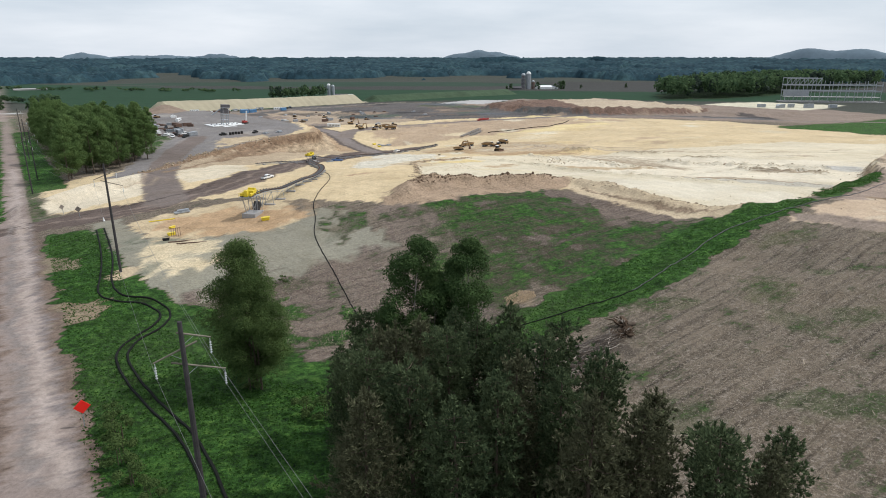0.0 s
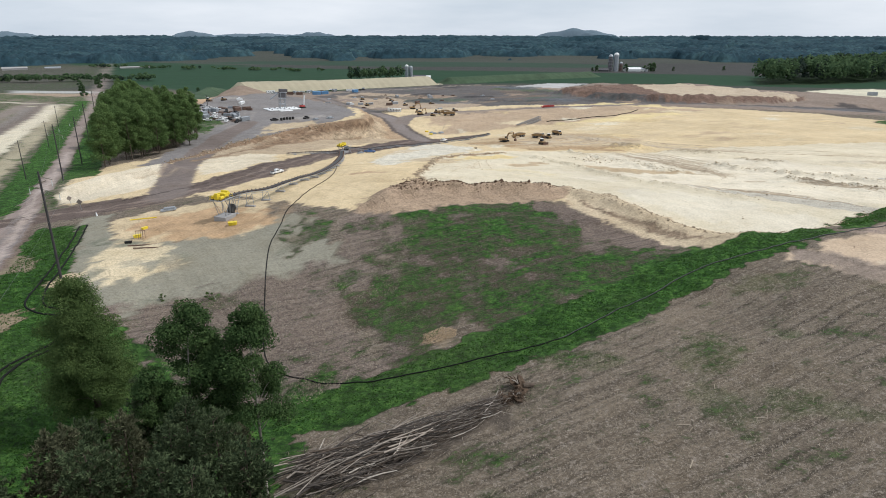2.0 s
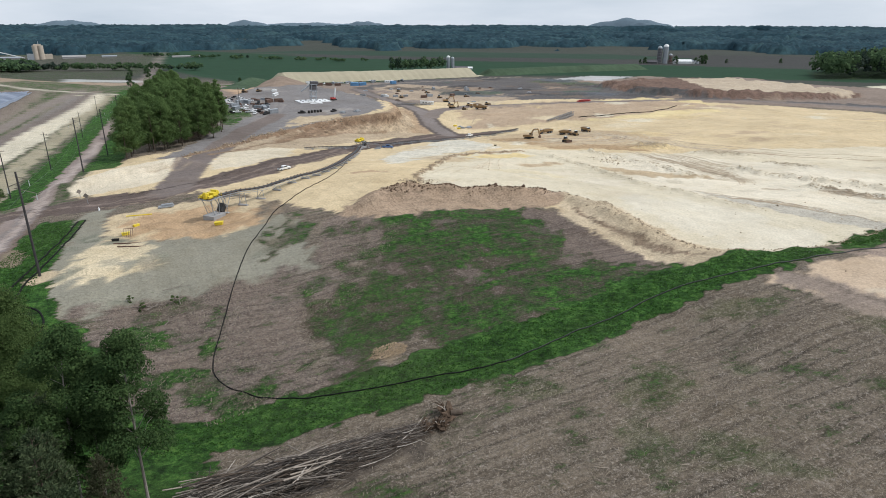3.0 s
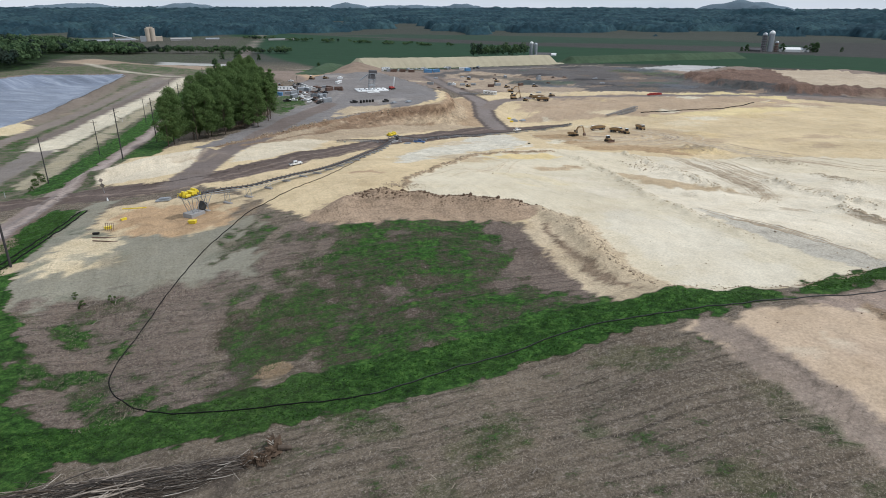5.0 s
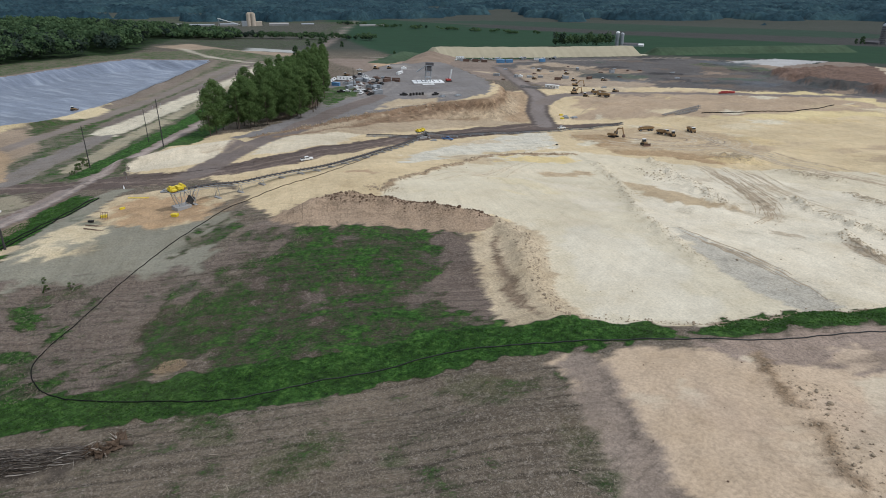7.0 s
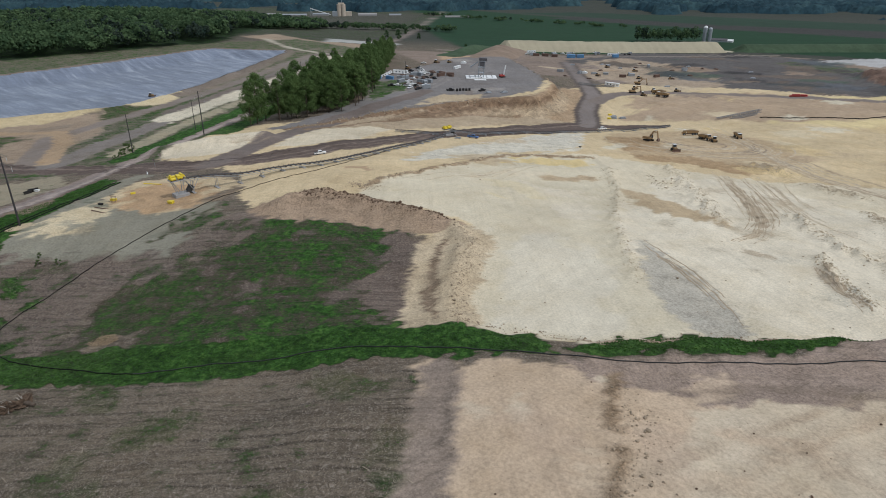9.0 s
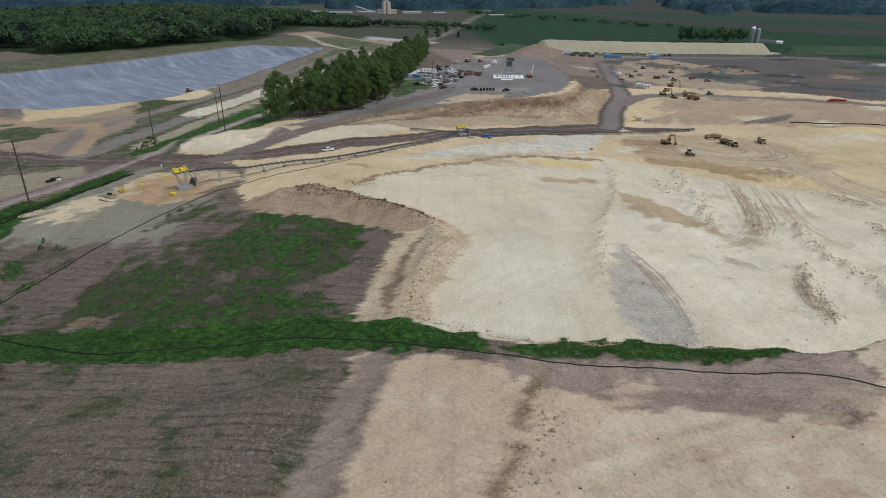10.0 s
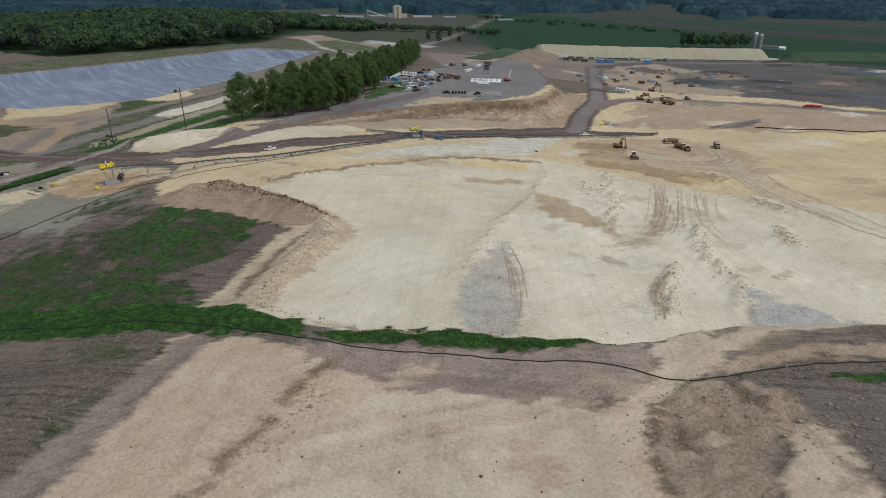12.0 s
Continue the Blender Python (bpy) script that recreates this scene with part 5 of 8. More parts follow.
def grow_tree(name, seed, tall, wide, bare=0.25, lobes=26, leaves=150, leaf=0.32, mat=None, pointed=0.0, stems=1, bark=None):
    """A tree at the origin: tapered trunk and limbs, and a crown of many small sprays in uneven lobes."""
    rng = np.random.default_rng(seed)
    tree = new(name)
    wood = bmesh.new()
    verts, faces = [], []
    for s in range(stems):
        ox, oy = (0, 0) if stems == 1 else rng.uniform(-0.22, 0.22, 2) * wide
        lean = rng.uniform(-0.05, 0.05, 2) * tall
        girth = tall * (0.007 if bark else 0.010) * rng.uniform(0.85, 1.15)
        stem = [(ox + lean[0] * f * f, oy + lean[1] * f * f, -0.4 + tall * 0.93 * f) for f in np.linspace(0, 1, 7)]
        add_tube(wood, stem, [girth * (1 - 0.88 * f) + 0.02 for f in np.linspace(0, 1, 7)], 7)
        for k in range(lobes // stems):
            f = bare + (1 - bare) * (k + rng.uniform(0, 1)) / (lobes // stems)
            q = (f - bare) / (1 - bare)
            round_ = math.sin(math.pi * min(1.0, 0.16 + 0.84 * q) ** 0.85) ** 0.7 if q < 1 else 0.2
            reach = wide * ((1 - pointed) * round_ + pointed * (1.02 - q)) * rng.uniform(0.45, 1.0)
            t = rng.uniform(0, 6.283)
            c = np.array((ox + lean[0] * f * f + reach * math.cos(t), oy + lean[1] * f * f + reach * math.sin(t), tall * f * 0.97))
            root = (ox + lean[0] * f * f, oy + lean[1] * f * f, tall * max(0.08, f - 0.12))
            mid = tuple((np.array(root) + c) / 2 + np.array((0, 0, 0.04 * tall * rng.uniform(-0.4, 1))))
            if k % 2 == 0:
                add_tube(wood, [root, mid, tuple(c)], [girth * 0.38 * (1.1 - f), girth * 0.22 * (1.1 - f) + 0.01, 0.015], 4, False)
            size = wide * rng.uniform(0.26, 0.46)
            leaf_cards(verts, faces, rng, c, (size, size, size * 0.75), leaves, leaf)
    part("trunk", wood, bark or MAT_BARK, tree)
    crown = new("crown", card_mesh("crown", verts, faces, mat or MAT_LEAF))
    crown.parent = tree
    return tree


def grow_pine(seed, tall, wide, mat):
    """A pine at the origin: whorls of rising branches, each set with upright tufts of needles."""
    rng = np.random.default_rng(seed)
    tree = new("pine_tree")
    wood = bmesh.new()
    lean = rng.uniform(-0.03, 0.03, 2) * tall
    at = lambda f: np.array((lean[0] * f * f, lean[1] * f * f, tall * f))
    add_tube(wood, [tuple(at(f) - np.array((0, 0, 0.4 if f == 0 else 0))) for f in np.linspace(0, 0.97, 6)], [0.21 * (1 - 0.9 * f) + 0.02 for f in np.linspace(0, 1, 6)], 7)
    tips, outs = [], []
    f = 0.10
    while f < 0.985:
        reach = wide * min(1, 1.06 - f) ** 0.5 * (0.55 + 0.45 * min(1, f * 2.2)) * (0.82 + 0.3 * math.sin(9 * f + seed))
        count = 6 if f < 0.85 else 4
        turn = rng.uniform(0, 6.283)
        for k in range(count):
            a = turn + 6.283 * k / count + rng.normal(0, 0.25)
            long = max(0.35, reach * rng.uniform(0.55, 1.12))
            out = np.array((math.cos(a), math.sin(a), 0))
            root, tip = at(f), at(f) + out * long + np.array((0, 0, long * rng.uniform(0.10, 0.42)))
            mid = (root + tip) / 2 - np.array((0, 0, 0.08 * long))
            if k % 2 == 0:
                add_tube(wood, [tuple(root), tuple(mid), tuple(tip)], [0.05 * (1.1 - f), 0.03, 0.01], 3, False)
            n = int(5 + 4.2 * long)
            u = rng.uniform(0.25, 1.05, n) ** 0.7
            base = root[None] * ((1 - u) ** 2)[:, None] + 2 * (u * (1 - u))[:, None] * mid[None] + (u ** 2)[:, None] * tip[None]
            base += rng.normal(0, 0.16 + 0.06 * long, (n, 3)) * np.array((1, 1, 0.6))
            tips.append(base)
            outs.append(np.repeat(out[None] * 0.55, n, 0) + np.array((0, 0, 0.75)))
        f += rng.uniform(0.022, 0.038) * (1.0 if f < 0.8 else 0.8)
    tips.append(at(0.985)[None] + np.array((0, 0, 1.0)) * np.linspace(0, 0.03 * tall, 6)[:, None])
    outs.append(np.repeat(np.array((0, 0, 1.0))[None], 6, 0))
    tips, outs = np.concatenate(tips), np.concatenate(outs)
    per = 8
    p, o = np.repeat(tips, per, 0), np.repeat(outs, per, 0) + rng.normal(0, 0.55, (len(tips) * per, 3))
    o /= np.linalg.norm(o, axis=1)[:, None]
    side = np.cross(o, rng.normal(0, 1, o.shape))
    side /= np.linalg.norm(side, axis=1)[:, None] + 1e-9
    ln, wd = rng.uniform(0.20, 0.44, (len(p), 1)), rng.uniform(0.04, 0.08, (len(p), 1))
    quad = np.stack([p - o * ln * 0.25, p + side * wd + o * ln * 0.3, p + o * ln, p - side * wd + o * ln * 0.3], 1).reshape(-1, 3)
    part("trunk", wood, MAT_BARK, tree)
    crown = new("crown", card_mesh("crown", [quad], [np.arange(len(quad)).reshape(-1, 4)], mat))
    crown.parent = tree
    return tree


def plant(tree, x, y, scale=1.0, turn=0.0, sink=0.0):
    made = copy_thing(tree, pose(x, y, level(x, y) - sink, 0, 0, turn))
    made.scale = (scale, scale, scale)
    return made


MAT_WIRE = plain("wire_aluminium", (0.16, 0.16, 0.16), 0.6, 0.4)
MAT_STEEL = plain("galvanised_steel", (0.36, 0.38, 0.40), 0.5, 0.5, 0.3, 1.2)
MAT_DARKSTEEL = plain("dull_dark_steel", (0.20, 0.19, 0.18), 0.7, 0.2, 0.35, 1.0)
MAT_RUST = plain("rusted_steel", (0.16, 0.10, 0.075), 0.8, 0.3, 0.45, 1.0)
MAT_BELT = plain("black_rubber_belt", (0.035, 0.034, 0.033), 0.8, 0, 0.4, 1.0)
MAT_YELLOW = plain("machine_yellow_paint", (0.72, 0.55, 0.03), 0.5, 0, 0.3, 0.8)
MAT_OCHRE = plain("dusty_machine_paint", (0.30, 0.19, 0.085), 0.75, 0, 0.4, 0.7)
MAT_CONCRETE = plain("concrete", (0.33, 0.32, 0.31), 0.9, 0, 0.25, 0.9, 0.2)
MAT_TYRE = plain("tyre_rubber", (0.03, 0.028, 0.026), 0.9, 0, 0.4, 2.0)
MAT_GLASS = plain("dark_cab_glass", (0.02, 0.025, 0.03), 0.08, 0, 0.1, 1.0)
MAT_WHITE = plain("white_paint", (0.74, 0.74, 0.72), 0.45, 0, 0.15, 0.8)
MAT_BLUE = plain("blue_paint", (0.05, 0.12, 0.30), 0.4, 0, 0.2, 0.8)
MAT_RED = plain("red_paint", (0.40, 0.045, 0.035), 0.5, 0, 0.25, 0.8)
MAT_SIGN = plain("bright_red_sign_face", (0.85, 0.02, 0.012), 0.45, 0, 0.08, 2.0)
MAT_BLUETARP = plain("blue_tarpaulin", (0.10, 0.24, 0.42), 0.5, 0, 0.3, 0.4, 0.3)
MAT_PIPE = plain("black_plastic_pipe", (0.010, 0.010, 0.010), 0.85, 0, 0.4, 0.6)
MAT_WATERPIPE = plain("grey_plastic_pipe", (0.018, 0.018, 0.018), 0.28, 0, 0.4, 0.6)
MAT_SOCK = plain("black_silt_sock", (0.011, 0.012, 0.010), 0.9, 0, 0.5, 1.5, 0.4)
MAT_WOOD = plain("dry_grey_wood", (0.25, 0.215, 0.18), 0.9, 0, 0.5, 2.5, 0.4)
MAT_BLEACHED = plain("bleached_wood", (0.46, 0.41, 0.35), 0.9, 0, 0.35, 2.5, 0.3)
MAT_ROOT = plain("earthy_roots", (0.11, 0.076, 0.052), 0.95, 0, 0.8, 1.6, 0.9)
MAT_TAN = plain("tan_concrete_silo", (0.46, 0.39, 0.31), 0.8, 0, 0.2, 0.08)
MAT_DARKROOF = plain("dark_roof", (0.09, 0.085, 0.09), 0.7, 0, 0.3, 0.3)
MAT_CLOD = plain("broken_rock", (0.34, 0.27, 0.19), 0.95, 0, 0.5, 0.5, 0.5)
MAT_PALECLOD = plain("pale_broken_rock", (0.50, 0.415, 0.30), 0.95, 0, 0.45, 0.5, 0.5)
MAT_TURFCLOD = plain("turned_topsoil", (0.13, 0.085, 0.058), 0.98, 0, 0.5, 0.6, 0.6)
MAT_STRAW = leaf_material("dry_straw", (0.11, 0.09, 0.066), (0.40, 0.335, 0.255), 0.0)
MAT_MULCH = leaf_material("tan_mulch", (0.24, 0.17, 0.10), (0.46, 0.35, 0.23), 0.0)
MAT_GRASSBLADE = leaf_material("grass_blades", (0.026, 0.070, 0.014), (0.075, 0.155, 0.035))
MAT_WOODS = leaf_material("woodland_leaves", (0.024, 0.056, 0.030), (0.135, 0.200, 0.092), 0.4, 0.075, 0.22)
MAT_CONIFER = leaf_material("woodland_conifers", (0.018, 0.036, 0.030), (0.066, 0.086, 0.062), 0.35, 0.075, 0.25)


def liner_material():
    m, n, l, bsdf = material("pond_liner_sheet")
    geo = n.new("ShaderNodeNewGeometry").outputs["Position"]
    turned = n.new("ShaderNodeMapping")
    turned.inputs["Rotation"].default_value, turned.inputs["Scale"].default_value = (0, 0, radians(38)), (0.02, 0.16, 0.05)
    l.new(geo, turned.inputs["Vector"])
    fold, broad = noise_node(n, l, 1.0, 6, 0.7, turned.outputs["Vector"]), noise_node(n, l, 0.02, 4, 0.6, geo)
    grey = ramp_node(n, l, fold.outputs["Fac"], [(0.36, (0.11, 0.13, 0.17)), (0.52, (0.155, 0.18, 0.235)), (0.68, (0.29, 0.32, 0.37))])
    l.new(mix_node(n, l, 1.0, grey, ramp_node(n, l, broad.outputs["Fac"], [(0.35, 0.85), (0.65, 1.12)]), "MULTIPLY"), bsdf.inputs["Base Color"])
    bsdf.inputs["Roughness"].default_value = 0.42
    bump_node(n, l, bsdf, fold.outputs["Fac"], 0.28, 1.2)
    return m


MAT_LINER = liner_material()


def discard(ob):
    for o in (*ob.children_recursive, ob):
        bpy.data.objects.remove(o)


def tube(points, radii, sides=7):
    return add_tube(bmesh.new(), points, radii, sides)


def box(at, size, turn=None, bevel=0.0):
    return add_box(bmesh.new(), at, size, turn, bevel)


def bars(pairs, radius, sides=5):
    bm = bmesh.new()
    for a, b in pairs:
        add_tube(bm, [a, b], radius, sides)
    return bm


def prism(outline, width, bevel=0.0):
    """A body with that outline in x and z, as wide as given across y, its edges chamfered."""
    bm = bmesh.new()
    lo = [bm.verts.new((x, -width / 2, z)) for x, z in outline]
    hi = [bm.verts.new((x, width / 2, z)) for x, z in outline]
    bm.faces.new(lo)
    bm.faces.new(hi[::-1])
    for k in range(len(outline)):
        j = (k + 1) % len(outline)
        bm.faces.new((lo[j], lo[k], hi[k], hi[j]))
    bmesh.ops.recalc_face_normals(bm, faces=bm.faces)
    if bevel:
        bmesh.ops.bevel(bm, geom=list(bm.edges), offset=bevel, segments=1, affect="EDGES")
    return bm


def drape(line, step=1.0):
    """Points along a line, close together, that follow the ground, rounded at the bends."""
    pts = np.array(line, float)
    for k in range(3):
        cut = np.empty((2 * len(pts) - 2, 2))
        cut[0::2], cut[1::2] = pts[:-1] * 0.75 + pts[1:] * 0.25, pts[:-1] * 0.25 + pts[1:] * 0.75
        pts = np.concatenate([pts[:1], cut, pts[-1:]])
    run = np.concatenate([[0], np.cumsum(np.hypot(*np.diff(pts, axis=0).T))])
    at = np.arange(0, run[-1], step)
    x, y = np.interp(at, run, pts[:, 0]), np.interp(at, run, pts[:, 1])
    return x, y, height(x, y)


# ---- trees ----
rng = random.Random(5)
MAT_PALEBARK = plain("pale_bark", (0.30, 0.27, 0.23), 0.9, 0, 0.4, 2.0, 0.4)
BROAD = [tagged(grow_tree("deciduous_tree", 11 + k, 20.8, 5.0, 0.17, 96, 620, 0.105, MAT_LEAF, 0.05, 2), "tall leafy deciduous tree with narrow crown on grass", "tree") for k in range(2)]
PINES = [tagged(grow_pine(31 + k, 18.5, (3.5, 3.1, 3.8)[k], MAT_OLDPINE if k == 2 else MAT_PINE), "dark bushy pine tree at the field edge", "tree", "trees of the dark thicket") for k in range(3)]
OAKS = [tagged(grow_tree("aspen_tree", 41 + k, 22, 3.5, 0.46, 48, 560, 0.11, MAT_ASPEN, 0.0, 1, MAT_PALEBARK), "leafy aspen tree with pale bare trunk in the thicket", "tree", "trees of the dark thicket") for k in range(2)]
GROVE = [tagged(grow_tree("grove_tree", 51 + k, 26.5, 6.3, 0.16, 60, 190, 0.26, MAT_GROVE, 0.0), "tall leafy tree of the roadside grove", "tree", "grove beside the road") for k in range(4)]
GROVE.append(tagged(grow_tree("grove_tree", 57, 27, 4.2, 0.36, 34, 150, 0.28, MAT_GROVE, 0.0), "tall bare-trunked tree of the roadside grove", "tree", "grove beside the road"))
BUSH = tagged(grow_tree("roadside_bush", 71, 3.6, 2.2, 0.05, 14, 120, 0.14, MAT_LEAF, 0.0, 3), "low leafy bush on the road verge", "bush", "bushes on the verge")
FARTREE = tagged(grow_tree("field_tree", 75, 14, 5.0, 0.05, 24, 50, 0.8, MAT_WOODS, 0.0), "round dark tree standing in the fields", "tree", "trees in the fields")
for k, (x, y, s) in enumerate(((-25.6, 75.5, 1.0), (-24.2, 74.2, 0.84))):
    plant(BROAD[k % 2], x, y, s, 40 * k)
for k, (x, y, s) in enumerate(((-3.6, 60.4, 1.05), (2.9, 61.8, 1.0), (-6, 59, 0.78), (-1.2, 61, 0.84))):
    plant(OAKS[k % 2], x, y, s, 130 * k)
for k, (x, y, s) in enumerate(((9.3, 46.9, 0.97), (6.0, 49.7, 1.0), (14.2, 36.6, 0.88), (17.3, 33.3, 0.82), (21.2, 32.4, 0.80), (12.2, 43.2, 0.86), (7.5, 42.5, 0.98), (2.6, 48.5, 0.96), (-5.5, 48, 0.93), (-1.5, 56.5, 0.8), (8, 36, 1.0), (12.5, 33.5, 0.92), (-5, 40, 1.0), (3.5, 34.5, 1.02), (18.6, 29.5, 0.84), (11, 39, 0.98), (-7.6, 43, 0.93), (-5, 34, 1.0), (-9, 63, 0.82), (-5.5, 57.5, 0.85), (-3.7, 45, 1.0), (0.7, 43, 1.02),
                              (1, 53, 0.92), (-2, 50, 0.95), (-7.5, 51, 0.86), (5, 44, 1.0), (5, 38, 1.02), (-2, 37, 1.05), (1, 32, 1.0), (9, 32, 1.0), (15, 28, 0.95), (-10.5, 56, 0.7), (4, 56, 0.7))):
    plant(PINES[k % 3], x, y, s, 77 * k)
grove_line = [(-157, 249), (-150, 252), (-150, 290), (-148, 322), (-156, 336), (-190, 382), (-243, 440), (-312, 522), (-372, 590), (-374, 582), (-304, 462), (-221, 350), (-174, 282)]
gx = np.array([rng.uniform(-390, -145) for k in range(4000)])
gy = np.array([rng.uniform(240, 595) for k in range(4000)])
spots = []
for a, b, d in zip(gx, gy, inside(gx, gy, grove_line)):
    if d < 0 and all((a - p) ** 2 + (b - q) ** 2 > 27 for p, q in spots):
        spots.append((float(a), float(b)))
for k, (x, y) in enumerate(spots[:170]):
    plant(GROVE[(k * 7) % 5], x, y, rng.uniform(0.66, 1.06) * (1.0 if y < 400 else 0.85), rng.uniform(0, 360))
for k, (x, y, s) in enumerate(((-153, 188, 1.1), (-150, 184, 0.8), (-156, 191, 0.7), (-143, 177, 0.5), (-147, 181, 0.6), (-38, 62, 0.8), (-36, 60, 0.9), (-34, 56, 0.9), (-40, 66, 0.6), (-31, 52, 0.8), (-28, 49, 0.7),
                              (-36, 110, 0.4), (-40, 112, 0.35), (-31, 113, 0.4), (-14, 66, 0.9), (-17, 67, 0.8), (-26, 74, 0.8))):
    plant(BUSH, x, y, s, 50 * k)
for k, (x, y, s) in enumerate(((-460, 640, 0.85), (-560, 800, 0.95), (-600, 815, 0.7), (-545, 830, 0.6), (-380, 735, 0.5), (-640, 905, 0.8),
                              (150, 1405, 0.9), (140, 1400, 0.6), (212, 1430, 1.1), (262, 1440, 1.2), (270, 1444, 1.3), (252, 1438, 0.9), (320, 1480, 0.6), (430, 1500, 0.7), (520, 1560, 0.6))):
    plant(FARTREE, x, y, s, 50 * k)
for seed_tree in (*BROAD, *PINES, *OAKS, *GROVE, BUSH, FARTREE):
    discard(seed_tree)


def woodland(name, outline, spacing, tall, seed, label, mats=(MAT_WOODS, MAT_CONIFER), gaps=0.0, per=52):
    """Close woods too dense to count: crowns of leaf sprays over an uneven canopy."""
    g = np.random.default_rng(seed)
    xs = [p[0] for p in outline]
    ys = [p[1] for p in outline]
    gx, gy = np.meshgrid(np.arange(min(xs), max(xs), spacing), np.arange(min(ys), max(ys), spacing))
    x, y = (gx + g.uniform(-0.45, 0.45, gx.shape) * spacing).ravel(), (gy + g.uniform(-0.45, 0.45, gy.shape) * spacing).ravel()
    d = inside(x, y, outline) + (12 if spacing > 8 else 2) * ripple(x, y, 60, seed)
    keep = (d < 0) & (g.uniform(0, 1, len(x)) + 0.5 * ripple(x, y, 70, seed + 9) > gaps)
    x, y, d = x[keep], y[keep], d[keep]
    z = height(x, y)
    top = tall * g.uniform(0.55, 1.25, len(x))
    stand = tagged(new(name), label, "woods", kind="stuff")
    for n_mat, mat in enumerate(mats):
        mine = (ripple(x, y, 130, seed + 3) + g.normal(0, 0.5, len(x)) > 0.6) == bool(n_mat)
        verts, faces = [], []
        m = int(mine.sum())
        if not m:
            continue
        way = g.normal(0, 1, (m, per, 3))
        way /= np.linalg.norm(way, axis=2)[..., None]
        way[..., 2] = np.abs(way[..., 2]) * np.where((g.uniform(0, 1, (m, per)) < 0.8) | (d[mine] < -spacing * 2.5)[:, None], 1, -1)
        half = (top[mine] * (0.38 if n_mat else 0.33))[:, None, None]
        wide = spacing * (0.60 if n_mat else 0.82) * g.uniform(0.75, 1.2, (m, 1, 1))
        mid_z = z[mine] + top[mine] - half[:, 0, 0]
        p = np.stack([x[mine], y[mine], mid_z], -1)[:, None, :] + way * np.concatenate([np.repeat(wide, 2, 2), half], 2) * g.uniform(0.75, 1.08, (m, per, 1))
        p, out = p.reshape(-1, 3), way.reshape(-1, 3)
        a, b = outward_pair(g, out)
        s = spacing * 1.62 / per ** 0.5 * g.uniform(0.6, 1.5, (len(p), 1))
        verts.append(np.stack([p - a * s, p + b * s * 0.7, p + a * s, p - b * s * 0.7], 1).reshape(-1, 3))
        faces.append(np.arange(4 * len(p)).reshape(-1, 4))
        crowns = new("crowns", card_mesh("crowns", verts, faces, mat))
        crowns.parent = stand
    return stand


woodland("west_woods", [(-640, 300), (-630, 370), (-612, 460), (-640, 540), (-730, 640), (-880, 800), (-1180, 900), (-1500, 760), (-1500, 420), (-1100, 260), (-800, 230)], 9.5, 21, 3, "mixed woods on the rise beyond the pond", per=96)
woodland("east_woods", [(378, 1085), (470, 1120), (560, 1180), (760, 1290), (1000, 1480), (1150, 1700), (900, 1650), (620, 1420), (420, 1230)], 9.0, 31, 5, "dense leafy woods beyond the building site")
woodland("north_woods", [(-722, 600), (-792, 735), (-785, 840), (-900, 930), (-1250, 1000), (-1150, 880), (-880, 800), (-745, 650)], 9.5, 15, 13, "belt of leafy woods behind the pond")
woodland("hedge_line", [(-1120, 760), (-1000, 790), (-860, 850), (-720, 935), (-600, 985), (-604, 1000), (-730, 955), (-870, 880), (-1010, 815), (-1130, 785)], 6.0, 11, 7, "line of trees between distant fields", gaps=0.12)
woodland("field_copse", [(-1000, 1330), (-760, 1300), (-560, 1330), (-420, 1300), (-410, 1322), (-560, 1352), (-760, 1330), (-990, 1362)], 6.0, 7, 9, "broken line of trees between distant fields", gaps=0.8)


woodland("farm_copse", [(-285, 1040), (-262, 1048), (-205, 1082), (-200, 1100), (-215, 1102), (-268, 1068), (-288, 1056)], 5.0, 19, 15, "dense round copse beside the farm")


def far_forest():
    """The forest of the far plain as one uneven canopy with clearings, up to the horizon."""
    g = np.random.default_rng(17)
    turn = np.radians(np.arange(-82, 62, 0.22))
    r = [1750.0]
    while r[-1] < 4880:
        r.append(r[-1] * 1.0085)
    r = np.array(r)
    tt, rr = np.meshgrid(turn, r)
    rr = rr + g.uniform(-5, 5, rr.shape)
    x, y = rr * np.sin(tt), rr * np.cos(tt)
    ground = height(x.ravel(), y.ravel()).reshape(x.shape)
    lobes = ripple(x, y, 900, 31) + 0.8 * ripple(x, y, 340, 32) + 0.4 * ripple(x, y, 150, 33)
    wooded = smooth(0.0, 0.12, lobes + np.interp(rr, [1750, 1950, 2300, 3000, 4900], [-2.6, -0.4, 0.5, 0.9, 2.0]))
    z = ground - 3 + wooded * (19 + 4.5 * g.normal(0, 1, x.shape).clip(-1.6, 1.6) + 3 * ripple(x, y, 120, 35))
    ny, nx = x.shape
    i = (np.arange(ny - 1)[:, None] * nx + np.arange(nx - 1)[None, :]).ravel()
    quads = np.stack([i, i + 1, i + nx + 1, i + nx], 1)
    keep = (wooded.ravel()[quads].max(1) > 0.02)
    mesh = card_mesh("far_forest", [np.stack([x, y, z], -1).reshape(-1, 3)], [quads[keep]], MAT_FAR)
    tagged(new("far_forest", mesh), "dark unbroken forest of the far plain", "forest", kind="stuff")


far_forest()


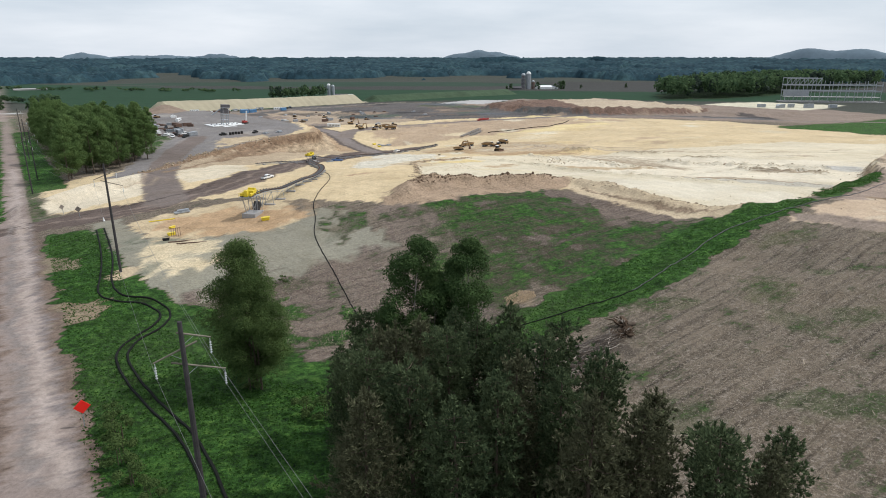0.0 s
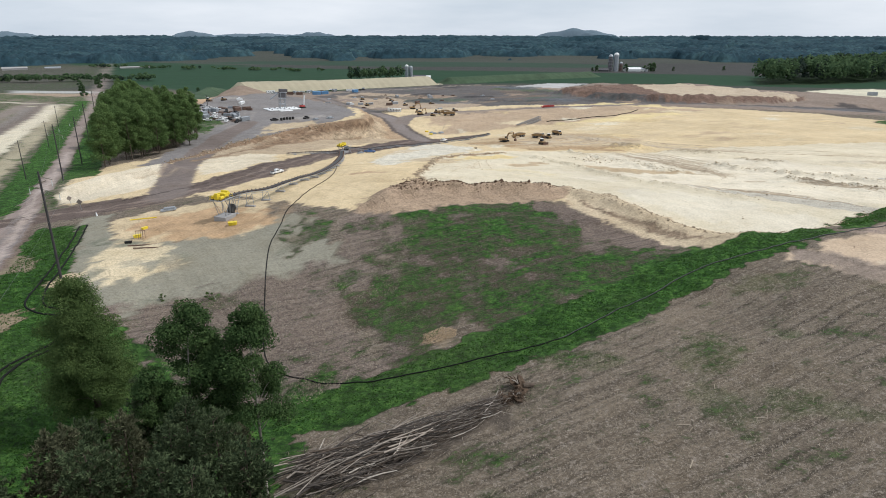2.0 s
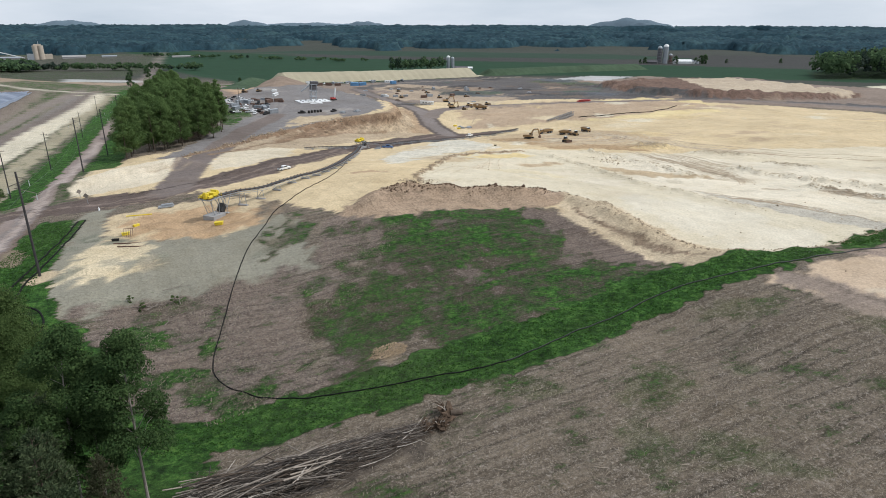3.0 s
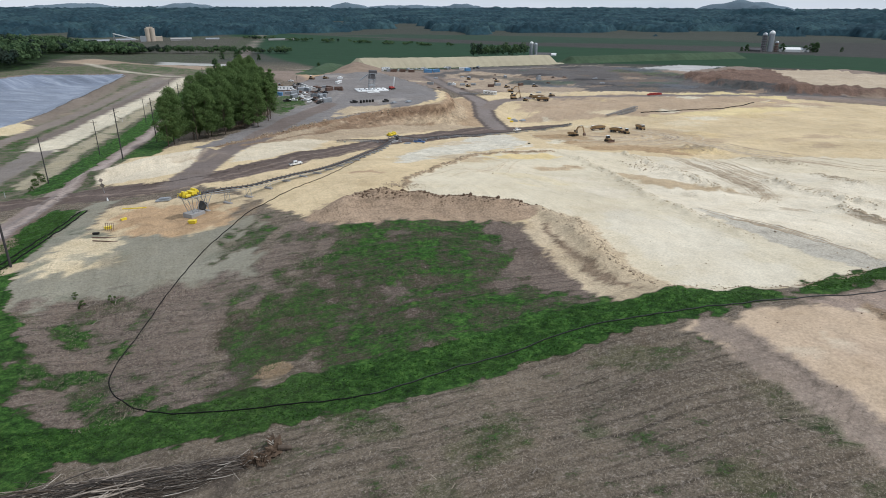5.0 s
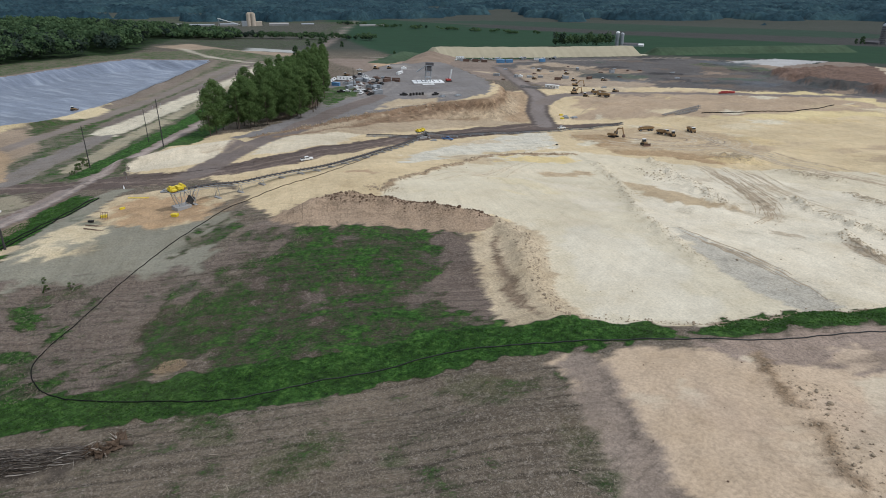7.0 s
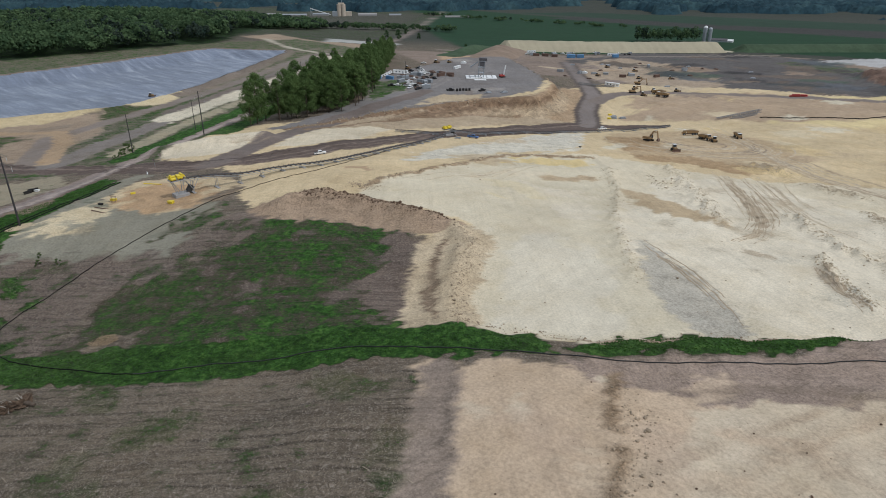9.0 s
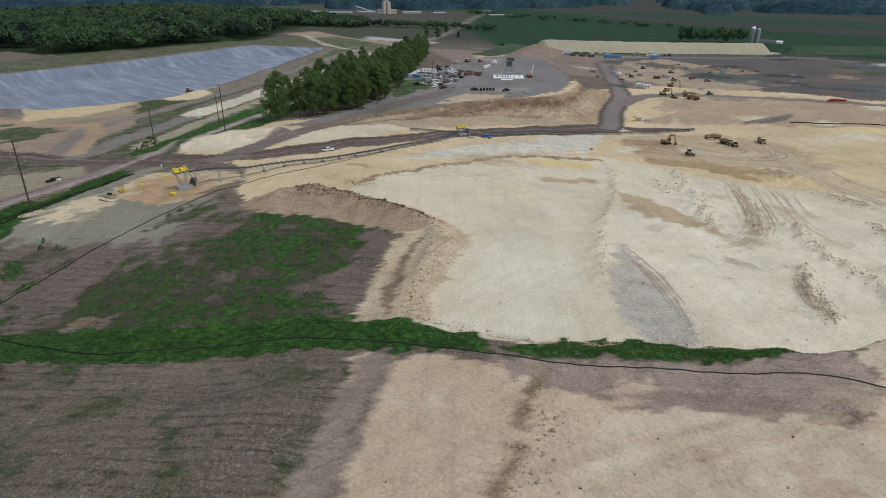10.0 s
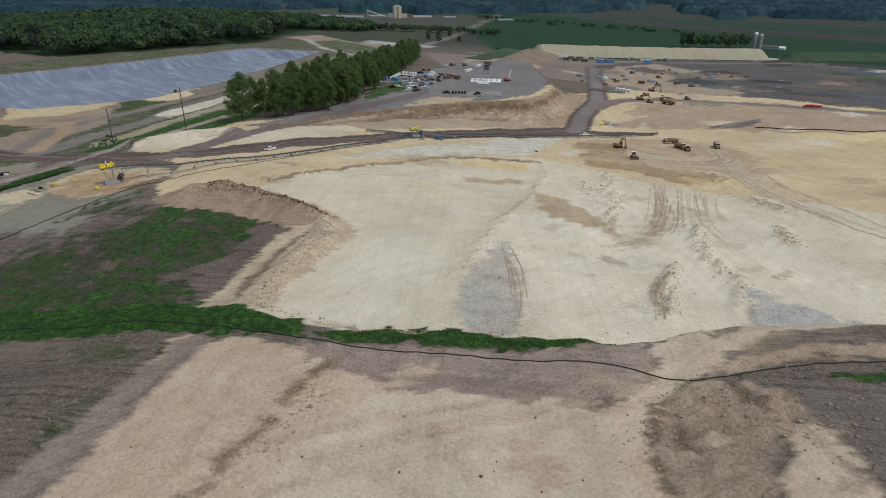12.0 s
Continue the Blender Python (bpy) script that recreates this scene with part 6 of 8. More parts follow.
def far_hill(turn, distance, wide, rise, seed, mat):
    """A wooded ridge on the horizon."""
    g = np.random.default_rng(seed)
    u, v = np.meshgrid(np.linspace(-1, 1, 60), np.linspace(-1, 1, 12))
    px, py = u * wide, v * wide * 0.25
    shape = np.clip(1 - u * u, 0, 1) ** 0.8 * np.clip(1 - v * v, 0, 1) * (0.85 + 0.14 * ripple(px, py, wide * 0.8, seed))
    a = radians(turn)
    cx, cy = distance * math.sin(a), distance * math.cos(a)
    x, y = cx + px * math.cos(a) + py * math.sin(a), cy - px * math.sin(a) + py * math.cos(a)
    z = height(x.ravel(), y.ravel()).reshape(x.shape) + 8 + (rise + 20) * shape + g.normal(0, 0.8, x.shape)
    i = (np.arange(11)[:, None] * 60 + np.arange(59)[None, :]).ravel()
    mesh = card_mesh("far_hill", [np.stack([x, y, z], -1).reshape(-1, 3)], [np.stack([i, i + 1, i + 61, i + 60], 1)], mat)
    tagged(new("far_hill", mesh), "low wooded hill on the horizon", "hill", "hills on the horizon", "structure")


# wooded hills, with the haze of distance painted into their blue colour
MAT_HILL = plain("haze_tinted_hill", (0.125, 0.168, 0.200), 0.95, 0, 0.25, 0.006)
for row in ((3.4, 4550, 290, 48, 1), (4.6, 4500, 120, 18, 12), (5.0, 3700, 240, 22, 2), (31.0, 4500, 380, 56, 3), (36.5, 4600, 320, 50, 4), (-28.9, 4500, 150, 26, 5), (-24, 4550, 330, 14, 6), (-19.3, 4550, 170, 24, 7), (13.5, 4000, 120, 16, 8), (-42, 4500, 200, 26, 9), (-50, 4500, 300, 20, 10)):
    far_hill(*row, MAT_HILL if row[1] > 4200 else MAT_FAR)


# ---- the long stockpile ----
def stockpile(name, line, foot, top, rise, mat, label, ends=18.0):
    """A flat-topped heap along a line, with battered sides and ends."""
    x, y, z = drape(line, 3.0)
    wx, wy = np.gradient(x), np.gradient(y)
    n = np.hypot(wx, wy)
    sx, sy = wy / n, -wx / n
    run = np.arange(len(x)) * 3.0
    up = np.clip(np.minimum(run, run[-1] - run) / ends, 0, 1)
    bm = bmesh.new()
    last = None
    for k in range(len(x)):
        row = []
        for o, h in ((-foot, -2.0), (-(foot + top) / 2, rise * 0.5), (-top, rise), (0, rise * 1.03), (top, rise), ((foot + top) / 2, rise * 0.5), (foot, -2.0)):
            o2 = o + 0.35 * math.sin(k * 1.7 + o)
            row.append(bm.verts.new((x[k] + sx[k] * o2, y[k] + sy[k] * o2, z[k] + (h * up[k] if h > 0 else h) + 0.12 * math.sin(k * 0.9 + o))))
        if last:
            for a, b, c, d in zip(last, last[1:], row[1:], row):
                bm.faces.new((a, b, c, d))
        last = row
    tagged(part(name, bm, mat), label, "stockpile")


MAT_HEAP = plain("pale_stockpiled_sand", (0.36, 0.32, 0.225), 0.95, 0, 0.14, 0.03)
MAT_RAMP = plain("brown_earth_ramp", (0.24, 0.18, 0.135), 0.95, 0, 0.3, 0.06)
MAT_BANKGRASS = plain("seeded_green_bank", (0.055, 0.085, 0.048), 0.95, 0, 0.35, 0.05)
stockpile("sand_stockpile", [(-352, 772), (-338, 795), (-240, 875), (-129, 975)], 27, 5, 11.5, MAT_HEAP, "long flat-topped stockpile of pale sand", 8)
stockpile("earth_ramp", [(-286, 640), (-312, 710), (-340, 775), (-362, 800)], 32, 4, 11.0, MAT_RAMP, "brown earth ramp at the stockpile's end", 90)
stockpile("grass_bank", [(-338, 640), (-352, 700), (-366, 770), (-384, 800)], 20, 3, 9.0, MAT_BANKGRASS, "seeded green bank beside the stockpile", 90)


stockpile("seeded_berm", [(-118, 985), (-79, 1020), (-4, 1095), (70, 1155), (130, 1215)], 26, 3, 8.5, MAT_BANKGRASS, "long seeded green berm beyond the stockpile", 12)


# ---- the lined pond ----
def pond_liner():
    gx, gy = np.meshgrid(np.arange(-575, -285, 1.4), np.arange(105, 545, 1.4))
    x, y = gx.ravel(), gy.ravel()
    sand = [(-300, 150), (-286, 207), (-300, 267), (-318, 318), (-345, 300), (-338, 223), (-336, 150)]
    ok = (inside(x, y, POND) < 2.0) & (inside(x, y, sand) > 0)
    z = height(x, y) + 0.15 + 0.05 * ripple(x, y, 9, 41)
    ny, nx = gx.shape
    i = (np.arange(ny - 1)[:, None] * nx + np.arange(nx - 1)[None, :]).ravel()
    quads = np.stack([i, i + 1, i + nx + 1, i + nx], 1)
    quads = quads[ok[quads].all(1)]
    mesh = card_mesh("pond_liner", [np.stack([x, y, z], 1)], [quads], MAT_LINER)
    mesh.polygons.foreach_set("use_smooth", np.ones(len(quads), bool))
    tagged(new("pond_liner", mesh), "blue-grey plastic liner sheet in the empty pond", "pond liner", kind="structure")


pond_liner()


# ---- power line ----
def insulator_string(parent, x, z):
    bm = bmesh.new()
    add_tube(bm, [(x, 0, z), (x, 0, z - 1.25)], 0.03, 5)
    for k in range(5):
        add_tube(bm, [(x, 0, z - 0.25 - 0.2 * k), (x, 0, z - 0.33 - 0.2 * k)], [0.05, 0.10], 8)
    part("insulator", bm, MAT_GLAZED, parent, "pale string of disc insulators")


MAT_GLAZED = plain("grey_glazed_porcelain", (0.42, 0.44, 0.43), 0.35, 0, 0.2, 2.0)
# side, height where the arm meets the pole, reach, tail beyond the pole
ARMS = ((1, 20.6, 2.0, 0.3), (-1, 19.4, 2.1, 1.0), (1, 18.1, 2.8, 0.9))
ARM_DROP = 0.36


def power_pole(tall=21.6):
    pole = new("power_pole")
    part("pole", tube([(0, 0, -0.6), (0, 0, tall * 0.5), (0, 0, tall)], [0.27, 0.22, 0.17], 10), MAT_POLE, pole)
    for side, z, reach, tail in ARMS:
        part("crossarm", tube([(-tail * side, 0.2, z + tail * ARM_DROP), (0.5 * reach * side, 0.2, z - 0.5 * reach * ARM_DROP), (reach * side, 0.2, z - reach * ARM_DROP)], [0.075, 0.075, 0.06], 6), MAT_ARM, pole, "weathered grey-brown timber arm")
        part("brace", bars([((0.1 * side, 0.2, z - 0.9), (0.9 * side, 0.2, z - 0.9 * ARM_DROP))], 0.02), MAT_STEEL, pole)
        insulator_string(pole, (reach - 0.1) * side, z - reach * ARM_DROP)
    part("ground_wire", tube([(0.2, 0.14, 0), (0.15, 0.1, tall * 0.97)], 0.012, 4), MAT_WIRE, pole)
    return pole


MAT_ARM = plain("weathered_arm_timber", (0.20, 0.18, 0.14), 0.9, 0, 0.4, 1.5, 0.3)
first = tagged(power_pole(), "tall dark wooden power pole with three davit arms", "power pole", "power line along the road")
EAST_LINE = [(38, -44), (-19.0, 41.0), (-64, 116), (-152, 225), (-179, 270), (-225, 336), (-290, 430)]
for x, y in EAST_LINE:
    copy_thing(first, pose(x, y, level(x, y), 0, 0, 27))
discard(first)
second = new("service_pole")
part("pole", tube([(0, 0, -0.5), (0, 0, 14.5)], [0.19, 0.12], 8), MAT_POLE, second)
part("crossarm", box((0, 0, 13.6), (2.4, 0.1, 0.12), None, 0.01), MAT_WOOD, second)
for k in (-1.1, -0.6, 1.1):
    part("insulator", tube([(k, 0, 13.66), (k, 0, 13.9)], [0.06, 0.04], 6), MAT_STEEL, second)
tagged(second, "slim wooden service pole with one crossarm", "utility pole", "service line across the road")
for x, y, s in ((-148, 187.5, 1.2), (-177.5, 235, 1.1), (-236, 318, 1.0), (-300, 404, 1.0), (-196, 420, 1.0)):
    made = copy_thing(second, pose(x, y, level(x, y), 0, 0, 35))
    made.scale = (s, s, s)
discard(second)


def hang_wires():
    c, s = math.cos(radians(27)), math.sin(radians(27))
    for (ax, ay), (bx, by) in zip(EAST_LINE, EAST_LINE[1:]):
        az, bz = level(ax, ay), level(bx, by)
        for side, z, reach, tail in ARMS:
            ox, oy, drop = (reach - 0.1) * side * c, (reach - 0.1) * side * s, reach * ARM_DROP + 1.2
            a, b = Vector((ax + ox, ay + oy, az + z - drop)), Vector((bx + ox, by + oy, bz + z - drop))
            sag = (b - a).length * 0.018
            pts = [a.lerp(b, f) - Vector((0, 0, 4 * sag * f * (1 - f))) for f in (k / 14 for k in range(15))]
            tagged(part("power_wire", tube(pts, 0.012, 4), MAT_WIRE), "thin aluminium power wire slung between poles", "wire", "wires of the power line")


hang_wires()


# ---- conveyors ----
def conveyor(name, line, rise, feet, label):
    """A belt conveyor: line of the belt, its height over the ground by distance, feet every so many metres."""
    x, y, z = drape(line, 1.0)
    run = np.arange(len(x), dtype=float)
    up = np.interp(run, [p[0] for p in rise], [p[1] for p in rise])
    k9 = np.ones(9) / 9
    zs = np.convolve(np.pad(z, 4, mode="edge"), k9, "valid") + up
    body = tagged(new(name), label, "conveyor")
    way = np.stack([np.gradient(x), np.gradient(y)], 1)
    way /= np.linalg.norm(way, axis=1)[:, None]
    side = np.stack([way[:, 1], -way[:, 0]], 1)
    belt, rails = bmesh.new(), bmesh.new()
    last = None
    for k in range(len(x)):
        row = [belt.verts.new((x[k] + side[k, 0] * o, y[k] + side[k, 1] * o, zs[k] + h)) for o, h in ((-0.75, 0.32), (-0.3, 0.12), (0.3, 0.12), (0.75, 0.32), (0.7, 0.24), (-0.7, 0.24))]
        if last:
            for j in range(6):
                belt.faces.new((last[j], last[(j + 1) % 6], row[(j + 1) % 6], row[j]))
        last = row
    part("belt", belt, MAT_BELT, body, "black rubber belt")
    for o in (-0.85, 0.85):
        add_tube(rails, [(x[k] + side[k, 0] * o, y[k] + side[k, 1] * o, zs[k]) for k in range(0, len(x), 2)], 0.09, 5)
        add_tube(rails, [(x[k] + side[k, 0] * o, y[k] + side[k, 1] * o, zs[k] - 0.55) for k in range(0, len(x), 2)], 0.06, 5)
    part("side_frame", rails, MAT_STEEL, body)
    for k in range(1, len(x), 2):
        c = Vector((x[k], y[k], zs[k]))
        s = Vector((side[k, 0], side[k, 1], 0))
        part("idler", bars([(c - s * 1.15 + Vector((0, 0, 0.42)), c - s * 0.3), (c - s * 0.3, c + s * 0.3), (c + s * 0.3, c + s * 1.15 + Vector((0, 0, 0.42)))], 0.13, 5), MAT_RUST, body)
    for k in range(4, len(x), feet):
        c, s = Vector((x[k], y[k], 0)), Vector((side[k, 0], side[k, 1], 0))
        base = bmesh.new()
        turn = Matrix.Rotation(math.atan2(s.y, s.x), 4, "Z")
        add_box(base, (x[k], y[k], z[k] + 0.12), (3.0, 0.9, 0.45), turn, 0.05)
        part("footing", base, MAT_CONCRETE, body)
        if up[k] > 0.5:
            low, high = Vector((0, 0, z[k] + 0.3)), Vector((0, 0, zs[k] - 0.5))
            part("trestle", bars([(c - s * 1.2 + low, c - s * 0.8 + high), (c + s * 1.2 + low, c + s * 0.8 + high), (c - s * 1.2 + low, c + s * 0.8 + high)], 0.07), MAT_STEEL, body)
    return body, x, y, z, zs


main, cx, cy, cz, czs = conveyor("belt_conveyor", [(-49.7, 156.5), (-48.5, 167), (-46.8, 180), (-45, 192), (-44, 206), (-44.5, 222), (-47, 240), (-53, 264), (-62, 294), (-66, 307)],
                                 [(0, 5.2), (12, 4.2), (24, 2.6), (36, 1.5), (60, 1.1), (200, 1.0)], 8, "long overland belt conveyor on concrete footings")


def drive_head(x, y, z, turn, legs):
    """The yellow drive on its platform at the head of a conveyor."""
    m = pose(x, y, z, 0, 0, turn)
    head = new("conveyor_drive")
    head.matrix_world = m
    tagged(head, "yellow conveyor drive with motors on a steel platform", "conveyor drive", "conveyor drives")
    part("platform", box((0, 0, 0), (4.6, 3.4, 0.18), None, 0.03), MAT_STEEL, head)
    part("gearbox", box((-0.9, 0.5, 0.75), (1.5, 1.0, 1.2), None, 0.06), MAT_YELLOW, head)
    part("belt_guard", box((0.9, 0.0, 1.0), (1.6, 2.2, 0.9), None, 0.05), MAT_YELLOW, head)
    for o in (-1.15, 1.25):
        part("motor", tube([(-1.9, o, 0.7), (-0.7, o, 0.7), (-0.4, o, 0.7)], [0.4, 0.4, 0.28], 12), MAT_YELLOW, head)
        part("motor_plinth", box((-1.2, o, 0.2), (1.5, 0.7, 0.3), None, 0.03), MAT_RUST, head)
    part("control_cabinet", box((-1.7, 0.0, 1.0), (0.5, 0.9, 1.7), None, 0.04), MAT_YELLOW, head)
    part("hood", prism([(1.3, 1.4), (2.4, 0.7), (2.4, 1.3), (1.8, 1.9), (1.3, 1.9)], 1.9, 0.04), MAT_YELLOW, head)
    part("pulley", tube([(1.6, -1.0, 0.55), (1.6, 1.0, 0.55)], 0.5, 14), MAT_RUST, head)
    rail = bmesh.new()
    for a, b in (((-2.3, -1.7), (2.3, -1.7)), ((-2.3, 1.7), (2.3, 1.7)), ((-2.3, -1.7), (-2.3, 1.7))):
        for h in (0.6, 1.1):
            add_tube(rail, [(*a, h), (*b, h)], 0.03, 4)
        for p in (a, b):
            add_tube(rail, [(*p, 0.1), (*p, 1.1)], 0.03, 4)
    part("guard_rail", rail, MAT_YELLOW, head)
    if legs:
        low = -legs
        for sx in (-1.6, 1.6):
            for sy in (-1.3, 1.3):
                part("leg", bars([((sx, sy, 0), (sx * 0.5 + 0.6, sy * 0.8, low + 0.8))], 0.09, 6), MAT_STEEL, head)
        part("cross_brace", bars([((-1.6, -1.3, -0.2), (0.9, -1.0, low + 1)), ((1.6, -1.3, -0.2), (0.0, -1.0, low + 1)), ((-1.6, 1.3, -0.2), (0.9, 1.0, low + 1))], 0.05), MAT_STEEL, head)
        part("plinth", box((0.7, 0, low + 0.4), (4.4, 3.6, 1.3), None, 0.06), MAT_CONCRETE, head, "grey concrete plinth")
        part("counterweight", box((3.6, 0, low + 2.0), (1.4, 1.6, 2.2), Matrix.Rotation(radians(35), 4, "Y"), 0.06), MAT_BELT, head, "dark counterweight box")
        part("strut", bars([((2.2, -1.2, 0), (4.4, -1.2, low + 1.6)), ((2.2, 1.2, 0), (4.4, 1.2, low + 1.6)), ((6.5, 1.0, 0), (4.2, 1.0, low + 1.4)), ((6.5, -1.0, 0), (4.2, -1.0, low + 1.4))], 0.08), MAT_STEEL, head)
    return head


drive_head(-49.8, 156.0, level(-49.8, 156) + 5.4, 80, 5.4)
drive_head(-66.5, 309.5, level(-66.5, 309.5) + 3.4, 70, 3.4)
conveyor("field_conveyor", [(-66, 310), (-58, 330), (-46, 362), (-31, 400), (-14, 438), (-4, 456)], [(0, 3.0), (20, 1.0), (200, 0.8)], 9, "low belt conveyor beside the haul road")
conveyor("cross_conveyor", [(-90, 296), (-78, 303), (-68, 309)], [(0, 0.7), (30, 0.9)], 8, "short feeder conveyor under the drive")


# ---- pipes and socks on the ground ----
def ground_pipe(name, line, radius, mat, label, category, lift=0.75):
    x, y, z = drape(line, 1.2)
    pts = [(a, b, c + radius * lift) for a, b, c in zip(x, y, z)]
    return tagged(part(name, tube(pts, radius, 7), mat), label, category)


ground_pipe("discharge_hose", [(-62, 287), (-54, 262), (-46, 238), (-38.5, 211), (-37, 195), (-36.5, 180), (-36, 169), (-34, 158), (-31.5, 149), (-30.5, 140), (-27, 130), (-23, 120), (-18.5, 109), (-14.5, 99), (-11, 93.5), (-5, 90.5), (2, 89.5), (10, 91), (20, 94.5), (30, 99), (34, 101.5)], 0.10,
            MAT_PIPE, "black plastic discharge hose winding over stubble", "hose")
ground_pipe("water_pipe", [(33, 101), (41, 108.5), (49, 117.5), (57, 124.5), (66, 129.5), (80, 137), (93, 144.5), (106, 152.2), (117, 161), (127, 169.5), (134.5, 175), (141, 176), (146, 180.5), (151, 190), (158, 199), (168, 209), (186, 226), (215, 250)], 0.11,
            MAT_WATERPIPE, "long dark grey water pipe beside the grass strip", "pipe")
ground_pipe("pit_hose", [(36, 500), (60, 512), (90, 520), (104, 540), (112, 560)], 0.3, MAT_PIPE, "black hose across the sand floor", "hose")
for line in ([(-89.5, 154), (-80.5, 139), (-72, 124), (-66.8, 113.5), (-62.8, 104.5), (-58.4, 101.8), (-53, 102), (-48.2, 98.3), (-47, 93.5), (-48.6, 86), (-48.2, 82), (-44.2, 76), (-38.8, 70), (-31.8, 63.2), (-26.8, 56.5), (-22.3, 49)],
             [(-88, 155), (-78.8, 140), (-69.5, 124), (-64.5, 113), (-60.4, 106.5), (-57.6, 104), (-52.6, 104.2), (-46.8, 99.3), (-45.5, 93), (-47, 86.5), (-46.6, 82), (-42.6, 76.5), (-37.2, 70.5), (-30, 63.5), (-25, 56.5), (-20.5, 49)]):
    tagged(ground_pipe("silt_sock", line, 0.18, MAT_SOCK, "dark silt sock laid in a winding line on grass", "silt sock", 0.5), group="silt socks on the verge")


# ---- vehicles and machines ----
def wheel(parent, x, y, r, wide):
    w = part("wheel", tube([(x, y - wide / 2, r), (x, y - wide * 0.35, r), (x, y + wide * 0.35, r), (x, y + wide / 2, r)], [r * 0.86, r, r, r * 0.86], 14), MAT_TYRE, parent)
    part("hub", tube([(x, y - wide * 0.54, r), (x, y + wide * 0.54, r)], r * 0.45, 10), MAT_STEEL, w)


def pickup(mat):
    car = new("pickup_truck")
    part("body", prism([(-2.8, 0.45), (2.75, 0.45), (2.85, 0.75), (2.75, 1.05), (1.3, 1.15), (-2.8, 1.15)], 1.95, 0.05), mat, car)
    part("cab", prism([(-0.9, 1.15), (1.35, 1.15), (0.75, 1.85), (-0.7, 1.88)], 1.75, 0.06), mat, car)
    part("windscreen", prism([(0.80, 1.80), (1.36, 1.2), (1.40, 1.22), (0.84, 1.83)], 1.5), MAT_GLASS, car)
    for o in (-0.885, 0.885):
        part("side_window", box((0.1, o, 1.5), (1.5, 0.03, 0.42), None, 0.01), MAT_GLASS, car)
    part("cargo_bed", box((-1.85, 0, 1.18), (1.75, 1.6, 0.08), None, 0.02), MAT_BELT, car)
    for x in (-1.8, 1.8):
        for y in (-0.85, 0.85):
            wheel(car, x, y, 0.4, 0.28)
    return car


def dump_truck():
    t = new("dump_truck")
    part("chassis", box((-0.4, 0, 1.25), (9.4, 1.2, 0.5), None, 0.05), MAT_RUST, t)
    part("cab", prism([(2.6, 1.3), (5.2, 1.3), (5.2, 2.3), (4.2, 2.5), (4.0, 3.5), (2.6, 3.6)], 2.5, 0.07), MAT_OCHRE, t)
    part("cab_window", prism([(4.05, 3.4), (4.26, 2.55), (4.32, 2.56), (4.12, 3.42)], 2.1), MAT_GLASS, t)
    part("cab_roof", box((3.3, 0, 3.62), (1.7, 2.4, 0.12), None, 0.03), MAT_WHITE, t, "pale cab roof")
    bed = prism([(-5.4, 2.1), (-4.6, 1.7), (1.7, 1.6), (2.2, 2.4), (2.3, 3.4), (-4.6, 3.1), (-5.6, 2.6)], 3.0, 0.06)
    part("dump_body", bed, MAT_OCHRE, t)
    part("load", prism([(-4.4, 3.0), (2.1, 3.2), (0.8, 3.7), (-1.2, 3.9), (-3.4, 3.5)], 2.5, 0.25), MAT_CLOD, t, "heaped sand load")
    for x in (-3.9, -2.0, 3.6):
        for y in (-1.15, 1.15):
            wheel(t, x, y, 0.88, 0.65)
    return t


def track_frame(parent, x, y, long, tall, wide):
    part("track", prism([(x - long / 2 + 0.25, 0), (x + long / 2 - 0.25, 0), (x + long / 2, tall * 0.5), (x + long / 2 - 0.3, tall), (x - long / 2 + 0.3, tall), (x - long / 2, tall * 0.5)], wide, 0.05), MAT_TYRE, parent).location = (0, y, 0)


def excavator():
    e = new("excavator")
    for y in (-1.3, 1.3):
        track_frame(e, 0, y, 5.0, 1.0, 0.75)
    part("undercarriage", box((0, 0, 0.75), (2.4, 2.2, 0.6), None, 0.05), MAT_RUST, e)
    part("house", prism([(-3.2, 1.15), (1.7, 1.15), (1.7, 2.0), (0.4, 2.3), (-2.9, 2.4), (-3.3, 1.9)], 2.9, 0.08), MAT_OCHRE, e)
    part("cab", box((0.9, 0.95, 2.5), (1.8, 0.95, 1.6), None, 0.08), MAT_GLASS, e, "glazed dark cab")
    part("boom", prism([(0.8, 1.7), (1.3, 1.6), (3.6, 4.6), (6.5, 4.8), (6.6, 5.2), (3.4, 5.4), (2.9, 5.1)], 0.5, 0.05), MAT_OCHRE, e)
    part("stick", prism([(6.2, 5.7), (6.8, 5.6), (7.9, 1.9), (7.6, 1.7), (7.2, 1.9)], 0.4, 0.04), MAT_OCHRE, e)
    part("bucket", prism([(7.9, 2.0), (7.4, 1.7), (6.9, 0.9), (7.2, 0.4), (8.0, 0.3), (8.3, 0.9)], 1.3, 0.05), MAT_RUST, e)
    part("cylinder", bars([((1.6, 0.0, 1.6), (3.4, 0.0, 4.4)), ((3.9, 0, 5.5), (6.3, 0, 5.9))], 0.1, 6), MAT_STEEL, e)
    return e


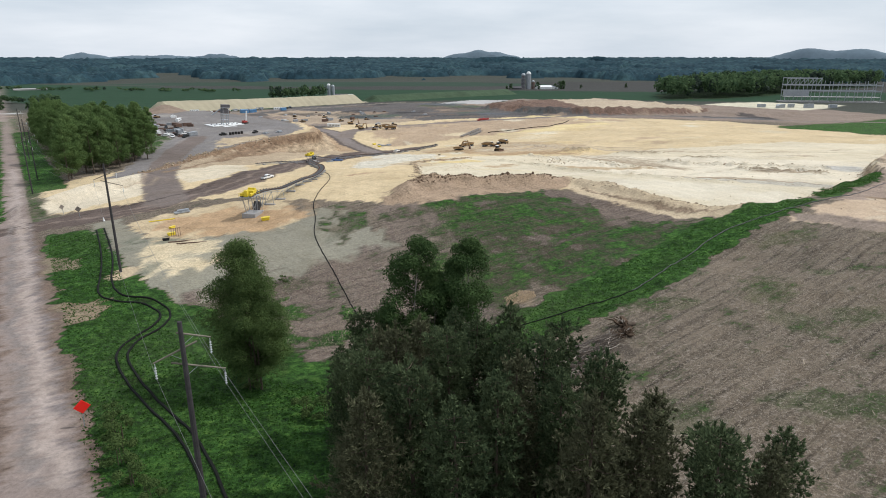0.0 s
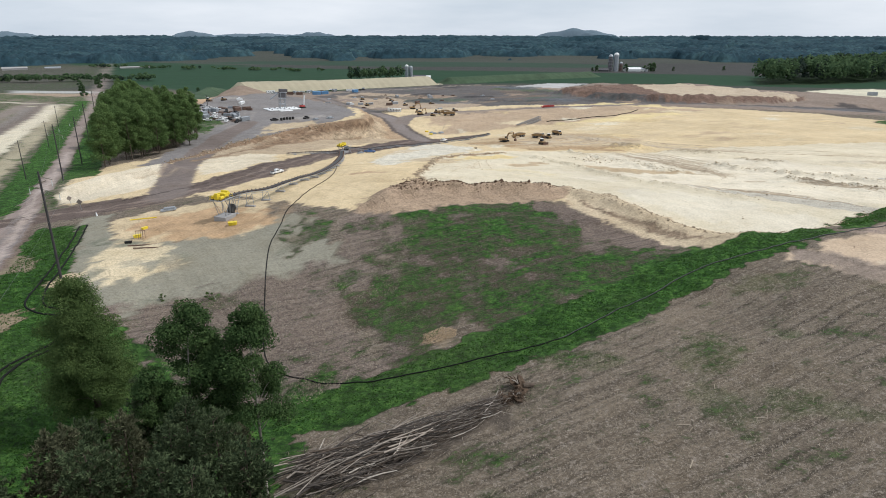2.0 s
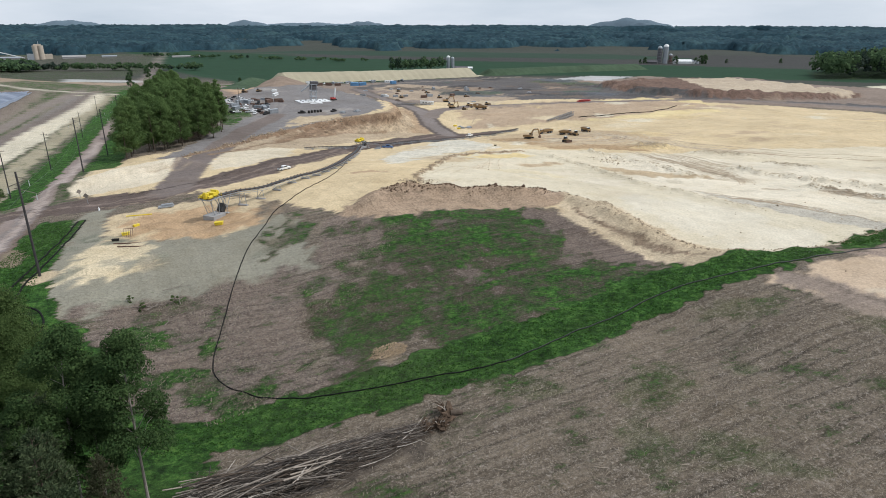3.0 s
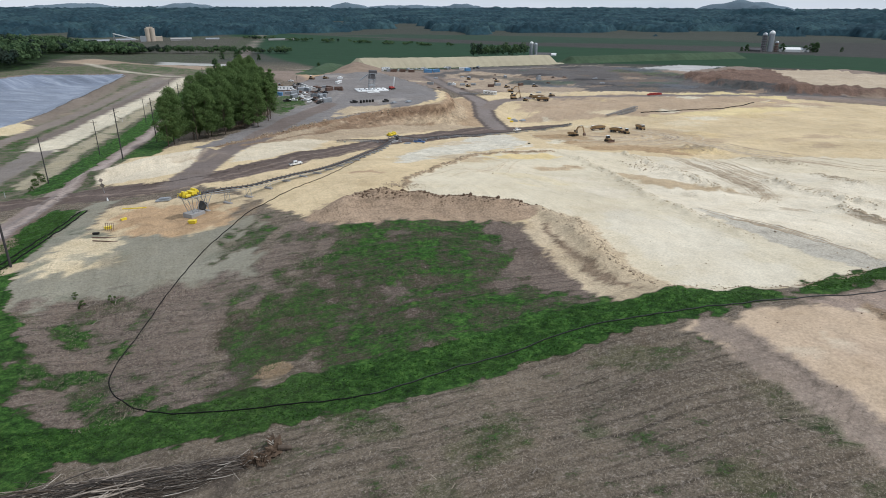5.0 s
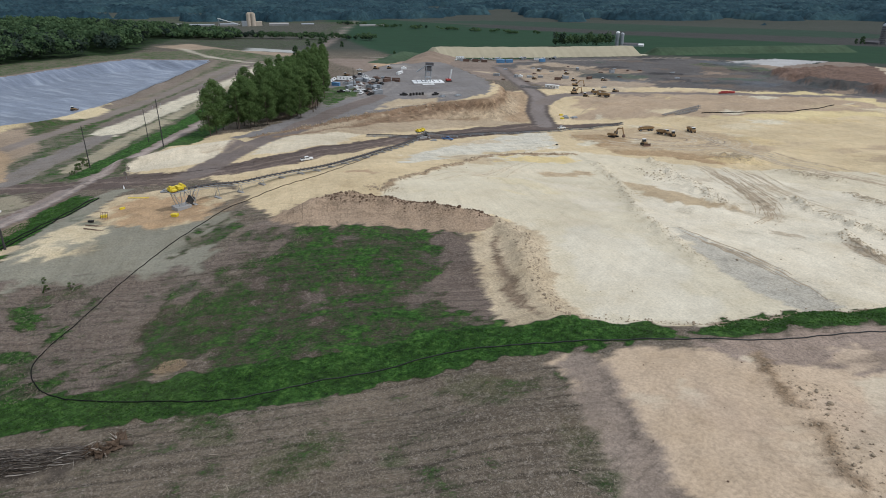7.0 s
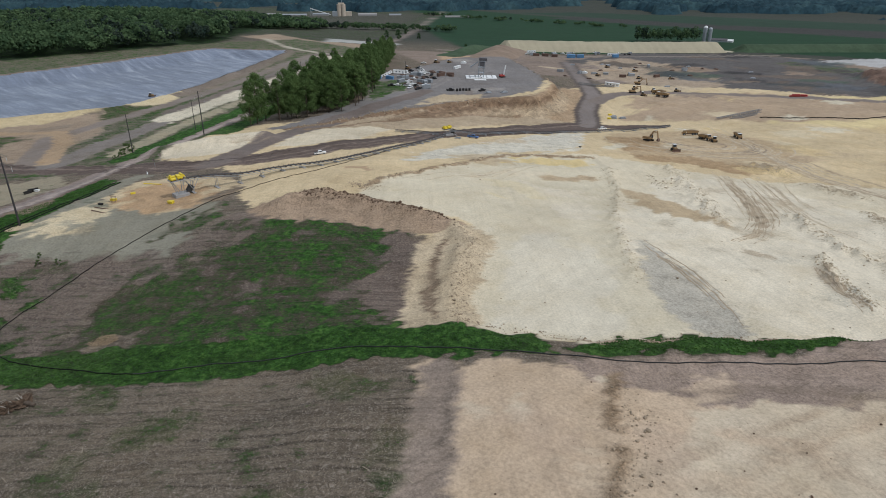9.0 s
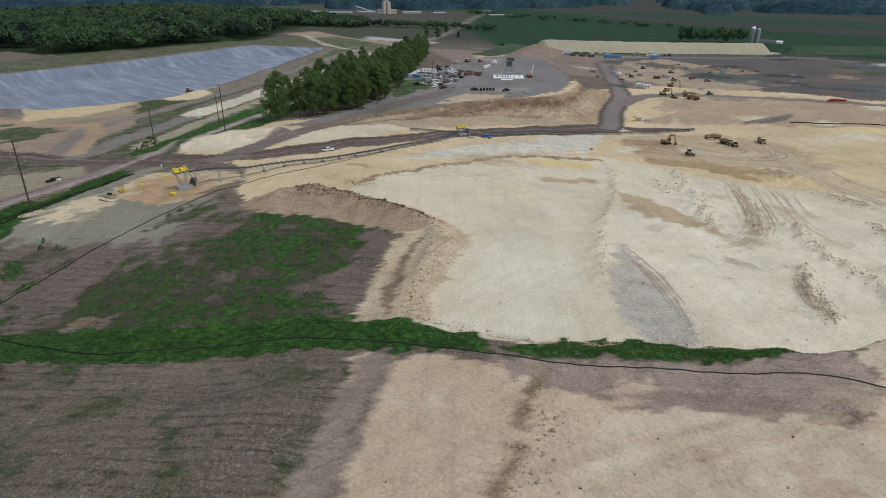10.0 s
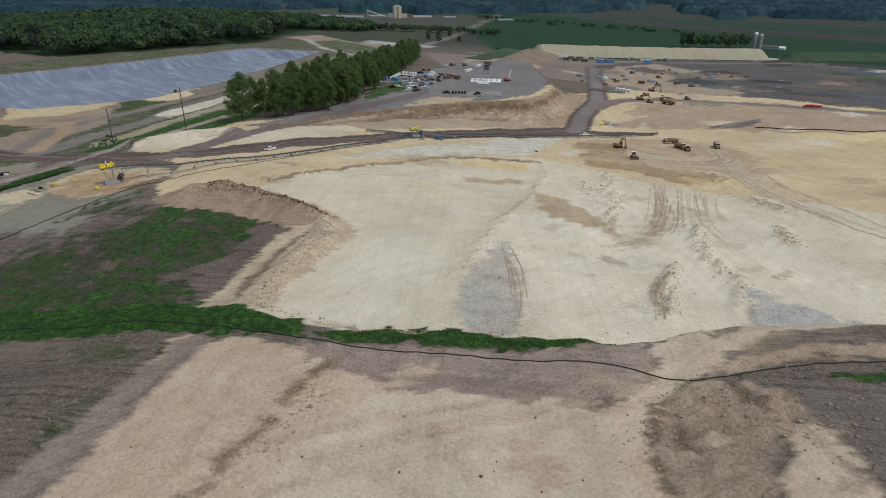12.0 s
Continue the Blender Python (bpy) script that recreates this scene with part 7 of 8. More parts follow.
def bulldozer():
    d = new("bulldozer")
    for y in (-1.05, 1.05):
        track_frame(d, 0, y, 3.8, 1.15, 0.6)
    part("hull", prism([(-1.9, 0.6), (2.0, 0.6), (2.1, 1.7), (0.2, 1.85), (-1.9, 1.7)], 1.5, 0.06), MAT_OCHRE, d)
    part("cab", prism([(-1.3, 1.75), (0.3, 1.75), (0.1, 3.0), (-1.2, 3.0)], 1.5, 0.05), MAT_GLASS, d)
    part("cab_roof", box((-0.55, 0, 3.08), (1.7, 1.8, 0.12), None, 0.03), MAT_WHITE, d)
    part("blade", prism([(2.7, 0.05), (3.0, 0.1), (2.85, 0.7), (3.05, 1.35), (2.9, 1.4), (2.65, 0.7)], 3.7, 0.03), MAT_RUST, d)
    part("push_arm", bars([((0.2, -1.45, 0.5), (2.75, -1.45, 0.4)), ((0.2, 1.45, 0.5), (2.75, 1.45, 0.4))], 0.1), MAT_OCHRE, d)
    part("exhaust", tube([(1.1, 0.3, 1.7), (1.1, 0.3, 2.7)], 0.08, 6), MAT_RUST, d)
    return d


def stand(build, places, label, category, group, *args):
    """Copies of one built thing at x, y and turn."""
    first = tagged(build(*args), label, category, group)
    for x, y, turn, *rest in places:
        e = 1.5
        sx = (level(x + e, y) - level(x - e, y)) / (2 * e)
        sy = (level(x, y + e) - level(x, y - e)) / (2 * e)
        up = Vector((-sx, -sy, 1)).normalized()
        tilt = Vector((0, 0, 1)).rotation_difference(up).to_matrix().to_4x4()
        made = copy_thing(first, Matrix.Translation((x, y, level(x, y) - 0.03)) @ tilt @ pose(0, 0, 0, 0, 0, turn))
        if rest:
            made.scale = (rest[0],) * 3
    discard(first)


stand(pickup, [(-64.5, 225, 55, 0.85), (-31, 415, 68), (-300, 560, 30), (-256, 470, 100), (-262, 476, 95)], "white pickup truck on the dirt road", "pickup truck", "white pickups", MAT_WHITE)
stand(pickup, [(-54, 315, 20)], "blue pickup truck beside the conveyor", "pickup truck", "", MAT_BLUE)
stand(pickup, [(-190, 398, 30), (-144, 409, 60), (-127, 423, 80)], "dark pickup truck on the gravel pad", "pickup truck", "dark pickups", MAT_TYRE)
stand(dump_truck, [(17, 428, 205, 0.86), (30, 413, -35, 0.84), (42, 431, -60, 0.86), (-52, 556, 190), (-46, 548, 170)], "dusty articulated dump truck on the sand floor", "dump truck", "dump trucks")
stand(excavator, [(10, 384, -30), (-72, 553, 60), (-88, 600, 20)], "dusty excavator digging sand with its boom raised", "excavator", "excavators")
stand(bulldozer, [(32, 361, -50), (36, 409, 120), (-45.5, 577, 30), (-373, 309, 40), (-60, 545, 10)], "dusty bulldozer on worked sand", "bulldozer", "bulldozers")


# ---- stores and small things on the site ----
def pipe_stack(long=39.0):
    s = new("truss_stack")
    for k, (y, z) in enumerate(((-0.9, 0.3), (0.9, 0.3), (-0.9, 1.9), (0.9, 1.9))):
        part("chord", bars([((-long / 2, y, z), (long / 2, y, z))], 0.26, 6), MAT_DARKSTEEL, s)
    web = bmesh.new()
    for k in range(int(long / 1.6)):
        x = -long / 2 + 1.6 * k
        for y in (-0.9, 0.9):
            add_tube(web, [(x, y, 0.3), (x + 1.6, y, 1.9)], 0.07, 4)
            add_tube(web, [(x + 1.6, y, 0.3), (x + 1.6, y, 1.9)], 0.07, 4)
        add_tube(web, [(x, -0.9, 1.9), (x + 1.6, 0.9, 1.9)], 0.07, 4)
    part("lattice", web, MAT_DARKSTEEL, s)
    return s


stand(pipe_stack, [(22.5, 504, 64), (26.5, 500, 64, 0.6), (-112, 566, 20, 0.7), (-108, 562, 20, 0.75), (-114, 571, 22, 0.6)], "grey steel truss sections lying on sand", "steel truss", "steel trusses on the sand")


def steel_tower():
    t = new("steel_tower")
    tall = 13.0
    for x in (-2, 2):
        for y in (-2, 2):
            part("column", box((x, y, tall / 2), (0.35, 0.35, tall), None, 0.02), MAT_STEEL, t)
    for z in (4.0, 8.0, 12.8):
        part("floor_deck", box((0, 0, z), (5.0, 5.0, 0.25), None, 0.03), MAT_STEEL, t)
    part("bracing", bars([((-2, -2, z), (2, -2, z + 4)) for z in (0, 4, 8)] + [((2, 2, z), (2, -2, z + 4)) for z in (0, 4, 8)] + [((-2, 2, z), (-2, -2, z + 4)) for z in (0, 4, 8)], 0.1), MAT_STEEL, t)
    part("hopper", prism([(-2.6, 9), (2.6, 9), (2.2, 12.2), (-2.2, 12.2)], 4.2, 0.1), MAT_DARKROOF, t)
    part("head_room", box((0.5, 0, 14.0), (6, 3, 2.2), None, 0.06), MAT_DARKROOF, t)
    part("chute", bars([((-3, 0, 12), (-9, 2, 7))], 0.5, 6), MAT_STEEL, t)
    return t


stand(steel_tower, [(-164, 472, 40)], "steel tower of the new plant on a white slab", "steel tower", "")
slab = thing("concrete_slab", -165, 474, 40, PAD_Z, "white concrete foundation slab on the gravel pad", "slab")
part("base", box((0, 0, 0.25), (24, 17, 0.6), None, 0.08), MAT_WHITE, slab)
for k in range(10):
    part("anchor_block", box((-9 + 4.4 * (k % 5), -4.5 + 8.0 * (k // 5) + 1.5 * math.sin(k * 2.1), 0.75), (1.0, 0.9, 0.7), None, 0.05), MAT_CONCRETE, slab)
lower = thing("concrete_slab", -157, 462, 40, PAD_Z, "small white concrete slab in front of the tower", "slab")
part("base", box((0, 0, 0.2), (9, 5, 0.5), None, 0.06), MAT_WHITE, lower)


def mobile_crane():
    c = new("mobile_crane")
    for y in (-1.6, 1.6):
        track_frame(c, 0, y, 6.0, 1.1, 0.9)
    part("house", prism([(-3.6, 1.2), (2.0, 1.2), (2.0, 2.6), (-3.4, 3.2)], 3.0, 0.08), MAT_RED, c)
    part("cab", box((1.6, 1.3, 2.5), (1.6, 1.0, 1.8), None, 0.06), MAT_GLASS, c)
    lattice = bars([((1.5, y, 2), (3.6, y * 0.8, 12.5)) for y in (-0.7, 0.7)] + [((1.0, y, 2), (3.0, y * 0.8, 12.5)) for y in (-0.7, 0.7)], 0.12)
    for k in range(6):
        f, g = k / 6, (k + 1) / 6
        add_tube(lattice, [(1.5 + 2.1 * f, -0.7, 2 + 10.5 * f), (1.5 + 2.1 * g, 0.7, 2 + 10.5 * g)], 0.07, 4)
    part("boom", lattice, MAT_WHITE, c, "white lattice boom")
    part("boom_sheath", prism([(1.0, 2), (1.8, 2), (3.7, 12.3), (3.1, 12.6)], 1.1, 0.05), MAT_WHITE, c)
    return c


stand(mobile_crane, [(-153, 486, 70, 0.75)], "dark red crawler crane with a white raised boom", "crane", "")


def site_office(mat, long=12.0):
    o = new("site_office")
    part("shell", box((0, 0, 1.7), (long, 3.0, 2.7), None, 0.05), mat, o)
    part("roof", box((0, 0, 3.15), (long + 0.3, 3.3, 0.18), None, 0.04), MAT_WHITE, o)
    part("door", box((long * 0.15, -1.52, 1.45), (0.95, 0.06, 2.05), None, 0.02), MAT_STEEL, o)
    for x in (-long * 0.3, -long * 0.08, long * 0.36):
        part("window", box((x, -1.52, 1.9), (1.1, 0.05, 0.8), None, 0.02), MAT_GLASS, o)
    part("skid", box((0, 0, 0.2), (long, 2.4, 0.4), None, 0.03), MAT_RUST, o)
    return o


stand(site_office, [(-226, 446, 50), (-232, 437, 50, 0.8), (-100, 574, 20), (-305, 775, 50, 0.9), (-212, 812, 30, 0.9)], "white site office trailer on the gravel", "office trailer", "site offices", MAT_WHITE)
stand(site_office, [(-211, 502, 95, 0.7)], "tall white storage container on the pad", "container", "", MAT_WHITE)


def storage_box(mat):
    o = new("shipping_container")
    shell = box((0, 0, 1.3), (6.1, 2.44, 2.6), None, 0.05)
    for k in range(14):
        for y in (-1.24, 1.24):
            add_box(shell, (-2.75 + 0.42 * k, y, 1.3), (0.16, 0.06, 2.3))
    part("shell", shell, mat, o)
    for y in (-0.6, 0.6):
        part("door", box((3.07, y, 1.3), (0.05, 1.1, 2.3), None, 0.01), mat, o)
    return o


stand(storage_box, [(-221, 415, 30), (-229, 419, 30), (-214, 421, 20), (-237.5, 755, 40, 1.6), (-230, 764, 40, 1.4), (-202, 800, 60, 1.3)], "blue storage container on the yard", "container", "blue containers", MAT_BLUETARP)
stand(storage_box, [(-194, 459, 70), (-190, 466, 40), (-199, 467, 10, 0.8), (-186, 462, 0, 0.7), (-240, 430, 15), (-268, 747, 30, 1.2), (-277, 741, 35, 1.2), (-258, 752, 30, 1.2), (-240, 770, 10), (-120, 640, 30), (-95, 660, 70)], "rust-brown storage container on the yard", "container", "brown containers", MAT_RUST)
stand(storage_box, [(-240, 420, 60, 0.8), (-246, 428, 20, 0.8), (-212, 430, 40, 0.7), (-236, 424, 0, 0.6), (-205, 470, 20, 0.6), (-226, 411, 40, 0.8), (-218, 408, 10, 0.7), (-233, 413, 75, 0.7), (-284, 745, 30, 1.3), (-262, 760, 60), (-150, 640, 40, 0.8), (-142, 650, 10, 0.8)], "pale grey storage container on the yard", "container", "grey containers", MAT_STEEL)


def drum_tank():
    d = new("storage_tank")
    part("shell", tube([(0, 0, 0), (0, 0, 0.1), (0, 0, 2.3), (0, 0, 2.5)], [1.15, 1.25, 1.25, 0.9], 16), MAT_TYRE, d)
    part("lid", tube([(0, 0, 2.48), (0, 0, 2.7)], [0.4, 0.35], 10), MAT_BELT, d)
    return d


stand(drum_tank, [(-140 + 1.35 * k, 411.5 + 1.75 * k, 0, 0.66) for k in range(5)], "black round plastic storage tank on the pad edge", "tank", "black tanks in a row")


def tent():
    t = new("canvas_shelter")
    part("canopy", prism([(-4, 0), (4, 0), (4, 2.2), (0, 3.8), (-4, 2.2)], 7, 0.1), MAT_WHITE, t)
    return t


stand(tent, [(-228, 533, 30, 0.6), (-160, 640, 20, 0.7)], "white canvas shelter behind the pad", "shelter", "white shelters")
stand(bulldozer, [(-250, 520, 10), (-262, 512, 60), (-275, 508, 20), (-268, 520, 80), (-240, 527, 40), (-120, 655, 30), (-80, 655, 100), (-104, 640, 70), (-140, 628, 20), (-60, 566, 60), (-78, 570, 80), (-165, 700, 15), (-130, 690, 50)], "yellow tracked machine parked on the yard", "bulldozer", "parked machines")


def pallet_stack(mat):
    p = new("material_stack")
    for k in range(4):
        part("beam", box((0, -1.2 + 0.8 * k, 0.35), (4.6, 0.5, 0.45), None, 0.03), mat, p)
    for x in (-1.6, 1.6):
        part("bearer", box((x, 0, 0.08), (0.25, 3.4, 0.2), None, 0.01), MAT_WOOD, p)
    part("top_bundle", box((0.4, 0.1, 0.85), (3.4, 1.6, 0.45), None, 0.04), mat, p)
    return p


stand(pallet_stack, [(-73.5, 169.5, 30, 0.9), (-45.6, 462, 20), (-41, 466, 60), (-48, 468, 80, 0.8), (-56, 305, 30, 0.7), (-232, 402, 10), (-224, 399, 50), (-119, 419, 80), (-112, 428, 70), (-105, 585, 20), (-62, 600, 40), (-150, 700, 30), (-180, 720, 60), (-90, 720, 10), (-35, 750, 40), (-100, 760, 70), (-20, 700, 30), (-200, 690, 45)], "stack of grey steel beams on bearers", "beam stack", "beam stacks", MAT_STEEL)
stand(pallet_stack, [(36, 597, 10, 1.6), (41, 599, 5, 1.3)], "stack of rust-red pipes on the sand", "pipe stack", "red pipe stacks", MAT_RED)


yard = random.Random(64)
PARKED = []
while len(PARKED) < 92:
    if len(PARKED) < 26:
        f = yard.random()
        p = (-305 + 105 * f + yard.gauss(0, 5), 748 + 92 * f + yard.gauss(0, 12))
    elif len(PARKED) < 44:
        p = (yard.uniform(-185, -70), yard.uniform(600, 760))
    else:
        f = yard.random()
        p = (-180 - 62 * f + yard.uniform(0, 26), 394 + 74 * f + yard.uniform(-4, 10))
    if all(math.dist(p, q[:2]) > (8 if len(PARKED) < 44 else 4.6) for q in PARKED):
        PARKED.append((*p, yard.uniform(0, 360)))
stand(pickup, PARKED[0:12] + PARKED[44:58], "pale pickup truck parked on the yard", "pickup truck", "parked pickups", MAT_WHITE)
stand(pickup, PARKED[12:16] + PARKED[62:70], "dark pickup truck parked on the yard", "pickup truck", "dark parked pickups", MAT_TYRE)
stand(storage_box, PARKED[16:22] + PARKED[26:32] + PARKED[58:62] + PARKED[76:80], "grey storage container among yard stores", "container", "yard containers", MAT_STEEL)
stand(pallet_stack, PARKED[22:26] + PARKED[32:44] + PARKED[70:76] + PARKED[80:92], "stack of rusty steel on the yard", "beam stack", "yard stacks", MAT_RUST)


def site_cone():
    c = new("traffic_cone")
    part("base", box((0, 0, 0.05), (0.8, 0.8, 0.1), None, 0.03), MAT_TYRE, c)
    part("cone", tube([(0, 0, 0.1), (0, 0, 1.3)], [0.32, 0.08], 10), MAT_WHITE, c)
    return c


stand(site_cone, [(-95, 168, 0, 0.9)], "white marker cone beside the road junction", "traffic cone", "")


def road_sign(mat):
    s = new("road_sign")
    part("post", box((0, 0, 1.2), (0.09, 0.09, 2.6), None, 0.01), MAT_STEEL, s)
    part("face", box((0, -0.07, 2.4), (1.15, 0.04, 1.15), Matrix.Rotation(radians(45), 4, "Y"), 0.02), mat, s)
    return s


stand(road_sign, [(-42.3, 63.5, 33, 1.12)], "bright red diamond road sign on a post", "road sign", "", MAT_SIGN)
stand(road_sign, [(-107, 177, 20, 1.1), (-116, 184, 60, 1.0)], "pale wooden sign board beside the junction", "sign board", "sign boards", MAT_WOOD)


def small_skip(mat):
    b = new("equipment_box")
    part("shell", prism([(-1.1, 0), (1.1, 0), (1.3, 0.9), (-1.3, 0.9)], 1.3, 0.06), mat, b)
    part("lid", box((0, 0, 0.95), (2.7, 1.45, 0.12), None, 0.04), mat, b)
    return b


stand(small_skip, [(-44.5, 150.5, 15, 0.8), (-65, 142.5, 40, 0.7), (-68, 150, 70, 0.6), (-47, 459, 10), (-52, 470, 50)], "small yellow equipment box on the sand", "equipment box", "yellow boxes", MAT_YELLOW)
stand(small_skip, [(-64.5, 138.3, 20, 0.6), (-116, 136, 30), (-114, 134, 70), (-118, 137.5, 110, 0.8), (-2, 330, 20, 0.5)], "dark equipment box on the ground", "equipment box", "dark boxes", MAT_TYRE)
stand(small_skip, [(-113.5, 136.8, 30, 0.7)], "white equipment box among scrap", "equipment box", "", MAT_WHITE)
rack = thing("trench_rack", -63.5, 141.5, 25, None, "rusty frame of rods standing on sand", "rack")
for k in range(5):
    part("rod", bars([((-1.0 + 0.5 * k, 0.0, 0), (-0.9 + 0.48 * k, 0.5, 1.9))], 0.05), MAT_RUST, rack)
part("top_rail", bars([((-1.1, 0.5, 1.9), (1.2, 0.5, 1.9))], 0.06), MAT_RUST, rack)
for k, (x, y, turn) in enumerate(((-75, 160, 32), (-60, 137, 20), (-57, 134.5, 14))):
    plank = thing("timber_beam", x, y, turn, None, "long yellow timber beam lying on sand" if k == 0 else "long dark timber lying on seeded soil", "timber")
    part("beam", box((0, 0, 0.12), (6.5, 0.25, 0.25), None, 0.02), MAT_YELLOW if k == 0 else MAT_RUST, plank)


# ---- brush pile and stump ----
def brush_pile():
    g = random.Random(8)
    start = Vector((7.0, 67.5, 0))
    axis = Vector((17.5, 15.0, 0)).normalized()
    side = Vector((-axis.y, axis.x, 0))
    gx, gy = np.meshgrid(np.arange(-4.0, 36), np.arange(55.0, 95))
    lie = height(gx, gy)

    def ground(x, y):
        i, j = int(np.clip(x + 4, 0, 38)), int(np.clip(y - 55, 0, 38))
        u, v = x + 4 - i, y - 55 - j
        return float((lie[j, i] * (1 - u) + lie[j, i + 1] * u) * (1 - v) + (lie[j + 1, i] * (1 - u) + lie[j + 1, i + 1] * u) * v)

    pile = new("brush_pile")
    tagged(pile, "heap of grey felled trunks and branches on stubble", "brush pile")

    def limb(bm, slim, least=-0.08):
        f = g.uniform(least, 1.0)
        fan = 6.6 * (1 - 0.74 * max(0, f))
        off_axis = g.gauss(0, 0.36) * fan
        c = start + axis * (23 * f) + side * off_axis
        long = g.uniform(2.0, 5.6) * (1.0 if not slim else 0.75)
        loose = 0.14 if f > 0.55 else 0.34
        off = g.gauss(0, loose) if g.random() < 0.86 else g.uniform(-1.4, 1.4)
        way = (axis * math.cos(off) + side * math.sin(off)).normalized()
        top = 2.5 * max(0.0, 1 - (abs(off_axis) / (fan + 0.2)) ** 1.5) * (1.0 - 0.45 * max(0, f))
        lift = g.uniform(0.03, max(0.15, top))
        r = g.uniform(0.018, 0.032) if slim else g.choice((0.035, 0.04, 0.05, 0.06)) * (1.55 if f < 0.5 else 0.85)
        rise, sag = g.gauss(0, 0.10) * long * 0.5, g.uniform(-0.25, 0.25)
        pts = []
        for j in range(4):
            p = c + way * long * (j / 3 - 0.5) + side * sag * (1 if j in (1, 2) else 0)
            p.z = max(ground(p.x, p.y) + 0.03, ground(c.x, c.y) + lift + rise * (j / 3 - 0.5))
            pts.append(p)
        return add_tube(bm, pts, [r, r * 0.95, r * 0.8, r * 0.45], 3 if slim else 5)

    def trunk(bm):
        f = g.uniform(-0.12, 0.52)
        off_axis = g.gauss(0, 0.34) * 5.4 * (1 - 0.5 * max(0, f))
        c = start + axis * (22 * f) + side * off_axis
        long, off = g.uniform(4.5, 9.5), g.gauss(0, 0.24) if g.random() < 0.88 else g.uniform(-1.1, 1.1)
        way = (axis * math.cos(off) + side * math.sin(off)).normalized()
        lift = g.uniform(0.5, 2.7) * max(0.15, 1 - (abs(off_axis) / 5.2) ** 2)
        r, tilt, bow = g.choice((0.06, 0.07, 0.085, 0.11)), g.gauss(0, 0.05) * long, g.uniform(-0.35, 0.35)
        pts = []
        for j in range(5):
            p = c + way * long * (j / 4 - 0.5) + side * bow * math.sin(j * 0.785)
            p.z = max(ground(p.x, p.y) + r, ground(c.x, c.y) + lift + tilt * (j / 4 - 0.5))
            pts.append(p)
        return add_tube(bm, pts, [r, r, r * 0.9, r * 0.75, r * 0.5], 6)

    for k in range(110):
        tone = g.random()
        part("trunk", trunk(bmesh.new()), MAT_PALETRUNK if tone < 0.22 else (MAT_WOOD if tone < 0.55 else (MAT_STICK if tone < 0.8 else MAT_BARK)), pile)
    for k in range(185):
        tone = g.random()
        part("branch", limb(bmesh.new(), False), MAT_STICK if tone < 0.42 else (MAT_BARK if tone < 0.70 else (MAT_WOOD if tone < 0.92 else MAT_BLEACHED)), pile)
    for k in range(70):
        part("branch", limb(bmesh.new(), False, 0.55), MAT_BLEACHED if k % 2 else MAT_WOOD, pile)
    for mat, count in ((MAT_STICK, 1300), (MAT_BARK, 1100), (MAT_WOOD, 700)):
        twigs = bmesh.new()
        for k in range(count):
            limb(twigs, True)
        tagged(part("brushwood", twigs, mat, pile), kind="stuff")


MAT_PALETRUNK = plain("pale_trunk_wood", (0.36, 0.305, 0.25), 0.9, 0, 0.45, 1.2, 0.4)
# grey-brown sticks, darkened to paint in the shaded gaps of the heap
MAT_STICK = plain("shade_darkened_sticks", (0.075, 0.064, 0.056), 0.95, 0, 0.55, 2.5, 0.3)
brush_pile()


def stump(x, y, turn, size, seed):
    g = random.Random(seed)
    s = thing("uprooted_stump", x, y, turn, None, "uprooted tree stump with earthy roots on stubble", "stump", "uprooted stumps")
    part("log", tube([(0.2 * size, 0, 0.5 * size), (0.9 * size, 0.1, 0.42 * size), (1.5 * size, 0.2, 0.34 * size)], [0.34 * size, 0.28 * size, 0.22 * size], 10), MAT_BARK, s)
    ball = bmesh.new()
    bmesh.ops.create_icosphere(ball, subdivisions=3, radius=1.0)
    for v in ball.verts:
        n = 0.8 * noise.noise(v.co * 1.5 + Vector((seed, 0, 0))) + 0.35 * noise.noise(v.co * 3.5 + Vector((seed, 3, 0))) + 0.25 * noise.noise(v.co * 9 + Vector((seed, 5, 0)))
        v.co = Vector((v.co.x * 0.95 - 0.2, v.co.y * 1.2, v.co.z * 0.62 + 0.42)) * size * (0.82 + 1.05 * n)
    part("root_ball", ball, MAT_ROOT, s)
    for k in range(40):
        a, t = g.uniform(0, 6.283), g.uniform(1.2, 3.0) * size
        p = Vector((-0.3 * size, math.cos(a) * 0.9 * size, 0.5 * size + abs(math.sin(a)) * 0.3 * size))
        q = p + Vector((g.uniform(-0.9, -0.1), math.cos(a) * 0.7, math.sin(a) * 0.45)) * t * 0.6
        part("root", tube([p, p.lerp(q, 0.5) + Vector((0, 0, 0.1)), q], [0.075 * size, 0.045 * size, 0.015 * size], 5), MAT_BLEACHED if k % 6 == 0 else MAT_ROOT, s)
    return s


stump(27.6, 86.2, 20, 1.25, 3)
stump(24.9, 83.2, 200, 1.0, 7)
stump(26.9, 83.9, 110, 0.95, 5)
for k, (x, y, turn, long) in enumerate(((-33.5, 118, 40, 6), (-36, 110.5, 15, 7), (-33.5, 111, 60, 4), (-30, 113.5, 120, 3), (-28, 107, 80, 2.5), (60, 90, 50, 1.4), (75, 84, 75, 1.3))):
    b = thing("dead_branch", x, y, turn, None, "bleached dead branch lying on bare soil", "branch", "dead branches")
    part("limb", tube([(-long / 2, 0, 0.15), (0, 0.3, 0.35), (long / 2, -0.2, 0.25)], [0.08, 0.06, 0.03], 6), MAT_WOOD, b)
    part("twig", tube([(0, 0.3, 0.35), (long * 0.25, 0.9, 0.9), (long * 0.35, 1.3, 1.2)], [0.05, 0.03, 0.015], 5), MAT_WOOD, b)


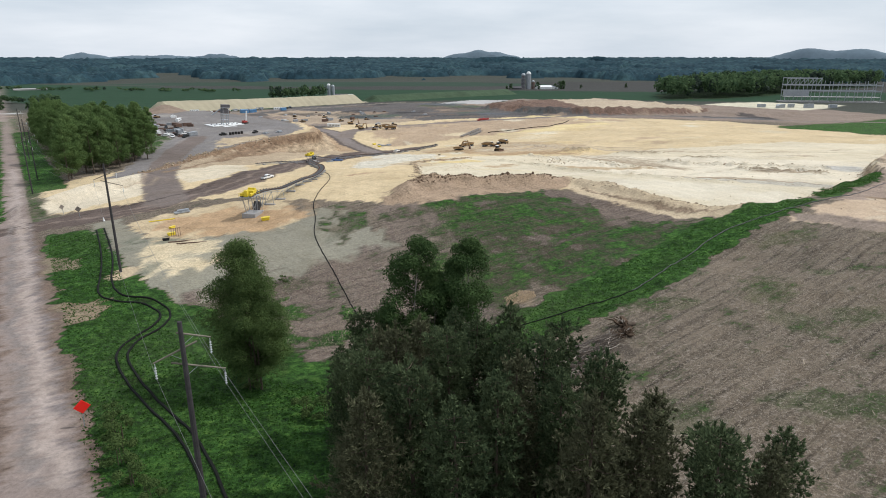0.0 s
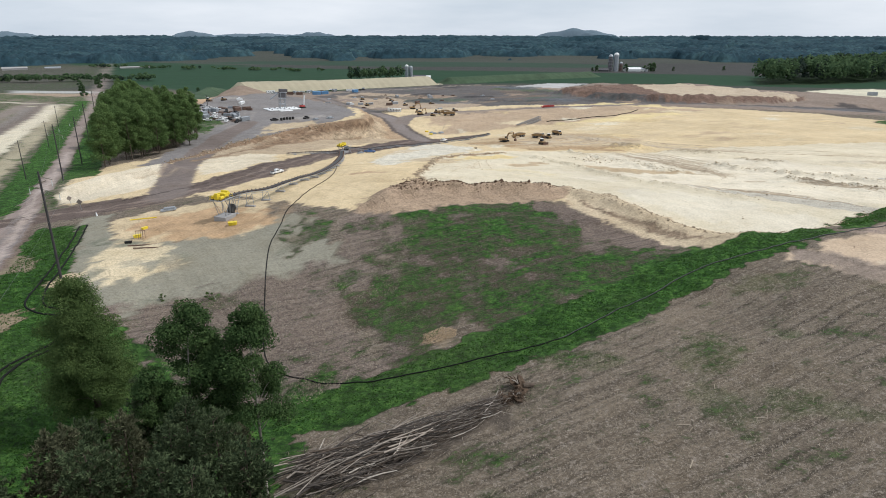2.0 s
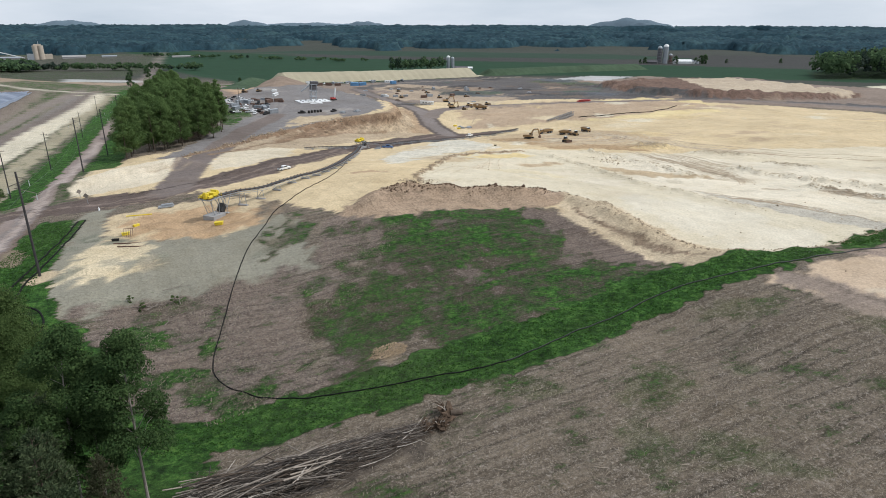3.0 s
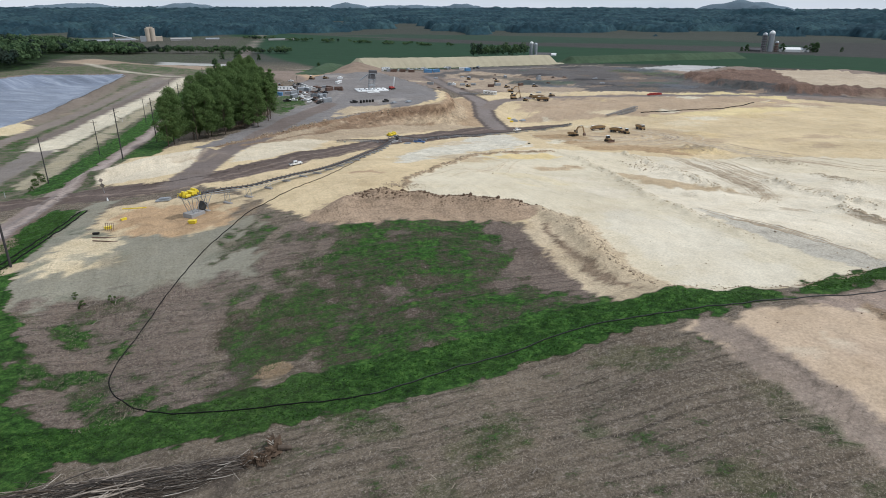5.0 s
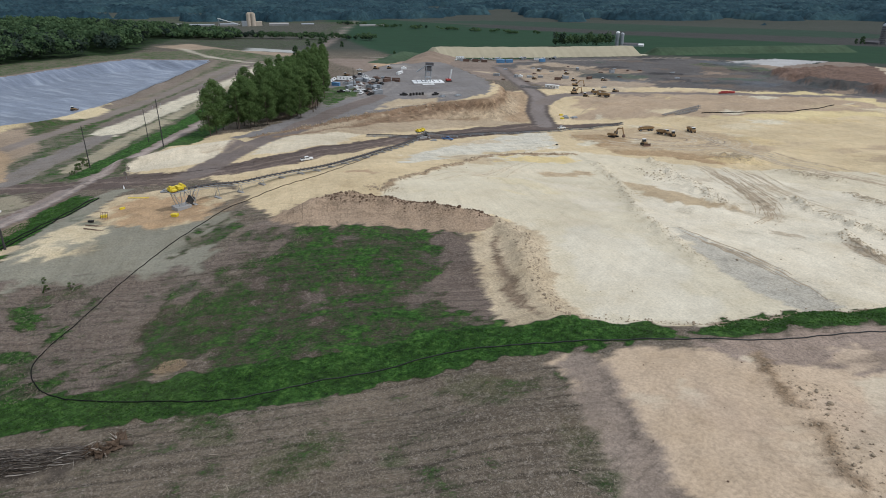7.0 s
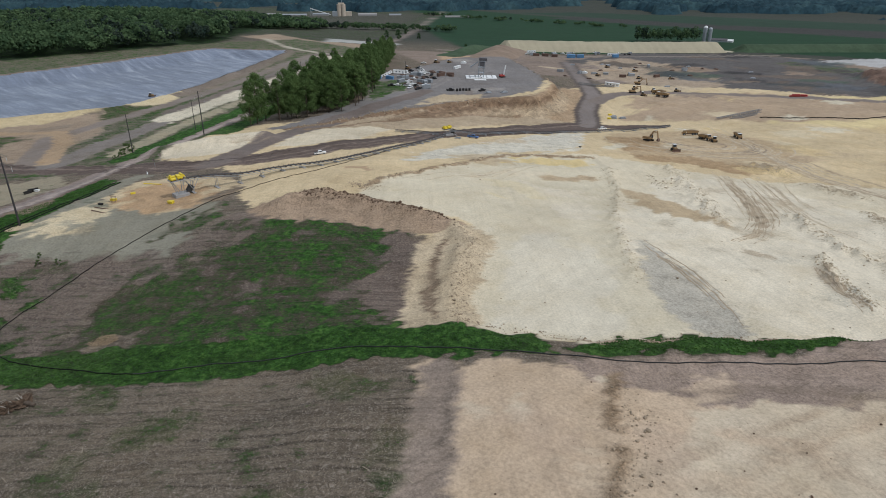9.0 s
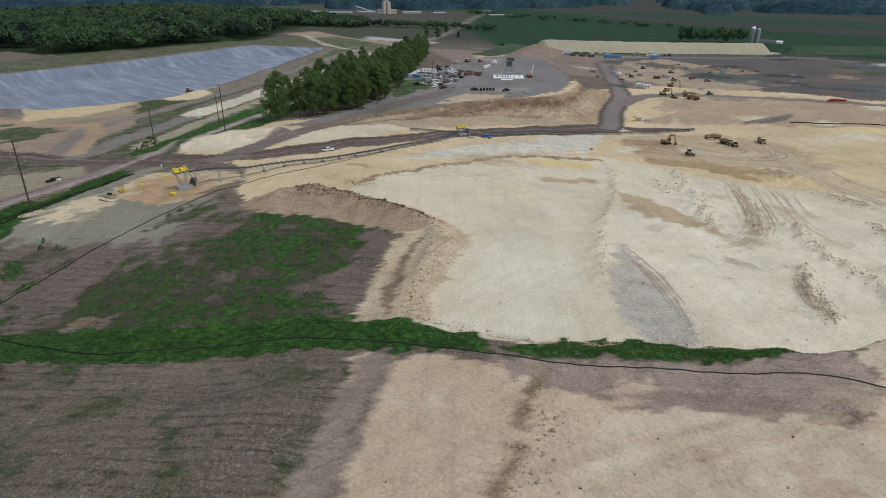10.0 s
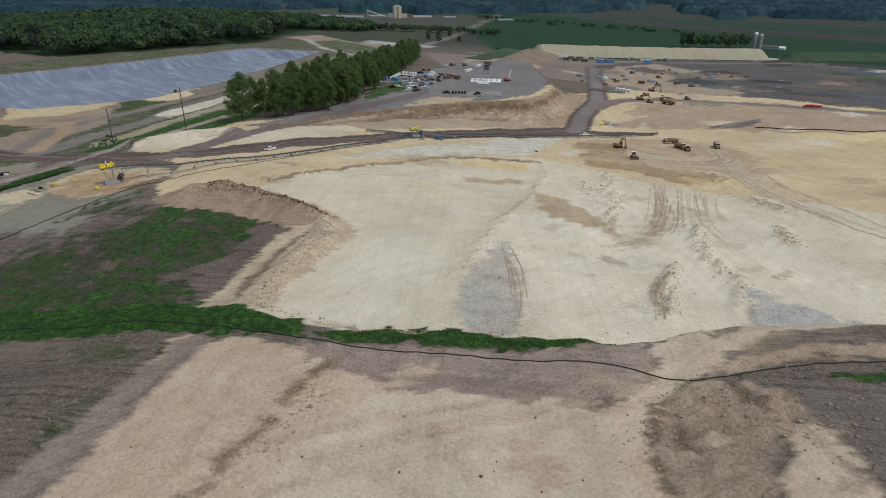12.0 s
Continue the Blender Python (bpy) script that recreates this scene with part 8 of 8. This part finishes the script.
# ---- far farms and the plant ----
def tower_silo(x, y, tall, r, mat, dome, label):
    s = thing("tower_silo", x, y, 0, None, label, "silo", "farm silos")
    part("shell", tube([(0, 0, -1), (0, 0, tall)], r, 20), mat, s)
    for k in range(int(tall / 3)):
        part("hoop", tube([(0, 0, 2 + 3 * k), (0, 0, 2.25 + 3 * k)], r + 0.06, 20), MAT_STEEL, s)
    part("dome", tube([(0, 0, tall + r * math.sin(a)) for a in (0.0, 0.5, 1.0, 1.4)], [r * math.cos(a) + 0.05 for a in (0.0, 0.5, 1.0, 1.4)], 20), dome, s)


def barn(x, y, turn, long, wide, tall, wall_mat, roof_mat, label):
    b = thing("farm_barn", x, y, turn, None, label, "barn", "farm barns")
    part("body", prism([(-wide / 2, -1), (wide / 2, -1), (wide / 2, tall * 0.55), (0, tall), (-wide / 2, tall * 0.55)], long, 0.05), wall_mat, b)
    for o in (-1, 1):
        a = math.atan2(tall * 0.45, wide / 2)
        part("roof", box((o * wide * 0.26, 0, tall * 0.78 + 0.15), (math.hypot(wide / 2, tall * 0.45) + 0.8, long + 1.2, 0.3), Matrix.Rotation(a * o, 4, "Y"), 0.05), roof_mat, b)
    part("door", box((0, -long / 2 - 0.08, 1.6), (wide * 0.35, 0.15, 3.6), None, 0.03), roof_mat, b)


tower_silo(178, 1420, 30, 4.6, MAT_DARKROOF, MAT_STEEL, "tall dark blue farm silo with pale cap")
tower_silo(190, 1424, 33, 5.2, MAT_STEEL, MAT_WHITE, "tall grey farm silo with white dome")
tower_silo(201, 1428, 16, 3.5, MAT_RUST, MAT_STEEL, "short brown farm silo")
barn(226, 1436, 100, 34, 14, 8, MAT_WHITE, MAT_WHITE, "long white farm barn beside silos")
barn(250, 1446, 20, 22, 12, 7, MAT_WHITE, MAT_STEEL, "white farm shed among trees")
barn(165, 1410, 70, 20, 9, 6, MAT_DARKROOF, MAT_DARKROOF, "low dark farm shed")
tower_silo(-199, 1112, 20, 3.2, MAT_STEEL, MAT_WHITE, "slim grey farm silo with white dome")
tower_silo(-192, 1114, 18, 3.0, MAT_STEEL, MAT_STEEL, "slim grey farm silo")
barn(-180, 1120, 100, 26, 10, 5, MAT_STEEL, MAT_DARKROOF, "low grey farm barn beside the copse")
barn(-166, 1124, 95, 14, 8, 4, MAT_WHITE, MAT_WHITE, "small white farm shed")
tower_silo(-1150, 1822, 13, 3.0, MAT_STEEL, MAT_WHITE, "grey farm silo at the forest edge")
barn(-1170, 1815, 60, 40, 14, 8, MAT_WHITE, MAT_WHITE, "white farm barn at the forest edge")


def plant_tower():
    p = thing("silo_tower", -1135, 1203, 45, None, "tan concrete silo block of a distant plant", "silo block")
    for x in (-8, 8):
        for y in (-8, 8):
            part("silo", tube([(x, y, -2), (x, y, 46)], 8.2, 20), MAT_TAN, p)
    part("head_house", box((0, 0, 48.5), (22, 14, 5), None, 0.2), MAT_TAN, p)
    p.scale = (0.66, 0.66, 0.62)
    part("mast", bars([((3, 0, 50), (3, 0, 60))], 0.8, 6), MAT_STEEL, p)
    part("annexe", box((26, 4, 8), (24, 26, 18), None, 0.2), MAT_TAN, p)
    part("lean_to", box((-24, -4, 9), (20, 18, 20), None, 0.2), MAT_STEEL, p)
    g = thing("transfer_gallery", -1180, 1170, 36, None, "long white inclined conveyor gallery of a distant plant", "conveyor gallery")
    g.scale = (0.40, 0.40, 0.50)
    part("gallery", prism([(-60, 34), (70, 6), (70, 9), (-60, 38)], 4, 0.1), MAT_WHITE, g)
    part("tower", bars([((-58, -4, -1), (-58, 0, 34)), ((-58, 4, -1), (-58, 0, 34)), ((-48, 0, -1), (-56, 0, 32))], 1.0, 6), MAT_STEEL, g)


plant_tower()
for k, (x, y, turn, long, wide, tall) in enumerate(((-1300, 1083, -46, 90, 14, 5), (-1230, 1130, -46, 60, 12, 5), (-1085, 1246, -46, 46, 11, 6), (-1030, 1290, -46, 30, 10, 4), (-860, 1330, -46, 60, 10, 3.5), (-1200, 1190, -46, 40, 12, 5))):
    barn(x, y, turn, long, wide, tall, MAT_CONCRETE, MAT_STEEL if k % 2 else MAT_CONCRETE, "grey metal shed of a distant plant")
for k, (x, y, turn, long) in enumerate(((-420, 2250, 80, 40), (-360, 2300, 60, 30), (-330, 2260, 90, 46), (-480, 2240, 85, 30), (-280, 2290, 80, 26), (-560, 2280, 80, 22), (700, 2380, 80, 60))):
    barn(x, y, turn, long, 13, 8, MAT_WHITE if k % 2 else MAT_STEEL, MAT_WHITE, "small white farm building far across the plain")


# ---- steel frame of the building site in the north-east ----
def steel_frame():
    ox, oy = 635, 1045
    b = thing("steel_frame_building", ox, oy, -12, None, "grey steel frame of a building under construction", "building frame")
    for k in range(12):
        x = -88 + 16 * k
        for y in (-14, 14):
            part("column", box((x, y, 13 if k < 5 else 11), (0.9, 0.9, 30 if k < 5 else 26), None, 0.03), MAT_STEEL, b)
        part("rafter", box((x, 0, 19), (0.7, 28, 0.9), None, 0.03), MAT_STEEL, b)
    for y in (-14, 14):
        for z in (13, 19.5):
            part("eaves_beam", box((0, y, z), (178, 0.8, 1.2), None, 0.03), MAT_STEEL, b)
        part("roof_truss", bars([((-88 + 8 * k, y, 19.5), (-80 + 8 * k, y, 27 if k % 2 else 19.5)) for k in range(8)] + [((-88, y, 27), (-24, y, 27))], 0.5, 5), MAT_STEEL, b)
    part("floor_deck", box((0, 0, 6), (178, 27, 0.5), None, 0.05), MAT_CONCRETE, b)
    part("ground_slab", box((0, 0, 0.3), (190, 40, 1.2), None, 0.05), MAT_CONCRETE, b)
    part("wall_panel", box((-60, 13.2, 9.5), (50, 0.4, 6), None, 0.03), MAT_STEEL, b)
    b.scale = (0.8, 0.8, 1.4)


steel_frame()
stand(storage_box, [(480, 900, 20, 2.0), (500, 910, 40, 2.0), (455, 905, 10, 1.8), (470, 890, 60, 1.6), (520, 900, 15, 2.2), (560, 910, 0, 1.8)], "pale storage container on the building site", "container", "site containers", MAT_STEEL)


# ---- loose cover: clods, straw, grass ----
def strew_clods(name, spots, sizes, mat, label, seed):
    """Broken lumps of earth and rock, too many to count, in one mesh."""
    g = np.random.default_rng(seed)
    bm = bmesh.new()
    bmesh.ops.create_icosphere(bm, subdivisions=1, radius=1.0)
    base = np.array([v.co[:] for v in bm.verts])
    tris = np.array([[v.index for v in f.verts] for f in bm.faces])
    bm.free()
    spots = np.array(spots)
    n = len(spots)
    z = height(spots[:, 0], spots[:, 1])
    s = np.array(sizes)[:, None, None]
    lump = base[None] * g.uniform(0.6, 1.25, (n, len(base), 1)) * s * np.array((1.0, 0.85, 0.7))
    a = g.uniform(0, 6.283, n)
    c, k = np.cos(a)[:, None], np.sin(a)[:, None]
    x = lump[..., 0] * c - lump[..., 1] * k + spots[:, 0:1]
    y = lump[..., 0] * k + lump[..., 1] * c + spots[:, 1:2]
    v = np.stack([x, y, lump[..., 2] + z[:, None] + s[:, 0] * 0.25], -1).reshape(-1, 3)
    f = (np.arange(n)[:, None, None] * len(base) + tris[None]).reshape(-1, 3)
    mesh = bpy.data.meshes.new(name)
    mesh.from_pydata(v.tolist(), [], f.tolist())
    mesh.materials.append(mat)
    tagged(new(name, mesh), label, "clods", kind="stuff")


def along_line(line, count, spread, g):
    pts = np.array(line, float)
    run = np.concatenate([[0], np.cumsum(np.hypot(*np.diff(pts, axis=0).T))])
    at = g.uniform(0, run[-1], count)
    return np.stack([np.interp(at, run, pts[:, 0]) + g.normal(0, spread, count), np.interp(at, run, pts[:, 1]) + g.normal(0, spread, count)], 1)


g = np.random.default_rng(77)
crest = along_line([(-9, 172), (4, 179.5), (22, 184), (34, 185)], 1100, 1.5, g)
strew_clods("topsoil_clods", crest, g.gamma(1.2, 0.09, len(crest)) + 0.05, MAT_TURFCLOD, "dark clods of topsoil along the ridge crest", 1)
flank = along_line([(36, 185), (47, 180), (54, 167), (62, 154), (72, 143)], 700, 1.6, g)
strew_clods("ridge_clods", flank, g.gamma(2.0, 0.045, len(flank)) + 0.03, MAT_CLOD, "brown clods down the flank of the ridge", 2)
rocks = np.concatenate([along_line(line, int(900 * half / 3), half * 0.55, g) for line, rise, half in ROCK_ROWS])
strew_clods("rock_rows", rocks, g.gamma(1.5, 0.055, len(rocks)) + 0.04, MAT_PALECLOD, "rows of pale broken rock on the pit floor", 3)
edge = along_line([p for p in RIM if p[0] > 60], 1700, 1.3, g) + np.array((0.0, 1.5))
strew_clods("rim_clods", edge, g.gamma(1.8, 0.05, len(edge)) + 0.03, MAT_CLOD, "earth clods fallen along the pit rim", 4)
spoil = np.concatenate([along_line([(150, 172), (158, 180), (170, 188)], 900, 5.0, g), along_line([(148, 158), (147, 168)], 160, 2.0, g), along_line([(104, 139), (110, 132), (114, 116)], 260, 1.8, g), along_line([(-4, 195), (1, 193)], 120, 1.8, g)])
strew_clods("spoil_clods", spoil, g.gamma(1.7, 0.05, len(spoil)) + 0.03, MAT_CLOD, "brown spoil clods on the stripped ground", 5)
pebbles = np.stack([g.uniform(84, 182, 420), g.uniform(80, 170, 420)], 1)
pebbles = pebbles[inside(pebbles[:, 0], pebbles[:, 1], [(82, 131), (104, 146), (137, 170), (156, 160), (180, 130), (186, 84), (128, 82), (100, 98)]) < 0]
strew_clods("sand_clods", pebbles, g.gamma(1.5, 0.035, len(pebbles)) + 0.03, MAT_TURFCLOD, "small dark clods strewn over stripped sand", 8)
crumbs = np.stack([g.uniform(-10, 170, 1000), g.uniform(150, 330, 1000)], 1)
crumbs = crumbs[(inside(crumbs[:, 0], crumbs[:, 1], [(50, 192), (74, 148), (104, 166), (130, 190), (165, 240), (190, 290), (120, 330), (40, 320), (-10, 285), (-6, 205)]) < 0) & (ripple(crumbs[:, 0], crumbs[:, 1], 24, 19) > -0.1)]
strew_clods("sand_crumbs", crumbs, g.gamma(1.5, 0.04, len(crumbs)) + 0.03, MAT_CLOD, "small clods strewn over the pit floor", 9)
terrace = np.concatenate([along_line(FLOOR[1:9], 700, 0.7, g), along_line([(-9, 193), (-6, 192)], 120, 1.4, g), along_line([(45, 300), (60, 285)], 160, 3.0, g)])
strew_clods("terrace_clods", terrace, g.gamma(1.8, 0.06, len(terrace)) + 0.04, MAT_CLOD, "brown clods along the edge of the scraped floor", 7)
heap_top = along_line([(-128, 262), (-131, 296), (-127, 335), (-116, 378), (-100, 410)], 700, 2.2, g)
strew_clods("cut_clods", heap_top, g.gamma(1.8, 0.12, len(heap_top)) + 0.06, MAT_CLOD, "earth clods along the top of the cut", 6)


def rut_ridges():
    """Low ridges of loosened soil pushed up beside the wheel and track marks, by tone of the soil."""
    piles = {}
    draw = random.Random(41)
    for line, half, colour, strong in ruts():
        pts = np.array(line)
        run = np.concatenate([[0], np.cumsum(np.hypot(*np.diff(pts, axis=0).T))])
        at = np.arange(0, run[-1], 1.1)
        if len(at) < 4 or pts[:, 1].mean() < 190 or pts[:, 0].mean() < -30:
            continue
        px, py = np.interp(at, run, pts[:, 0]), np.interp(at, run, pts[:, 1])
        wx, wy = np.gradient(px), np.gradient(py)
        n = np.hypot(wx, wy) + 1e-9
        sx, sy = wy / n, -wx / n
        wide = (0.15 + 0.10 * half) * np.clip(0.9 + 0.7 * ripple(px, py, 5, 46) + np.array([draw.gauss(0, 0.25) for k in at]), 0.0, 2.0) * (1.0 if py.mean() < 330 else 1.8)
        rows = []
        for o, up in ((-1.0, -0.05), (0.0, 0.06), (1.0, -0.05)):
            x, y = px + sx * wide * o, py + sy * wide * o
            rows.append(np.stack([x, y, height(x, y) + up + 0.02], 1))
        verts, faces = piles.setdefault(0 if colour[0] < 0.27 else (1 if colour[0] < 0.42 else 2), ([], []))
        base = sum(len(v) for v in verts)
        m = len(at)
        verts.append(np.concatenate(rows))
        i = np.arange(m - 1)
        faces.append(base + np.concatenate([np.stack([i + r * m, i + 1 + r * m, i + 1 + (r + 1) * m, i + (r + 1) * m], 1) for r in (0, 1)]))
    for tone, (verts, faces) in sorted(piles.items()):
        mesh = card_mesh("rut_ridges", verts, faces, (MAT_TURNED, MAT_TURNEDSAND, MAT_PALECLOD)[tone])
        tagged(new("rut_ridges", mesh), ("dark", "brown", "pale")[tone] + " ridges of loose soil along wheel ruts", "wheel ruts", kind="stuff")


MAT_TURNED = plain("turned_soil", (0.25, 0.195, 0.15), 0.97, 0, 0.4, 0.6, 0.5)
MAT_TURNEDSAND = plain("turned_sand", (0.39, 0.31, 0.215), 0.97, 0, 0.35, 0.6, 0.5)
rut_ridges()


def strew_sheets(name, outline, count, long, wide, upright, mat, label, category, seed, avoid=()):
    """Blades or straws strewn over an outline: thin sheets, lying or upright, too many to count."""
    g = np.random.default_rng(seed)
    ox, oy = [p[0] for p in outline], [p[1] for p in outline]
    x, y = g.uniform(min(ox), max(ox), count * 3), g.uniform(min(oy), max(oy), count * 3)
    keep = inside(x, y, outline) < 0
    x, y = x[keep][:count], y[keep][:count]
    z = height(x, y)
    n = len(x)
    t = g.uniform(0, 6.283, n) if upright else g.normal(radians(36), 0.9, n)
    a = np.stack([np.cos(t), np.sin(t), np.zeros(n)], 1)
    ln = long * g.uniform(0.5, 1.5, (n, 1))
    wd = wide * g.uniform(0.6, 1.4, (n, 1))
    p = np.stack([x, y, z], 1)
    if upright:
        lean = np.stack([g.normal(0, 0.35, n), g.normal(0, 0.35, n), np.ones(n)], 1)
        quad = np.stack([p - a * wd, p + a * wd, p + a * wd * 0.5 + lean * ln, p - a * wd * 0.7 + lean * ln * 0.8], 1)
    else:
        b = np.stack([-a[:, 1], a[:, 0], np.zeros(n)], 1)
        up = np.array((0, 0, 1.0)) * g.uniform(0.03, 0.12, (n, 1))
        tip = np.array((0, 0, 1.0)) * g.uniform(0.0, 0.25, (n, 1))
        quad = np.stack([p - a * ln - b * wd + up, p + a * ln - b * wd + up + tip, p + a * ln + b * wd + up + tip, p - a * ln + b * wd + up], 1)
    mesh = card_mesh(name, [quad.reshape(-1, 3)], [np.arange(4 * n).reshape(-1, 4)], mat)
    tagged(new(name, mesh), label, category, kind="stuff")


STRIP = [(-30, 64), (0, 77), (21, 89), (40, 103), (52, 114), (66, 126), (80, 136), (89, 144), (84, 147), (70, 139), (56, 133), (46, 124), (32, 112), (20, 102), (8, 93), (-10, 80), (-35, 70)]
strew_sheets("strip_grass", STRIP, 22000, 0.13, 0.12, True, MAT_GRASSBLADE, "rank green grass along the pipe strip", "grass", 21)
strew_sheets("bank_grass", [(92, 147), (100, 152), (112, 161), (122, 171), (130, 182), (127, 183), (117, 175), (106, 167), (95, 157)], 4000, 0.13, 0.12, True, MAT_GRASSBLADE, "rank green grass on the pit bank", "grass", 22)
strew_sheets("verge_grass", [(-30, 44), (-60, 90), (-93, 139), (-102, 154), (-92, 154), (-81, 141), (-66, 118), (-52, 100), (-38, 84), (-12, 72), (0, 58), (-8, 40)], 24000, 0.14, 0.13, True, MAT_GRASSBLADE, "rank green grass on the road verge", "grass", 23)
strew_sheets("field_straw", [(0, 72), (30, 92), (60, 118), (78, 128), (98, 100), (120, 60), (90, 20), (40, 40)], 26000, 0.10, 0.020, False, MAT_STRAW, "pale straw and stalks strewn over stubble", "straw", 24)
strew_sheets("slope_straw", [(-45, 108), (-22, 125), (-10, 131), (-14, 152), (2, 156), (2, 133), (4, 120), (-4, 112), (8, 97), (-4, 82), (-24, 88)], 16000, 0.12, 0.024, False, MAT_STRAW, "pale straw and bark strewn over the slope", "straw", 25)
strew_sheets("field_stalks", [(0, 72), (30, 92), (60, 118), (78, 128), (98, 100), (120, 60), (90, 20), (40, 40)], 260, 0.5, 0.04, False, MAT_STRAW, "long pale stalks lying on stubble", "straw", 28)
strew_sheets("straw_patch", [(11.5, 101.8), (14, 101.6), (16.8, 103.5), (16.6, 105.8), (14, 106.4), (11.2, 104.8)], 850, 0.16, 0.03, False, MAT_MULCH, "patch of tan straw mulch on grass", "straw", 26)
